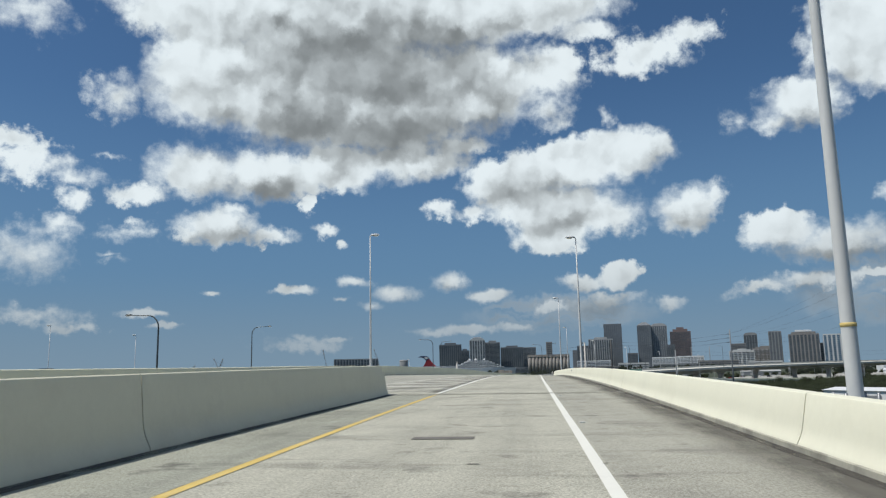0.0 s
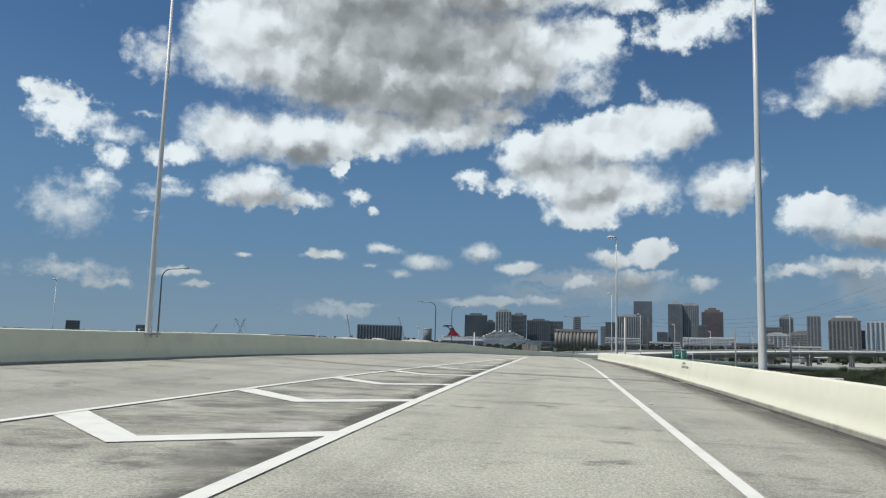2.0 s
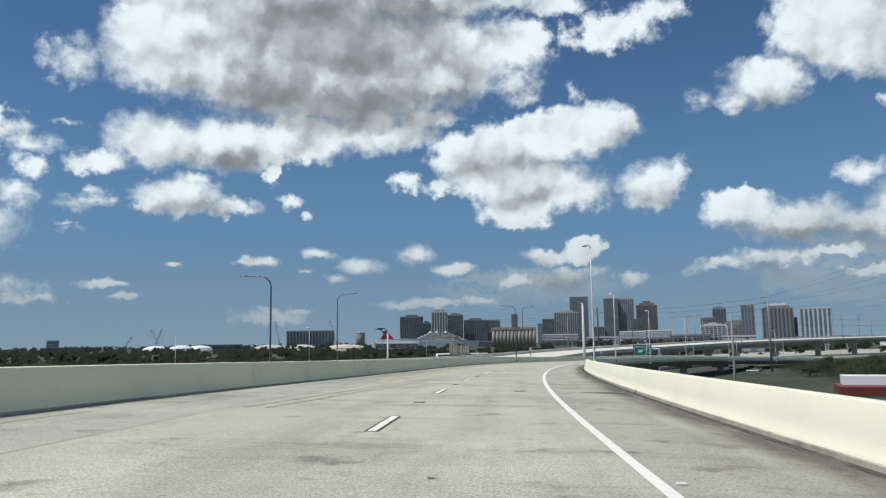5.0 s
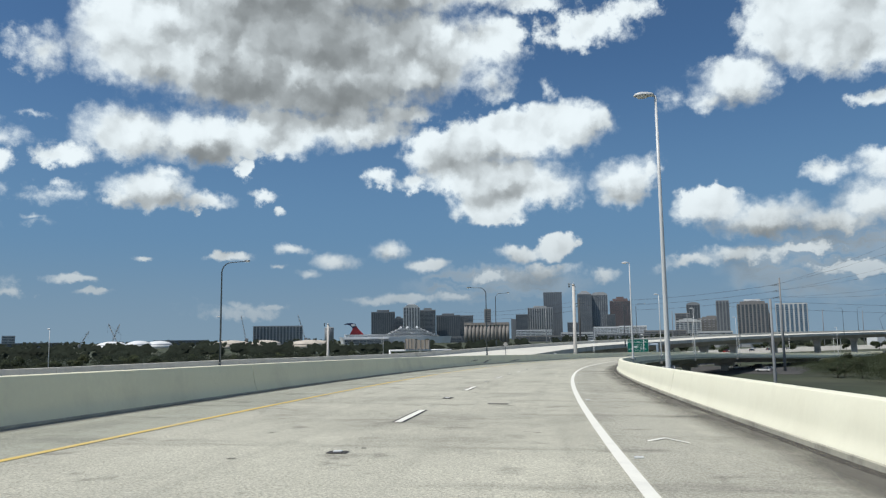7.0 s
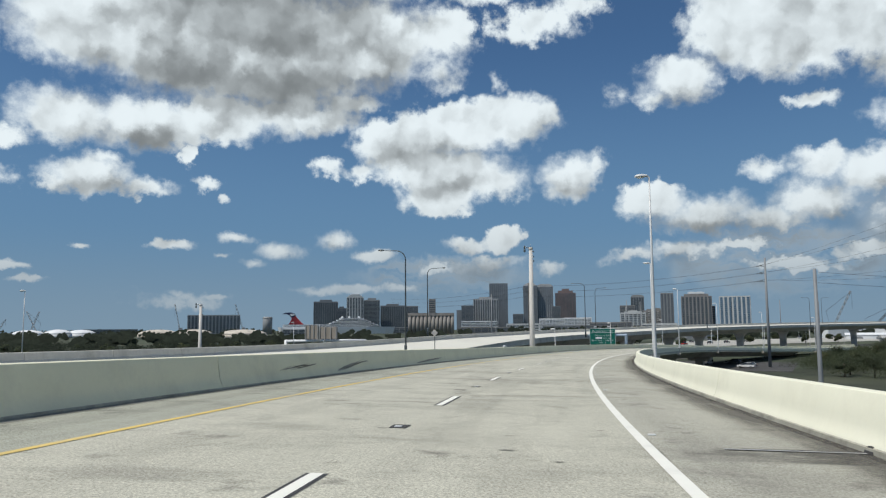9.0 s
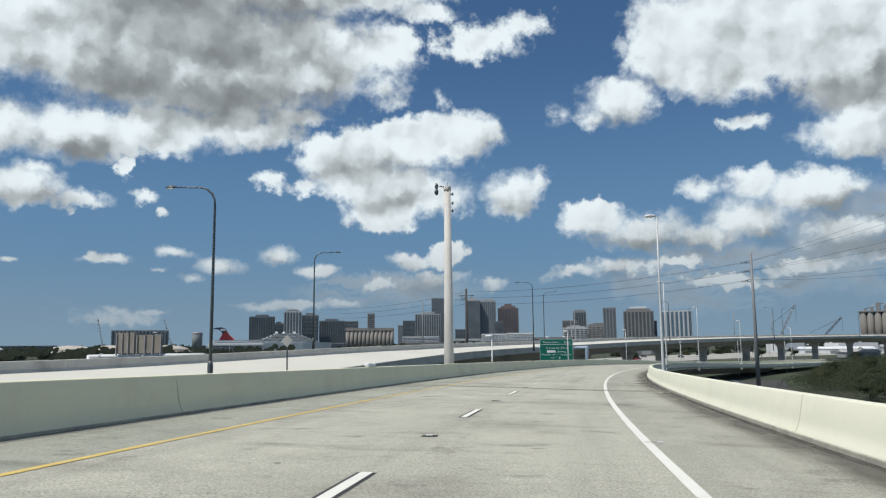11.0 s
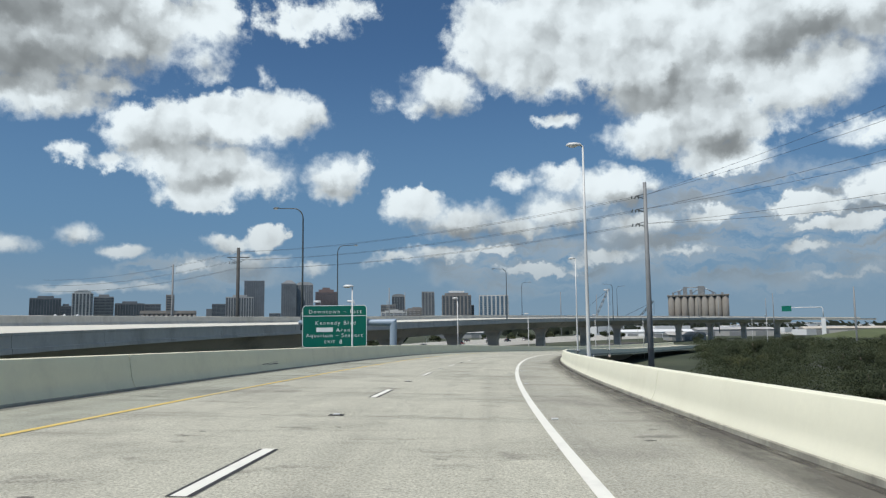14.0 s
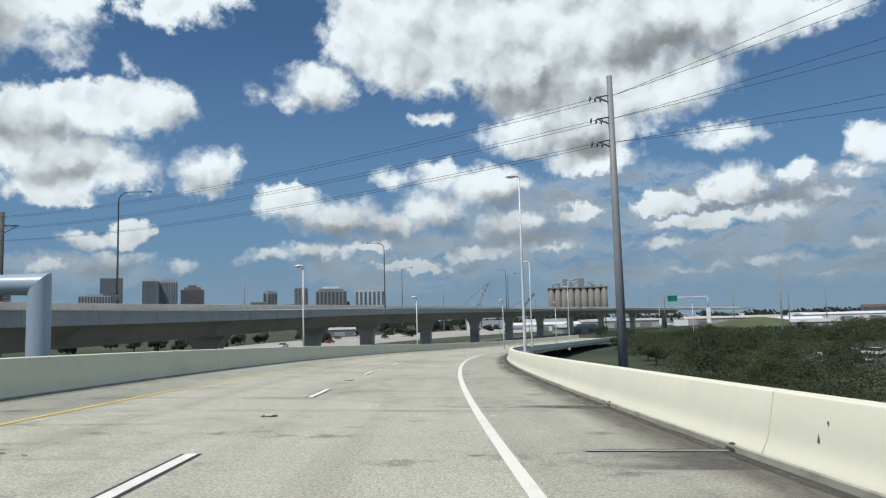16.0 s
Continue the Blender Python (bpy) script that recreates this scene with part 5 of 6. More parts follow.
for x in (-1.75, 1.55):
    fl = thing("sign_light", pose(89.2, 381.85, -2.32, 0, 0, sign_turn) @ pose(x, 0, SH / 2, 0, 0, 0), "white floodlight on a thin arm above the green sign", "sign light", "sign lights")
    bm = bmesh.new()
    tube(bm, [(0.35, 0.12, -0.2), (0.35, 0.2, 0.22), (0.28, 0.3, 0.32), (0.0, 0.6, 0.36)], [0.03, 0.03, 0.03, 0.03], 8)
    part("arm", bm, STEEL, fl)
    bm = bmesh.new()
    box(bm, -0.42, 0.22, 0.5, 0.85, 0.28, 0.5, 0.06)
    part("housing", bm, WHITE_WALL, fl)

# the back of another overhead sign on a white arm over the expressway
far_turn = math.degrees(math.atan2(-9.9, 14.4))
gantry2 = thing("sign_gantry", pose(15.2, 350.4, 0, 0, 0, far_turn), "white steel arm over the expressway carrying sign panels seen from behind", "sign gantry")
bm = bmesh.new()
tube(bm, [(-0.6, 0, -2.2), (8.5, 0, -2.1), (17.5, 0, -2.0)], [0.28, 0.25, 0.2], 14)
part("arm", bm, WHITE_WALL, gantry2)
bm = bmesh.new()
tube(bm, [(-0.6, 0, -12), (-0.6, 0, -2.0)], [0.36, 0.32], 14)
part("post", bm, WHITE_WALL, gantry2)
for x in (1.3, 8.4):
    bm = bmesh.new()
    tube(bm, [(x, 0, -2.2), (x + 0.14, 0, -2.2)], [0.4, 0.4], 14)
    part("flange", bm, WHITE_WALL, gantry2)
for x0, x1, z1 in ((4.2, 7.4, 0.75), (7.5, 11.6, 0.45)):
    pan = part("sign_panel", box(bmesh.new(), x0, x1, -0.45, -0.38, -1.78, z1, 0.01), TAN_PANEL, gantry2, "tan ribbed back of a sign panel")
    for k in range(4):
        x = x0 + 0.2 + (x1 - x0 - 0.4) * k / 3
        bm = bmesh.new()
        box(bm, x - 0.07, x + 0.07, -0.62, -0.45, -2.05, z1)
        part("rib", bm, ALU, pan)

# small distant gantry over the road by the embankment
gantry3 = thing("sign_gantry", pose(512, 650, 0, 0, 0, -55), "white gantry post and arm with a small green sign", "sign gantry")
part("post", box(bmesh.new(), -1.3, 1.3, -0.8, 0.8, GROUND_Z, 0.6, 0.1), WHITE_WALL, gantry3)
bm = bmesh.new()
tube(bm, [(0, 0, 0.5), (0, 0, 7.4), (-0.7, 0, 8.1), (-21.0, 0, 8.1)], [0.3, 0.3, 0.3, 0.25], 10)
part("arm", bm, WHITE_WALL, gantry3)
part("sign_panel", box(bmesh.new(), -25.0, -19.0, -0.5, -0.35, 5.6, 9.4, 0.02), SIGN_GREEN, gantry3, "small green sign panel")

# hazard sign and white barrels where the roads part
hz = thing("hazard_sign", pose(39.0, 315.1, -3.75, 0, 0, -20), "diamond warning sign seen from behind on a thin post", "road sign")
bm = bmesh.new()
box(bm, -0.05, 0.05, -0.05, 0.05, 0, 3.6)
part("post", bm, DARK_POLE, hz)
bm = bmesh.new()
box(bm, -0.38, 0.38, -0.03, 0.0, -0.38, 0.38, 0.01)
pl = part("plate", bm, ALU, hz, "grey back of a diamond plate")
pl.matrix_local = pose(0, -0.06, 3.15, 0, 45, 0)
sack = thing("covered_bundle", ramp.place(285.0, left_edge(285.0) - 0.33, 0.93), "white sheeted bundle lying on top of the barrier", "bundle")
bm = bmesh.new()
box(bm, -0.12, 0.12, -0.62, 0.1, 0.0, 0.2, 0.07)
part("bundle", bm, WHITE_WALL, sack)
bm = bmesh.new()
box(bm, -0.11, 0.11, 0.08, 0.62, 0.0, 0.14, 0.05)
part("bundle", bm, WHITE_WALL, sack)


# ---------------------------------------------------------------- power line
def power_pole(height, r0, r1, arms, label, mat=GREY_POLE):
    pl = thing("power_pole", Matrix(), label, "power pole", "power poles")
    bm = bmesh.new()
    tube(bm, [(0, 0, 0), (0, 0, height * 0.45), (0, 0, height)], [r0, (r0 + r1) / 2, r1], 14)
    part("pole", bm, mat, pl)
    for z in arms:
        bm = bmesh.new()
        tube(bm, [(0, 0, z - 0.5), (-1.5, 0, z - 0.05)], [0.08, 0.06], 6)
        tube(bm, [(0, 0, z + 0.25), (-1.5, 0, z - 0.05)], [0.07, 0.06], 6)
        arm = part("insulator_arm", bm, DARK_POLE, pl)
        for x in (-1.0, -1.55, -2.1):
            bm = bmesh.new()
            tube(bm, [(x, 0, z - 0.05), (x - 0.05, 0, z - 0.3), (x - 0.1, 0, z - 0.55)], [0.09, 0.11, 0.05], 8)
            part("insulator", bm, DARK_POLE, arm)
    return pl


pp = power_pole(31.0, 0.48, 0.26, (28.9, 26.8, 24.6), "tall grey concrete power pole with insulator arms")
pp.matrix_world = pose(144.4, 400.3, -11.7, 0, 0, -18)
dark_pole = power_pole(31.0, 0.52, 0.42, (27.2,), "dark weathered power pole with a cross-arm", DARK_WOOD)
dark_pole.matrix_world = pose(104.0, 511.0, -12.3, 0, 0, -18)
pole_far = power_pole(26.0, 0.35, 0.2, (), "plain grey power pole without arms")
pole_far.matrix_world = pose(82.4, 287.6, -19.0)
for x, y, z in ((88, 512, -12), (198, 640, -10), (240, 720, -8), (330, 690, -8), (380, 720, -8), (470, 700, -9), (540, 720, -9), (430, 620, -11), (600, 690, -9), (300, 900, -6), (520, 600, -11), (290, 470, -17), (640, 640, -9)):
    copy_thing(pole_far, pose(x, y, z))
bm = bmesh.new()
for x in (-2.3, 2.3):
    tube(bm, [(0, 0, 0), (x * 1.25, 0, 0.0)], [0.16, 0.13], 6)
    tube(bm, [(0, 0, -1.6), (x * 1.1, 0, -0.05)], [0.07, 0.06], 6)
cross = solid("cross_arm", bm, DARK_POLE, "dark steel cross-arm on the distant power pole", "cross-arm")
cross.matrix_world = pose(104.0, 511.0, 16.2, 0, 0, -20)


def cable(a, b, sag, r=0.022):
    a, b = Vector(a), Vector(b)
    pts = [a.lerp(b, k / 14) + Vector((0, 0, -4 * sag * (k / 14) * (1 - k / 14))) for k in range(15)]
    bm = bmesh.new()
    tube(bm, pts, [r] * 15, 5)
    return solid("power_cable", bm, WIRE, "thin black power cable slung between poles", "cable", "power cables")


for k, z in enumerate((17.1, 15.0, 12.8)):
    for dx in (-1.2, -0.2):
        cable((144.4 + dx, 400.3, z), (104.0 + dx * 1.5, 511.0, z + 0.5), 1.8)
        cable((104.0 + dx, 511.0, z + 0.3), (55.0 + dx, 640.0, z), 2.0)
tall_pole = power_pole(48.5, 0.6, 0.3, (), "tall plain grey power pole")
tall_pole.matrix_world = pose(165.6, 319.6, -12.0)
for z, ends in ((17.4, (35.8, 31.5)), (15.2, (26.0, 22.5)), (12.9, (16.5, 12.8))):
    for zz in ends:
        cable((144.6, 400.1, z), (165.0, 320.0, zz), 1.6)
for dz in (0.0, 1.3):
    cable((82.4, 287.6, 6.6 - dz), (190.0, 300.0, 6.2 - dz), 1.2, 0.018)

# ---------------------------------------------------------------- the skyline
def facing(x, y):
    """Turn that shows a building's front to the ramp."""
    return math.degrees(math.atan2(-(x - 30), y - 200))


def tower(x, y, w, h, d, wall, glass, label, style="bands", turn=0.0, crown="plant", step=None):
    """A city building: body, glazing, piers, roof pieces."""
    b = thing("city_building", pose(x, y, GROUND_Z, 0, 0, facing(x, y) + turn), label, "building", "skyline buildings")
    part("body", box(bmesh.new(), -w / 2, w / 2, 0, d, 0, h), wall, b)
    floors = max(4, int(h / 4.2))
    bm = bmesh.new()
    if style in ("bands", "condo"):
        for k in range(1, floors):
            z = h * k / floors
            box(bm, -w / 2 + 0.8, w / 2 - 0.8, -0.35, 0.2, z - 1.2, z + (1.0 if style == "bands" else 0.8))
            box(bm, -w / 2 - 0.35, -w / 2 + 0.2, 0.8, d - 0.8, z - 1.2, z + 1.0)
            box(bm, w / 2 - 0.2, w / 2 + 0.35, 0.8, d - 0.8, z - 1.2, z + 1.0)
    elif style == "stripes":
        bays = max(4, int(w / 8.0))
        for k in range(bays):
            px = -w / 2 + w * (k + 0.5) / bays
            for f in range(1, floors):
                z = h * f / floors
                box(bm, px - w / bays * 0.30, px + w / bays * 0.30, -0.45, 0.2, z - 1.75, z + 1.75)
        for k in range(max(2, int(d / 8.0))):
            py = d * (k + 0.5) / max(2, int(d / 8.0))
            box(bm, w / 2 - 0.2, w / 2 + 0.35, py - 2.2, py + 2.2, 3, h - 2.5)
            box(bm, -w / 2 - 0.35, -w / 2 + 0.2, py - 2.2, py + 2.2, 3, h - 2.5)
    else:
        box(bm, -w / 2 + 0.6, w / 2 - 0.6, -0.35, 0.2, 3, h - 2.5)
        box(bm, w / 2 - 0.2, w / 2 + 0.35, 0.8, d - 0.8, 3, h - 2.5)
        box(bm, -w / 2 - 0.35, -w / 2 + 0.2, 0.8, d - 0.8, 3, h - 2.5)
    tagged(part("glazing", bm, glass, b, "rows of dark windows"), kind="stuff")
    n = max(3, int(w / (7.0 if style != "condo" else 9.0)))
    for k in range(n + 1):
        px = -w / 2 + w * k / n
        pw = 0.9 if style != "condo" else 2.2
        if (style == "bands" and k % 2) or style == "stripes":
            continue
        part("pier", box(bmesh.new(), px - pw / 2, px + pw / 2, -0.9, 0.3, 0, h), wall, b)
    if style == "condo":
        for k in range(n):
            px = -w / 2 + w * (k + 0.5) / n
            bm = bmesh.new()
            for f in range(1, floors):
                z = h * f / floors
                box(bm, px - w / n * 0.3, px + w / n * 0.3, -1.7, -0.2, z - 0.2, z + 0.9)
            tagged(part("balcony_strip", bm, TOWER_PALE if wall is not TOWER_PALE else TOWER_GREY, b, "stack of shallow balconies"), kind="stuff")
    if crown == "plant":
        part("plant_room", box(bmesh.new(), -w * 0.26, w * 0.26, d * 0.2, d * 0.8, h, h + 4.5 + 0.03 * h, 0.3), wall, b)
        part("parapet", box(bmesh.new(), -w / 2, w / 2, 0, 0.5, h, h + 1.2), wall, b)
    elif crown == "gable":
        bm = bmesh.new()
        v = [bm.verts.new(p) for p in ((-w / 2, 0, h), (w / 2, 0, h), (0, 0, h + w * 0.35), (-w / 2, d, h), (w / 2, d, h), (0, d, h + w * 0.35))]
        for q in ((0, 1, 2), (4, 3, 5), (0, 2, 5, 3), (2, 1, 4, 5), (1, 0, 3, 4)):
            bm.faces.new([v[i] for i in q])
        part("gable", bm, wall, b)
    elif crown == "round":
        bm = bmesh.new()
        ns = 8
        f = [bm.verts.new((w / 2 * math.cos(math.pi * k / ns), 0, h + w * 0.16 * math.sin(math.pi * k / ns))) for k in range(ns + 1)]
        g = [bm.verts.new((w / 2 * math.cos(math.pi * k / ns), d, h + w * 0.16 * math.sin(math.pi * k / ns))) for k in range(ns + 1)]
        bm.faces.new(f), bm.faces.new(g[::-1])
        for k in range(ns):
            bm.faces.new((f[k + 1], f[k], g[k], g[k + 1]))
        part("vault", bm, wall, b)
    elif crown == "cap":
        part("penthouse", box(bmesh.new(), -w * 0.40, w * 0.40, 0.6, d * 0.85, h, h + 5.0, 0.3), wall, b)
        part("roof_cap", box(bmesh.new(), -w * 0.27, w * 0.27, 0.2, d * 0.8, h + 5.0, h + 9.5, 0.4), WHITE_WALL, b, "white cap over the lift house")
    elif crown == "pyramid":
        bm = bmesh.new()
        v = [bm.verts.new(p) for p in ((-w * 0.5, 0, h), (w * 0.5, 0, h), (w * 0.5, d, h), (-w * 0.5, d, h), (-w * 0.16, d * 0.4, h + w * 0.24), (w * 0.16, d * 0.4, h + w * 0.24), (w * 0.16, d * 0.6, h + w * 0.24), (-w * 0.16, d * 0.6, h + w * 0.24))]
        for q in ((0, 1, 5, 4), (1, 2, 6, 5), (2, 3, 7, 6), (3, 0, 4, 7), (4, 5, 6, 7)):
            bm.faces.new([v[i] for i in q])
        part("hipped_top", bm, wall, b)
    elif crown == "shoulder":
        for k, (f, z0, z1) in enumerate(((0.46, 0.0, 0.02), (0.40, 0.02, 0.038), (0.30, 0.038, 0.05))):
            part("setback", box(bmesh.new(), -w * f, w * f, 0.4 + k, d * 0.9, h * (1 + z0), h * (1 + z1)), wall, b)
    elif crown == "steps":
        part("setback", box(bmesh.new(), -w * 0.36, w * 0.36, 0.2, d * 0.8, h, h * 1.06), wall, b)
        part("setback", box(bmesh.new(), -w * 0.18, w * 0.18, 1.0, d * 0.6, h * 1.06, h * 1.11), wall, b)
    if step:
        part("wing", box(bmesh.new(), -w / 2 - step[0], -w / 2, 0.5, d * 0.8, 0, h * step[1]), wall, b)
    return b


tower(-277, 2079, 122, 47, 40, SLAB_PALE, GLASS_DARK, "long grey slab of flats with vertical stripes", "stripes", crown="none")
tower(-21, 2703, 79, 100, 45, TOWER_DARK, GLASS_DARK, "broad dark slate office block", "fins")
tower(31, 2704, 31, 78, 30, TOWER_DARK, GLASS_DARK, "narrow dark block beside a broad one", "bands")
tower(73, 2603, 53, 112, 36, TOWER_PALE, GLASS_DARK, "pale high-rise flats with a white crown", "stripes", crown="cap")
tower(128, 2651, 52, 103, 36, TOWER_GREY, GLASS_DARK, "grey banded high-rise with a flat top", "bands")
tower(199, 2697, 80, 86, 40, TOWER_DARK, GLASS_DARK, "dark slate mid-rise with ribbed front", "fins")
tower(266, 2742, 46, 87, 36, TOWER_GREY, GLASS_DARK, "blank grey mid-rise block", "bands", crown="none")
tower(481, 2865, 43, 92, 34, TOWER_DARK, GLASS_DARK, "dark stepped block at the foot of the towers", "bands", crown="none", step=(18, 0.82))
tower(556, 2902, 92, 116, 40, SLAB_PALE, GLASS_DARK, "grey high-rise with tall vertical ribs", "stripes")
tower(623, 2990, 69, 179, 50, TOWER_DARK, GLASS_MID, "tallest plain slate office tower", "fins", crown="none")
tower(659, 2828, 37, 60, 30, TOWER_DARK, GLASS_DARK, "low dark office block", "bands", crown="none")
tower(752, 3011, 53, 172, 45, TOWER_DARK, GLASS_MID, "slate tower with a hipped top", "fins", crown="pyramid")
tower(812, 3016, 62, 170, 50, SLAB_PALE, GLASS_MID, "tall pale grey tower with rounded shoulders", "fins", crown="shoulder")
tower(846, 2986, 33, 92, 30, TOWER_DARK, GLASS_DARK, "dark lower block against the tall pair", "bands", crown="none")
tower(984, 3309, 87, 158, 60, TOWER_RED, GLASS_DARK, "reddish granite office tower with a stepped top", "bands", crown="steps")
tower(449, 2464, 110, 32, 30, WHITE_WALL, GLASS_DARK, "long pale low-rise flats", "bands", crown="none")
tower(665, 2413, 79, 38, 30, WHITE_WALL, GLASS_DARK, "pale low-rise flats with stepped roof", "condo", crown="none")
tower(737, 2390, 80, 40, 30, WHITE_WALL, GLASS_DARK, "pale low-rise flats in a long row", "condo", crown="none")
tower(838, 2248, 41, 72, 30, TOWER_BROWN, GLASS_DARK, "taupe square block with a dark roof", "bands", crown="none")
tower(979, 2515, 41, 108, 34, TOWER_GREY, GLASS_DARK, "grey tower with a rounded vault on top", "fins", crown="round")
tower(739, 1964, 59, 46, 30, TOWER_PALE, GLASS_DARK, "pale mid-rise hotel with stepped terraces", "condo", crown="steps")
tower(809, 1989, 61, 52, 30, TOWER_BROWN, GLASS_DARK, "tan mid-rise with red-brown roof line", "condo", crown="steps")
tower(814, 1932, 30, 93, 30, TOWER_GREY, GLASS_MID, "grey half of a twin block of flats", "stripes", crown="none")
tower(853, 1859, 68, 82, 40, TOWER_BROWN, GLASS_DARK, "broad taupe block of flats with vertical window stripes", "stripes", crown="cap")
tower(903, 1889, 21, 60, 30, TOWER_BROWN, GLASS_DARK, "narrow taupe side block", "bands", crown="none")
tower(829, 1644, 60, 73, 34, TOWER_PALE, GLASS_BLUE, "white-framed glass block of flats with blue windows", "stripes", crown="none")

# low buildings between skyline and river
random.seed(11)
low_spec = [(-40, 1700, 90, 12), (120, 1900, 120, 14), (330, 1750, 110, 13), (420, 1800, 70, 20), (560, 1900, 130, 16), (620, 1800, 90, 22), (690, 1700, 70, 18), (900, 1750, 110, 15), (1000, 1800, 140, 14), (1120, 1700, 120, 12), (1250, 1650, 150, 14), (1400, 1700, 90, 26), (1500, 1500, 160, 11), (-520, 2100, 120, 14), (-1226, 2236, 38, 40), (-1063, 2340, 32, 33), (-900, 2100, 140, 12)]
for k, (x, y, w, h) in enumerate(low_spec):
    tower(x, y, w, h, 26, (TOWER_PALE, TOWER_GREY, TOWER_BROWN)[k % 3], GLASS_DARK, ("low pale warehouse on the flat waterfront", "low grey industrial block on the waterfront", "low taupe block on the waterfront")[k % 3], "bands", crown="none")


def silo_row(x, y, n, r, h, turn, mat, label, head):
    s = thing("grain_silo", pose(x, y, GROUND_Z, 0, 0, turn), label, "silo", "grain silos")
    for k in range(n):
        for row in (0, 1):
            bm = bmesh.new()
            cx = (k - (n - 1) / 2) * r * 2.0
            tube(bm, [(cx, row * r * 1.9, 0), (cx, row * r * 1.9, h)], [r, r], 20)
            part("silo_cell", bm, mat, s)
    w = n * r
    part("roof_slab", box(bmesh.new(), -w - 0.5, w + 0.5, -r - 0.4, r * 2.9 + 0.4, h, h + 1.6, 0.2), mat, s)
    head(s, w, h + 1.6)
    return s


def plant_head(s, w, z):
    for k, (x, d, hh) in enumerate(((-0.82, 2.0, 3.0), (-0.62, 3.0, 5.0), (-0.42, 4.0, 9.0), (-0.22, 3.0, 6.0), (0.12, 7.0, 9.5), (0.5, 3.0, 2.5), (0.8, 2.5, 2.0))):
        part("elevator_house", box(bmesh.new(), x * w - d / 2, x * w + d / 2, 0, d, z, z + hh, 0.1), STEEL if k % 2 else GREY_POLE, s)
    bm = bmesh.new()
    for x0, z0, x1, z1 in ((-0.42, 8.0, 0.12, 8.5), (0.12, 9.0, 0.6, 1.0), (0.12, 9.0, -0.2, 1.0), (-0.82, 2.5, -0.42, 7.0)):
        tube(bm, [(x0 * w, 1.0, z + z0), (x1 * w, 1.0, z + z1)], [0.5, 0.5], 6)
    part("conveyor", bm, STEEL, s, "sloping conveyor tubes")


def tower_head(s, w, z):
    ht = part("head_tower", box(bmesh.new(), -0.10 * w, 0.20 * w, 0, 12, z, z + 32, 0.3), TOWER_BROWN, s, "dark square head tower")
    for k in range(6):
        part("window_strip", box(bmesh.new(), -0.07 * w, 0.17 * w, -0.15, 0.2, z + 5 + 4.3 * k, z + 7 + 4.3 * k), GLASS_DARK, ht)
    part("gallery", box(bmesh.new(), -w, w, 2, 9, z, z + 4, 0.2), OLD_SILO, s)


silo_row(683, 934, 9, 3.55, 40, facing(683, 934) - 6, SILO, "row of tall tan concrete grain silos with plant on the roof", plant_head)
silo_row(206, 1693, 12, 3.85, 36, facing(206, 1693), OLD_SILO, "row of old brown grain silos with a square tower", tower_head)


# ---------------------------------------------------------------- the port
def dome(x, y, r, h, mat, label):
    d = thing("storage_dome", pose(x, y, GROUND_Z), label, "storage tank", "storage domes")
    bm = bmesh.new()
    tube(bm, [(0, 0, 0), (0, 0, h * 0.6)], [r, r], 28)
    part("wall", bm, mat, d)
    bm = bmesh.new()
    prof = [(r * math.cos(a), h * 0.6 + h * 0.75 * math.sin(a)) for a in (0.0, 0.3, 0.6, 0.9, 1.2, 1.45, 1.56)]
    tube(bm, [(0, 0, z) for _, z in prof], [q for q, _ in prof], 28)
    part("roof", bm, mat, d)
    return d


for x, y, r, h, mat, label in ((-443, 1417, 23, 9.5, WHITE_WALL, "white domed storage tank at the port"), (-405, 1430, 20, 10, WHITE_WALL, "white domed storage tank at the port"), (-390, 1489, 22, 9.5, WHITE_WALL, "low white domed storage tank"), (-221, 1276, 27, 9, VIADUCT, "grey domed storage shed"), (-175, 1285, 24, 9, VIADUCT, "grey domed storage shed"), (-98, 1196, 30, 8.5, VIADUCT, "wide grey domed storage shed")):
    dome(x, y, r, h, mat, label)
tank = thing("storage_tank", pose(-133, 1896, GROUND_Z), "tall round grey storage tower", "storage tank")
part("wall", tube(bmesh.new(), [(0, 0, 0), (0, 0, 37), (0, 0, 39)], [10.5, 10.5, 8], 24), TOWER_GREY, tank)
part("rail", tube(bmesh.new(), [(0, 0, 35), (0, 0, 36.5)], [10.9, 10.9], 24), TOWER_GREY, tank)

ship = thing("cruise_ship", pose(20, 1740, GROUND_Z, 0, 0, facing(20, 1740) + 4), "white cruise ship with a red winged funnel at its berth", "ship")
bm = bmesh.new()
prof = [(-118, 0, 0), (-112, 13, 0), (60, 14, 0), (98, 8, 0), (118, 0, 0), (98, -8, 0), (60, -14, 0), (-112, -13, 0)]
lo_r, hi_r = [bm.verts.new((x * 0.97, y * 0.9, 1)) for x, y, z in prof], [bm.verts.new((x, y, 15)) for x, y, z in prof]
bm.faces.new(hi_r)
for k in range(len(prof)):
    bm.faces.new((lo_r[k], lo_r[(k + 1) % 8], hi_r[(k + 1) % 8], hi_r[k]))
bmesh.ops.recalc_face_normals(bm, faces=bm.faces)
part("hull", bm, WHITE_WALL, ship, "white hull")
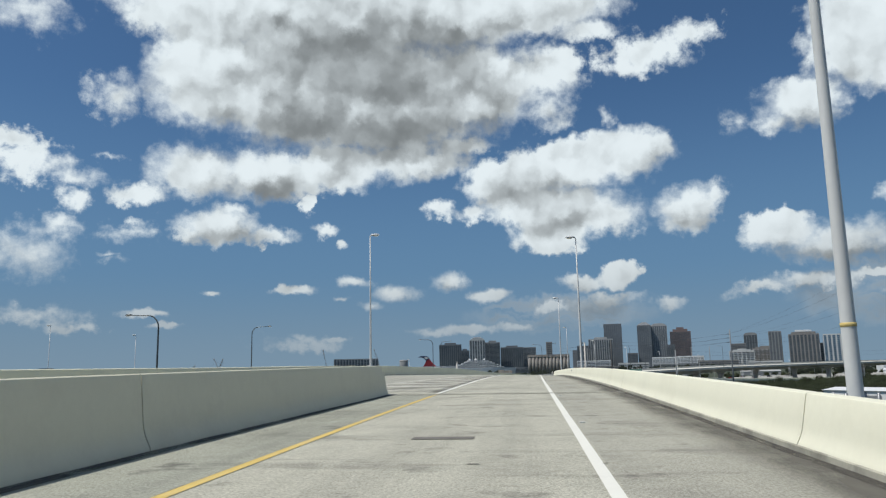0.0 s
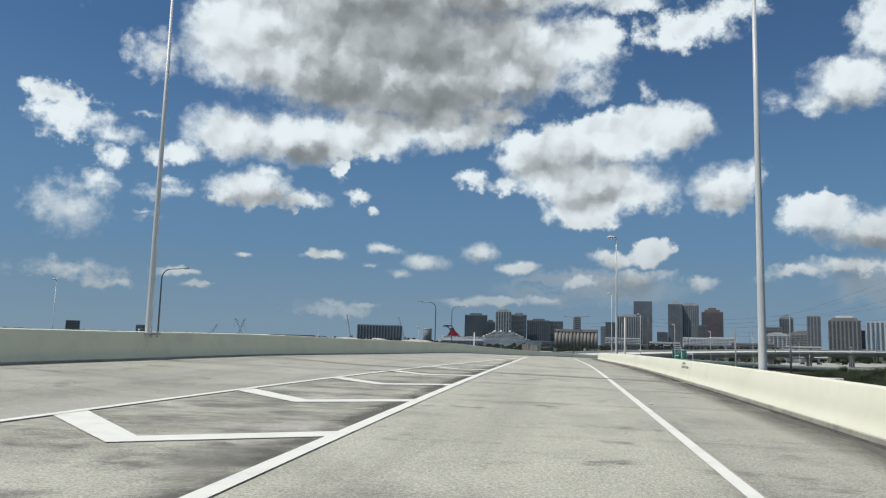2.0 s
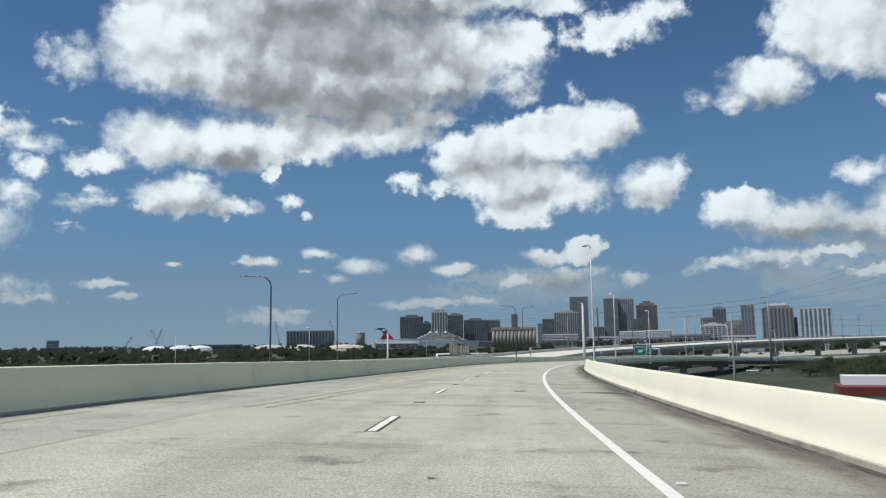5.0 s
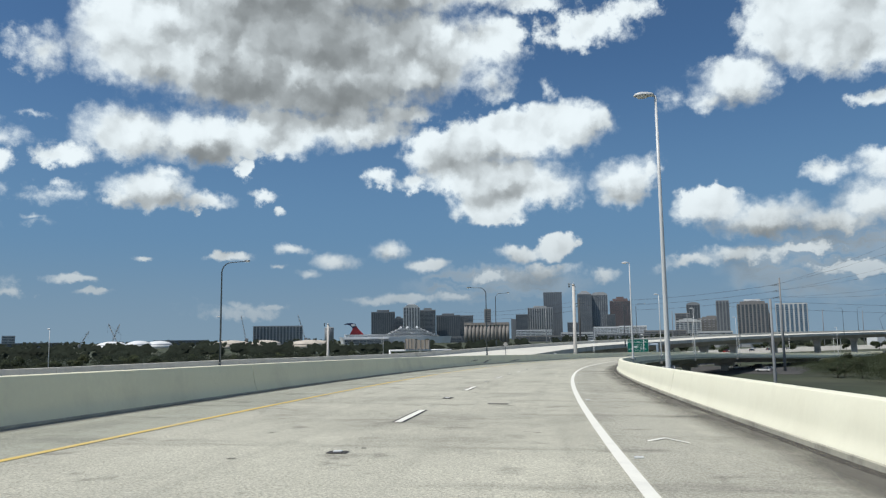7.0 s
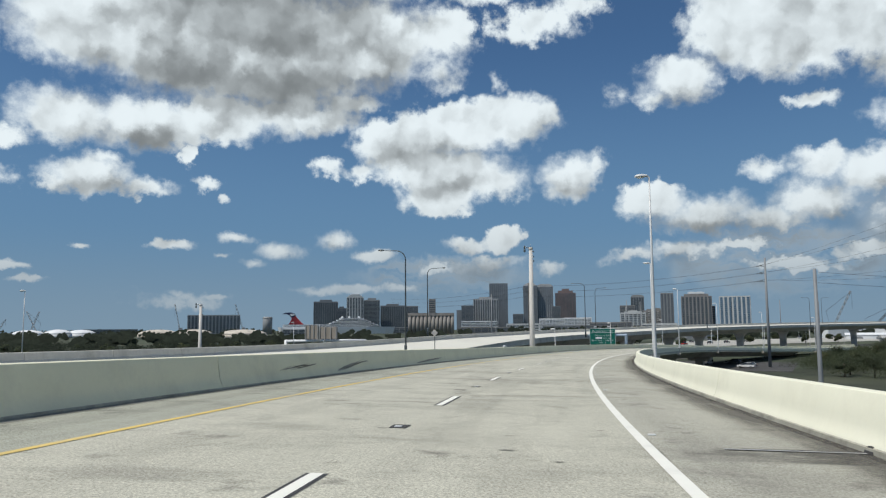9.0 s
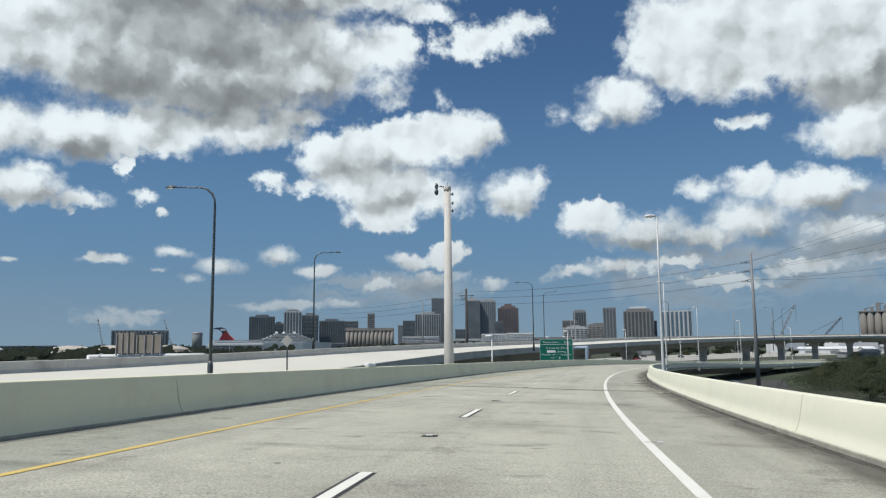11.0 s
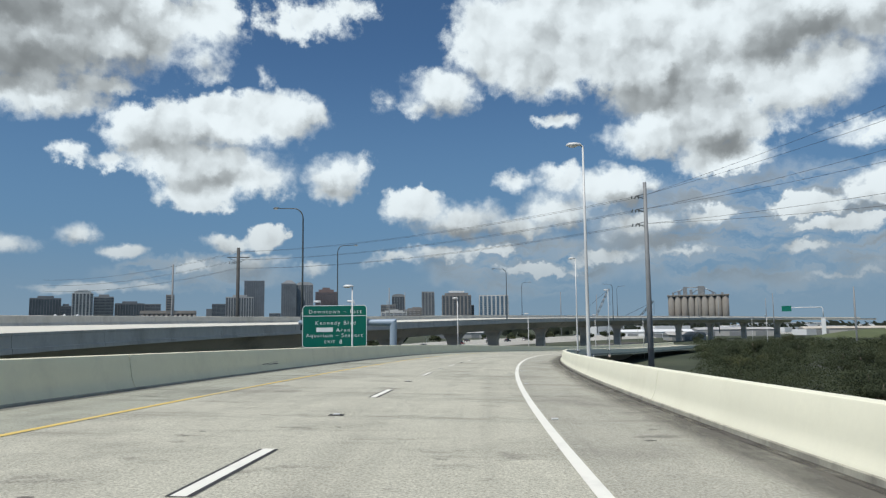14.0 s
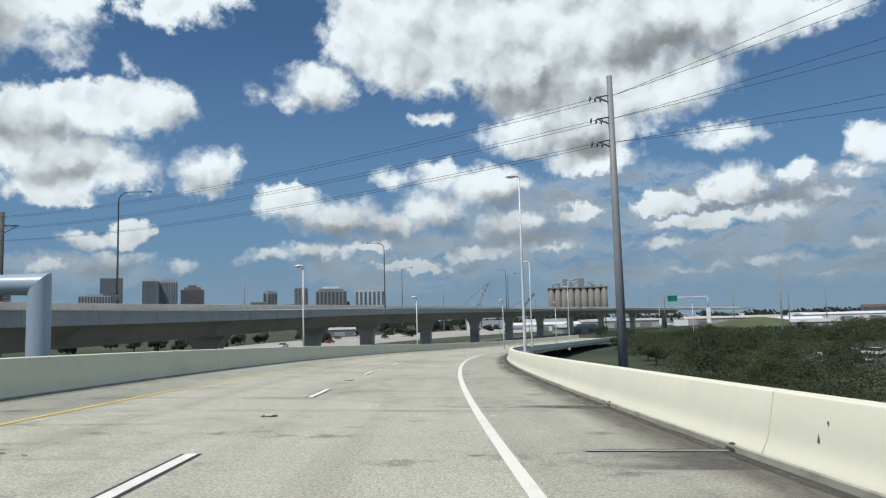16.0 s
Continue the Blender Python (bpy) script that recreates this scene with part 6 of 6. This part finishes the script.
for k in range(6):
    deck_from, deck_to = -108 if k < 2 else -30 + 7 * k, 88 - 7 * k
    dk = part("deck", box(bmesh.new(), deck_from, deck_to, -12 + 0.5 * k, 12 - 0.5 * k, 15 + 3 * k, 17.4 + 3 * k, 0.2), WHITE_WALL, ship)
    part("window_strip", box(bmesh.new(), deck_from + 3, deck_to - 3, -12.3 + 0.5 * k, 12.3 - 0.5 * k, 15.8 + 3 * k, 16.8 + 3 * k), GLASS_DARK, dk, "dark strip of cabin windows")
def slab_of(outline, y0, y1):
    """An outline in x and z drawn out from y0 to y1."""
    bm = bmesh.new()
    f, g = [bm.verts.new((x, y0, z)) for x, z in outline], [bm.verts.new((x, y1, z)) for x, z in outline]
    bm.faces.new(f), bm.faces.new(g[::-1])
    for k in range(len(outline)):
        j = (k + 1) % len(outline)
        bm.faces.new((f[j], f[k], g[k], g[j]))
    bmesh.ops.recalc_face_normals(bm, faces=bm.faces)
    return bm


fn = part("funnel", slab_of([(-98, 19), (-66, 19), (-72, 25), (-79, 32), (-83, 38), (-92, 38), (-91, 31)], -6, 6), RED_PAINT, ship, "red funnel that narrows upwards")
part("funnel_wing", slab_of([(-90, 33), (-83, 38), (-85, 42), (-92, 44.5), (-103, 44), (-109, 41), (-101, 41.5), (-95, 39)], -13, 13), NAVY_PAINT, fn, "dark blue swept wing")
part("funnel_stripe", slab_of([(-91, 37), (-84, 39.5), (-87, 41.5), (-93, 42), (-95, 40)], -13.4, 13.4), WHITE_WALL, fn, "white band on the wing")
for x, z in ((44, 34), (24, 34), (10, 34)):
    bm = bmesh.new()
    bmesh.ops.create_icosphere(bm, subdivisions=2, radius=2.6)
    dm = part("radar_dome", bm, WHITE_WALL, ship)
    dm.location = (x, 0, z)


def crane(x, y, h, reach, turn, mat, label, r=0.7):
    c = thing("harbour_crane", pose(x, y, GROUND_Z, 0, 0, turn), label, "crane", "harbour cranes")
    part("cab", box(bmesh.new(), -h * 0.06, h * 0.05, -2.5, 2.5, 0, h * 0.22, 0.3), mat, c)
    bm = bmesh.new()
    n = 8
    for k in range(n):
        a, b = Vector((reach * k / n, 0, h * (0.12 + 0.88 * k / n))), Vector((reach * (k + 1) / n, 0, h * (0.12 + 0.88 * (k + 1) / n)))
        off = Vector((-h, 0, reach)).normalized() * (1.1 + 0.01 * h)
        tube(bm, [a, b], [r * 0.5, r * 0.5], 5)
        tube(bm, [a + off, b + off], [r * 0.5, r * 0.5], 5)
        tube(bm, [a, b + off], [r * 0.3, r * 0.3], 4)
    part("boom", bm, mat, c, "lattice boom")
    bm = bmesh.new()
    tube(bm, [(-h * 0.05, 0, h * 0.2), (-h * 0.12, 0, h * 0.55), (reach, 0, h)], [0.15, 0.15, 0.15], 4)
    tube(bm, [(reach, 0, h), (reach, 0, h * 0.6)], [0.1, 0.1], 4)
    part("cable", bm, WIRE, c)
    return c


for x, y, h, reach, turn, mat, label in ((-500, 1604, 46, 22, 170, TOWER_GREY, "slender grey harbour crane with raised boom"), (-520, 1620, 46, -16, 175, TOWER_GREY, "slender grey harbour crane leaning away"), (-352, 2066, 74, -14, 0, TOWER_GREY, "tall grey crane with a steep boom"), (-208, 2089, 74, -20, 0, TOWER_GREY, "tall grey crane with a steep boom"), (612, 1033, 52, 22, facing(612, 1033), TOWER_GREY, "grey lattice crane with raised boom"), (580, 928, 33, 26, facing(580, 928), DARK_POLE, "dark mobile harbour crane with a low boom"), (-610, 1700, 34, -18, 175, TOWER_GREY, "grey harbour crane with lowered boom")):
    crane(x, y, h, reach, turn, mat, label)


# ---------------------------------------------------------------- low roofs, sheds and parked things
def shed(x, y, w, d, h, turn, wall, roof, label, roof_h=1.6):
    s = thing("shed", pose(x, y, GROUND_Z, 0, 0, turn), label, "shed", "sheds")
    part("wall", box(bmesh.new(), -w / 2, w / 2, -d / 2, d / 2, 0, h), wall, s)
    bm = bmesh.new()
    v = [bm.verts.new(p) for p in ((-w / 2 - 0.5, -d / 2 - 0.5, h), (w / 2 + 0.5, -d / 2 - 0.5, h), (w / 2 + 0.5, d / 2 + 0.5, h), (-w / 2 - 0.5, d / 2 + 0.5, h), (-w / 2 - 0.5, 0, h + roof_h), (w / 2 + 0.5, 0, h + roof_h))]
    for q in ((0, 1, 5, 4), (2, 3, 4, 5), (1, 2, 5), (3, 0, 4), (3, 2, 1, 0)):
        bm.faces.new([v[i] for i in q])
    part("roof", bm, roof, s)
    for k in range(3):
        part("door", box(bmesh.new(), -w / 2 + w * (k + 0.25) / 3, -w / 2 + w * (k + 0.7) / 3, -d / 2 - 0.06, -d / 2 + 0.1, 0, h * 0.7), GREY_POLE, s)
    return s


mb = thing("low_building", pose(103, 262, GROUND_Z, 0, 0, -24), "low maroon-roofed building with a white rooftop unit", "building")
part("wall", box(bmesh.new(), -9, 9, -6, 6, 0, 1.6), WHITE_WALL, mb)
part("roof", box(bmesh.new(), -9.6, 9.6, -6.6, 6.6, 1.6, 3.4, 0.1), MAROON, mb, "maroon metal roof")
part("rooftop_unit", box(bmesh.new(), -8.6, 0.2, -2, 3.4, 3.4, 5.3, 0.08), WHITE_WALL, mb, "white rooftop unit")
shed(124, 222, 34, 12, 4.4, -66, WHITE_WALL, WHITE_WALL, "long low white shed beside the maroon roof", 0.8)
random.seed(5)
for k, (x, y, w, d, h) in enumerate(((430, 720, 60, 22, 6), (520, 735, 70, 26, 7), (610, 700, 90, 30, 7), (700, 660, 80, 30, 8), (330, 830, 50, 20, 6), (250, 860, 40, 18, 6), (760, 600, 90, 30, 7), (820, 540, 90, 28, 8), (900, 640, 110, 34, 9), (560, 620, 40, 16, 5), (380, 640, 26, 14, 4.5), (1000, 500, 140, 40, 9), (1100, 700, 120, 40, 10), (470, 560, 24, 12, 4))):
    shed(x, y, w * 0.8, d, h * 0.7, facing(x, y) + random.uniform(-12, 12), (WHITE_WALL, SHED_GREY, SHED_GREY)[k % 3], (WHITE_WALL, SHED_GREY, VIADUCT)[k % 3], ("white metal shed with a shallow roof", "dull grey shed with a shallow roof", "long grey metal warehouse")[k % 3])


def car(paint, label, length=4.6, height=1.45, truck=False):
    c = thing("car", Matrix(), label, "car", "traffic")
    bm = bmesh.new()
    prof = [(-length / 2, 0.35), (-length / 2, 0.85), (-length * 0.3, 0.95), (length * 0.44, 0.85), (length / 2, 0.7), (length / 2, 0.35)]
    a, b = [bm.verts.new((-0.88, y, z)) for y, z in prof], [bm.verts.new((0.88, y, z)) for y, z in prof]
    bm.faces.new(a), bm.faces.new(b[::-1])
    for k in range(len(prof)):
        j = (k + 1) % len(prof)
        bm.faces.new((a[k], b[k], b[j], a[j]))
    bmesh.ops.recalc_face_normals(bm, faces=bm.faces)
    bmesh.ops.bevel(bm, geom=bm.edges[:], offset=0.06, segments=2, affect="EDGES")
    part("body", bm, paint, c)
    y0, y1 = (-length * 0.42, length * 0.2) if not truck else (-length * 0.08, length * 0.2)
    bm = bmesh.new()
    v = [bm.verts.new(p) for p in ((-0.82, y0, 0.9), (0.82, y0, 0.9), (0.82, y1, 0.88), (-0.82, y1, 0.88), (-0.66, y0 + 0.35, height), (0.66, y0 + 0.35, height), (0.66, y1 - 0.75, height), (-0.66, y1 - 0.75, height))]
    for q in ((4, 5, 6, 7), (0, 1, 5, 4), (1, 2, 6, 5), (2, 3, 7, 6), (3, 0, 4, 7)):
        bm.faces.new([v[i] for i in q])
    cabin = part("cabin_glass", bm, CAR_GLASS, c)
    part("roof", box(bmesh.new(), -0.64, 0.64, y0 + 0.37, y1 - 0.77, height, height + 0.04, 0.015), paint, cabin)
    for x in (-0.8, 0.8):
        for y in (-length * 0.3, length * 0.32):
            bm = bmesh.new()
            tube(bm, [(x - 0.11, y, 0.33), (x + 0.11, y, 0.33)], [0.33, 0.33], 14)
            wh = part("wheel", bm, RUBBER, c)
            bm = bmesh.new()
            tube(bm, [(x - 0.12, y, 0.33), (x + 0.12, y, 0.33)], [0.19, 0.19], 10)
            part("rim", bm, STEEL, wh)
    for x in (-0.62, 0.62):
        part("headlight", box(bmesh.new(), x - 0.16, x + 0.16, length / 2 - 0.1, length / 2 + 0.01, 0.6, 0.72, 0.02), LENS, c)
        part("tail_light", box(bmesh.new(), x - 0.16, x + 0.16, -length / 2 - 0.01, -length / 2 + 0.1, 0.66, 0.8, 0.02), RED_PAINT, c)
    return c


white_car, red_truck, grey_car = car(CAR_WHITE, "white saloon car on the lower road"), car(CAR_RED, "red pickup truck on the lower road", 5.6, 1.8, True), car(CAR_GREY, "dark grey car on the lower road")
red_truck.matrix_world = low.place(62, 2.5, 0.08)
grey_car.matrix_world = low.place(96, 2.5, 0.08)
white_car.matrix_world = low.place(20, 2.5, 0.08)
for base, s, u in ((grey_car, 118, 2.5), (white_car, 150, -2.5), (red_truck, -30, -2.5)):
    copy_thing(base, low.place(s, u, 0.08))
for base, s, u in ((grey_car, 10, 5), (white_car, 40, 5), (grey_car, 95, -5), (white_car, 170, 5), (grey_car, 230, -2), (white_car, 300, 4)):
    copy_thing(base, low2.place(s, u, 0.08))
# a grassy bank at the far end of the expressway
bm = bmesh.new()
bmesh.ops.create_grid(bm, x_segments=24, y_segments=12, size=1.0)
for v in bm.verts:
    r = max(0.0, 1 - v.co.x**2) * max(0.0, 1 - v.co.y**2)
    v.co = Vector((v.co.x * 75, v.co.y * 32, 5.5 * r - 0.2))
bank_ob = solid("grass_bank", bm, material("mown_grass", (0.088, 0.108, 0.045), 0.2, 0.05, 1.0, 0.95), "sunlit mown grass bank beside the road", "grass bank", kind="structure")
bank_ob.matrix_world = pose(560, 640, GROUND_Z, 0, 0, 15)

# dark paved yard in the ramp's shade, with a few parked cars
bm = bmesh.new()
box(bm, -20, 20, -26, 26, -0.3, 0.05)
yard = solid("paved_yard", bm, material("worn_asphalt", (0.055, 0.053, 0.05), 0.2, 0.1, 3.0, 0.9, bump=0.1, stain=(0.10, 0.095, 0.085), stain_scale=0.15, stain_amount=0.6), "dark worn asphalt yard beneath the ramp", "yard", kind="structure")
yard.matrix_world = pose(136, 412, GROUND_Z, 0, 0, -35)
for base, x, y, turn in ((white_car, 8, -12, 80), (grey_car, 8, -6, 85), (white_car, -4, 8, 10), (grey_car, 2, 14, 75)):
    cc = copy_thing(base, pose(136, 412, GROUND_Z + 0.06, 0, 0, -35) @ pose(x, y, 0, 0, 0, turn))
    tagged(cc, "parked car on the asphalt yard beneath the ramp", "", "parked cars")

tower(925, 715, 62, 14, 30, TOWER_RED, GLASS_DARK, "low red-brown brick building on the flat horizon", "bands", crown="none")
# car park at the edge of the thicket
bm = bmesh.new()
box(bm, -22, 22, -15, 15, -0.3, 0.05)
lot = solid("car_park", bm, yard.data.materials[0], "dark asphalt car park at the edge of the thicket", "car park", kind="structure")
lot.matrix_world = pose(226, 412, GROUND_Z, 0, 0, -25)
random.seed(9)
for i in range(2):
    for j in range(9):
        if random.random() < 0.8:
            cc = copy_thing(random.choice((white_car, grey_car, white_car)), pose(226, 412, GROUND_Z + 0.06, 0, 0, -25) @ pose(-18 + 4.4 * j, -7 + 13 * i, 0, 0, 0, 3))
            tagged(cc, "parked car in the car park beyond the thicket", "", "parked cars")


# ---------------------------------------------------------------- trees
def leaf_cloud(bm, lobes, count, size, rng):
    """Small bent leaf sprays scattered through overlapping lobes, denser near their skins."""
    for _ in range(count):
        cx, cy, cz, rx, ry, rz = lobes[rng.randrange(len(lobes))]
        while True:
            p = Vector((rng.uniform(-1, 1), rng.uniform(-1, 1), rng.uniform(-1, 1)))
            if 0.25 < p.length < 1:
                break
        p *= (0.72 + 0.28 * rng.random()) / max(p.length, 0.6)
        c = Vector((cx + p.x * rx, cy + p.y * ry, cz + p.z * rz))
        out = (Vector((p.x, p.y, p.z + 0.35)).normalized() + 0.55 * Vector((rng.uniform(-1, 1), rng.uniform(-1, 1), rng.uniform(-1, 1)))).normalized()
        a = out.cross(Vector((rng.uniform(-1, 1), rng.uniform(-1, 1), rng.uniform(-1, 1)))).normalized()
        b = out.cross(a)
        s = size * rng.uniform(0.6, 1.4)
        v = [bm.verts.new(c + s * q) for q in (-a - 0.5 * b, a * 0.2 - 0.7 * b, a + 0.15 * b, -0.1 * a + 0.7 * b)]
        bm.faces.new(v)


def tree(seed, height, spread, label, leaves=5200, size=0.088):
    rng = random.Random(seed)
    t = thing("tree", Matrix(), label, "tree", "trees")
    bm = bmesh.new()
    tube(bm, [(0, 0, -0.3), (0.1, 0.05, height * 0.25), (0.0, 0.15, height * 0.55), (0.1, 0.1, height * 0.8)], [0.20, 0.16, 0.11, 0.04], 8)
    lobes = [(0, 0, height * 0.72, spread * 0.55, spread * 0.55, height * 0.27)]
    for k in range(7):
        a = 2 * math.pi * k / 7 + rng.uniform(-0.3, 0.3)
        r, z = spread * rng.uniform(0.35, 0.62), height * rng.uniform(0.35, 0.78)
        tube(bm, [(0, 0, height * rng.uniform(0.2, 0.5)), (0.5 * r * math.cos(a), 0.5 * r * math.sin(a), z * 0.85), (r * math.cos(a), r * math.sin(a), z)], [0.09, 0.06, 0.02], 5)
        lobes.append((r * math.cos(a), r * math.sin(a), z, spread * rng.uniform(0.24, 0.42), spread * rng.uniform(0.24, 0.42), height * rng.uniform(0.12, 0.22)))
    part("trunk", bm, BARK, t)
    bm = bmesh.new()
    leaf_cloud(bm, lobes, leaves, size, rng)
    part("crown", bm, LEAF, t)
    return t


kinds = [tree(1, 4.6, 3.2, "dense dark green mangrove-like tree"), tree(2, 5.4, 3.4, "dark green bushy tree in a thicket"), tree(3, 3.9, 3.0, "low spreading dark green tree"), tree(4, 6.2, 3.1, "taller dark green tree standing above a thicket")]
rng = random.Random(21)


def clear_way(q):
    """True outside the open strip of yard along the ramp's inner side."""
    way = [Vector((92, 280)), Vector((112, 330)), Vector((119, 352)), Vector((125, 375)), Vector((136, 416)), Vector((147, 500))]
    for a, b in zip(way, way[1:]):
        t = max(0.0, min(1.0, (q.xy - a).dot(b - a) / (b - a).length_squared))
        if (q.xy - a.lerp(b, t)).length < (14 if b.y < 360 else 9):
            return False
    return True


def thicket_spot():
    """A place in the low wood to the right of the ramp."""
    while True:
        s, u = rng.uniform(262, 640), 22 + 116 * rng.random() ** 1.15
        q = ramp.at(min(s, 470), u)
        if s > 470:
            q = q + Vector((math.sin(radians(44)), math.cos(radians(44)), 0)) * (s - 470)
        if clear_way(q) and (q.x - 226) ** 2 + (q.y - 412) ** 2 > 24**2 and (q.x - 103) ** 2 + (q.y - 262) ** 2 > 22**2 and (q.x - 150) ** 2 + (q.y - 425) ** 2 > 13**2:
            return q


spots = []
while len(spots) < 210:
    q = thicket_spot()
    if all((q.x - p[0]) ** 2 + (q.y - p[1]) ** 2 > 12 for p in spots):
        spots.append((q.x, q.y))
for k, (x, y) in enumerate(spots):
    base = kinds[k % 4]
    m = pose(x, y, GROUND_Z, 0, 0, rng.uniform(0, 360)) @ Matrix.Scale(rng.uniform(0.72, 1.08), 4)
    if k < 4:
        base.matrix_world = m
    else:
        copy_thing(base, m)
# trees behind the expressway and by the lower roads
far_kinds = [tree(11, 4.8, 3.4, "dark bushy tree beyond the expressway", 2600, 0.19), tree(12, 5.6, 3.2, "dark rounded tree beyond the expressway", 2600, 0.19)]
far_kinds[0].matrix_world, far_kinds[1].matrix_world = pose(-40, 440, GROUND_Z), pose(-70, 450, GROUND_Z)
for k in range(80):
    if k % 2:
        x, y = rng.uniform(-150, 40), rng.uniform(420, 560)
    else:
        x, y = rng.uniform(-210, 0), rng.uniform(330, 470)
    copy_thing(far_kinds[k % 2], pose(x, y, GROUND_Z + rng.uniform(0.0, 1.6), 0, 0, rng.uniform(0, 360)))
for k in range(40):
    a = rng.uniform(0, 1)
    copy_thing(far_kinds[k % 2], pose(120 + 330 * a + rng.uniform(-25, 25), 600 + 120 * a + rng.uniform(-20, 60), GROUND_Z, 0, 0, rng.uniform(0, 360)))


def scrub(spots, per, size, spread, h0, h1, seed, mat, label):
    """An unbroken canopy of leaf sprays over many bushes."""
    r = np.random.RandomState(seed)
    n = len(spots) * per
    centre = np.repeat(np.array([(x, y) for x, y in spots]), per, axis=0)
    hgt = np.repeat(r.uniform(h0, h1, len(spots)), per)
    ang, rad = r.uniform(0, 2 * np.pi, n), np.sqrt(r.uniform(0, 1, n))
    x, y = centre[:, 0] + spread * rad * np.cos(ang), centre[:, 1] + spread * rad * np.sin(ang)
    z = GROUND_Z + hgt * np.sqrt(np.clip(1 - 0.8 * rad**2, 0, 1)) * r.uniform(0.5, 1.0, n) ** 0.5
    c = np.stack([x, y, z], 1)
    out = np.stack([1.1 * rad * np.cos(ang), 1.1 * rad * np.sin(ang), np.full(n, 0.9)], 1) + 0.42 * r.normal(size=(n, 3))
    out /= np.linalg.norm(out, axis=1)[:, None]
    a = np.cross(out, r.normal(size=(n, 3)))
    a /= np.linalg.norm(a, axis=1)[:, None]
    b = np.cross(out, a)
    s = (size * r.uniform(0.6, 1.4, n))[:, None]
    v = np.stack([c - s * a - 0.5 * s * b, c + 0.2 * s * a - 0.7 * s * b, c + s * a + 0.15 * s * b, c - 0.1 * s * a + 0.7 * s * b], 1).reshape(-1, 3)
    me = bpy.data.meshes.new("thicket")
    me.from_pydata(v.tolist(), [], np.arange(4 * n).reshape(-1, 4).tolist())
    me.materials.append(mat)
    return tagged(new("thicket", me), label, "thicket", kind="stuff")


scrub([(q.x, q.y) for q in (thicket_spot() for _ in range(1500))], 330, 0.10, 3.6, 2.0, 5.0, 31, LEAF, "unbroken dark green canopy of low bushes beside the ramp")
scrub([(rng.uniform(-230, 60), rng.uniform(330, 620)) for _ in range(460)], 260, 0.24, 5.0, 4.0, 7.2, 32, LEAF_FAR, "dark belt of bushes beyond the expressway")

wide = []
while len(wide) < 620:
    x, y = rng.uniform(225, 620), rng.uniform(300, 600)
    if y < 455 + 0.36 * (x - 230) and (x - 226) ** 2 + (y - 412) ** 2 > 30**2:
        wide.append((x, y))
scrub(wide, 90, 0.36, 5.0, 2.5, 5.5, 33, LEAF, "mixed green scrub spreading towards the flat horizon")


# distant belts of trees, too far to tell apart
def far_woods(spec, seed, label):
    r = random.Random(seed)
    bm = bmesh.new()
    for x0, y0, x1, y1, n, h in spec:
        for _ in range(n):
            f = r.random()
            x, y = x0 + (x1 - x0) * f + r.uniform(-25, 25), y0 + (y1 - y0) * f + r.uniform(-40, 40)
            hh = h * r.uniform(0.55, 1.15)
            for _ in range(9):
                c = Vector((x + r.uniform(-5, 5), y + r.uniform(-5, 5), GROUND_Z + hh * r.uniform(0.15, 0.95)))
                w = r.uniform(1.6, 3.6)
                ring = [bm.verts.new(c + Vector((w * math.cos(q) * r.uniform(0.7, 1.2), w * 0.5 * math.sin(q), w * 0.8 * math.sin(q) * r.uniform(0.6, 1.2)))) for q in (0.2, 1.2, 2.2, 3.3, 4.4, 5.4)]
                bm.faces.new(ring)
    return solid("far_woods", bm, LEAF_FAR, label, "woods", kind="stuff")


far_woods([(-500, 700, 120, 800, 170, 9), (-900, 1200, -100, 1150, 150, 10), (-1400, 2000, 300, 2000, 160, 12), (300, 1500, 1500, 1600, 160, 12)], 3, "dark green belts of distant trees")
far_woods([(400, 900, 1300, 700, 200, 10), (700, 560, 1600, 420, 200, 11), (900, 900, 2200, 700, 220, 13), (450, 480, 900, 300, 160, 9), (1500, 1400, 3200, 900, 200, 14), (-2600, 2600, -600, 3000, 160, 14)], 4, "dark belts of trees on the flat horizon")
# small roofs between the trees towards the horizon
r = random.Random(8)
bm = bmesh.new()
for _ in range(160):
    a, dist = radians(r.uniform(-75, -38)), r.uniform(600, 1900)
    x, y, w, d, h = 80 - dist * math.sin(a), 330 + dist * math.cos(a), r.uniform(10, 40), r.uniform(8, 20), r.uniform(4, 8)
    box(bm, x - w / 2, x + w / 2, y - d / 2, y + d / 2, GROUND_Z, GROUND_Z + h)
solid("distant_roofs", bm, WHITE_WALL, "scatter of small white roofs among far trees", "roofs", kind="stuff")
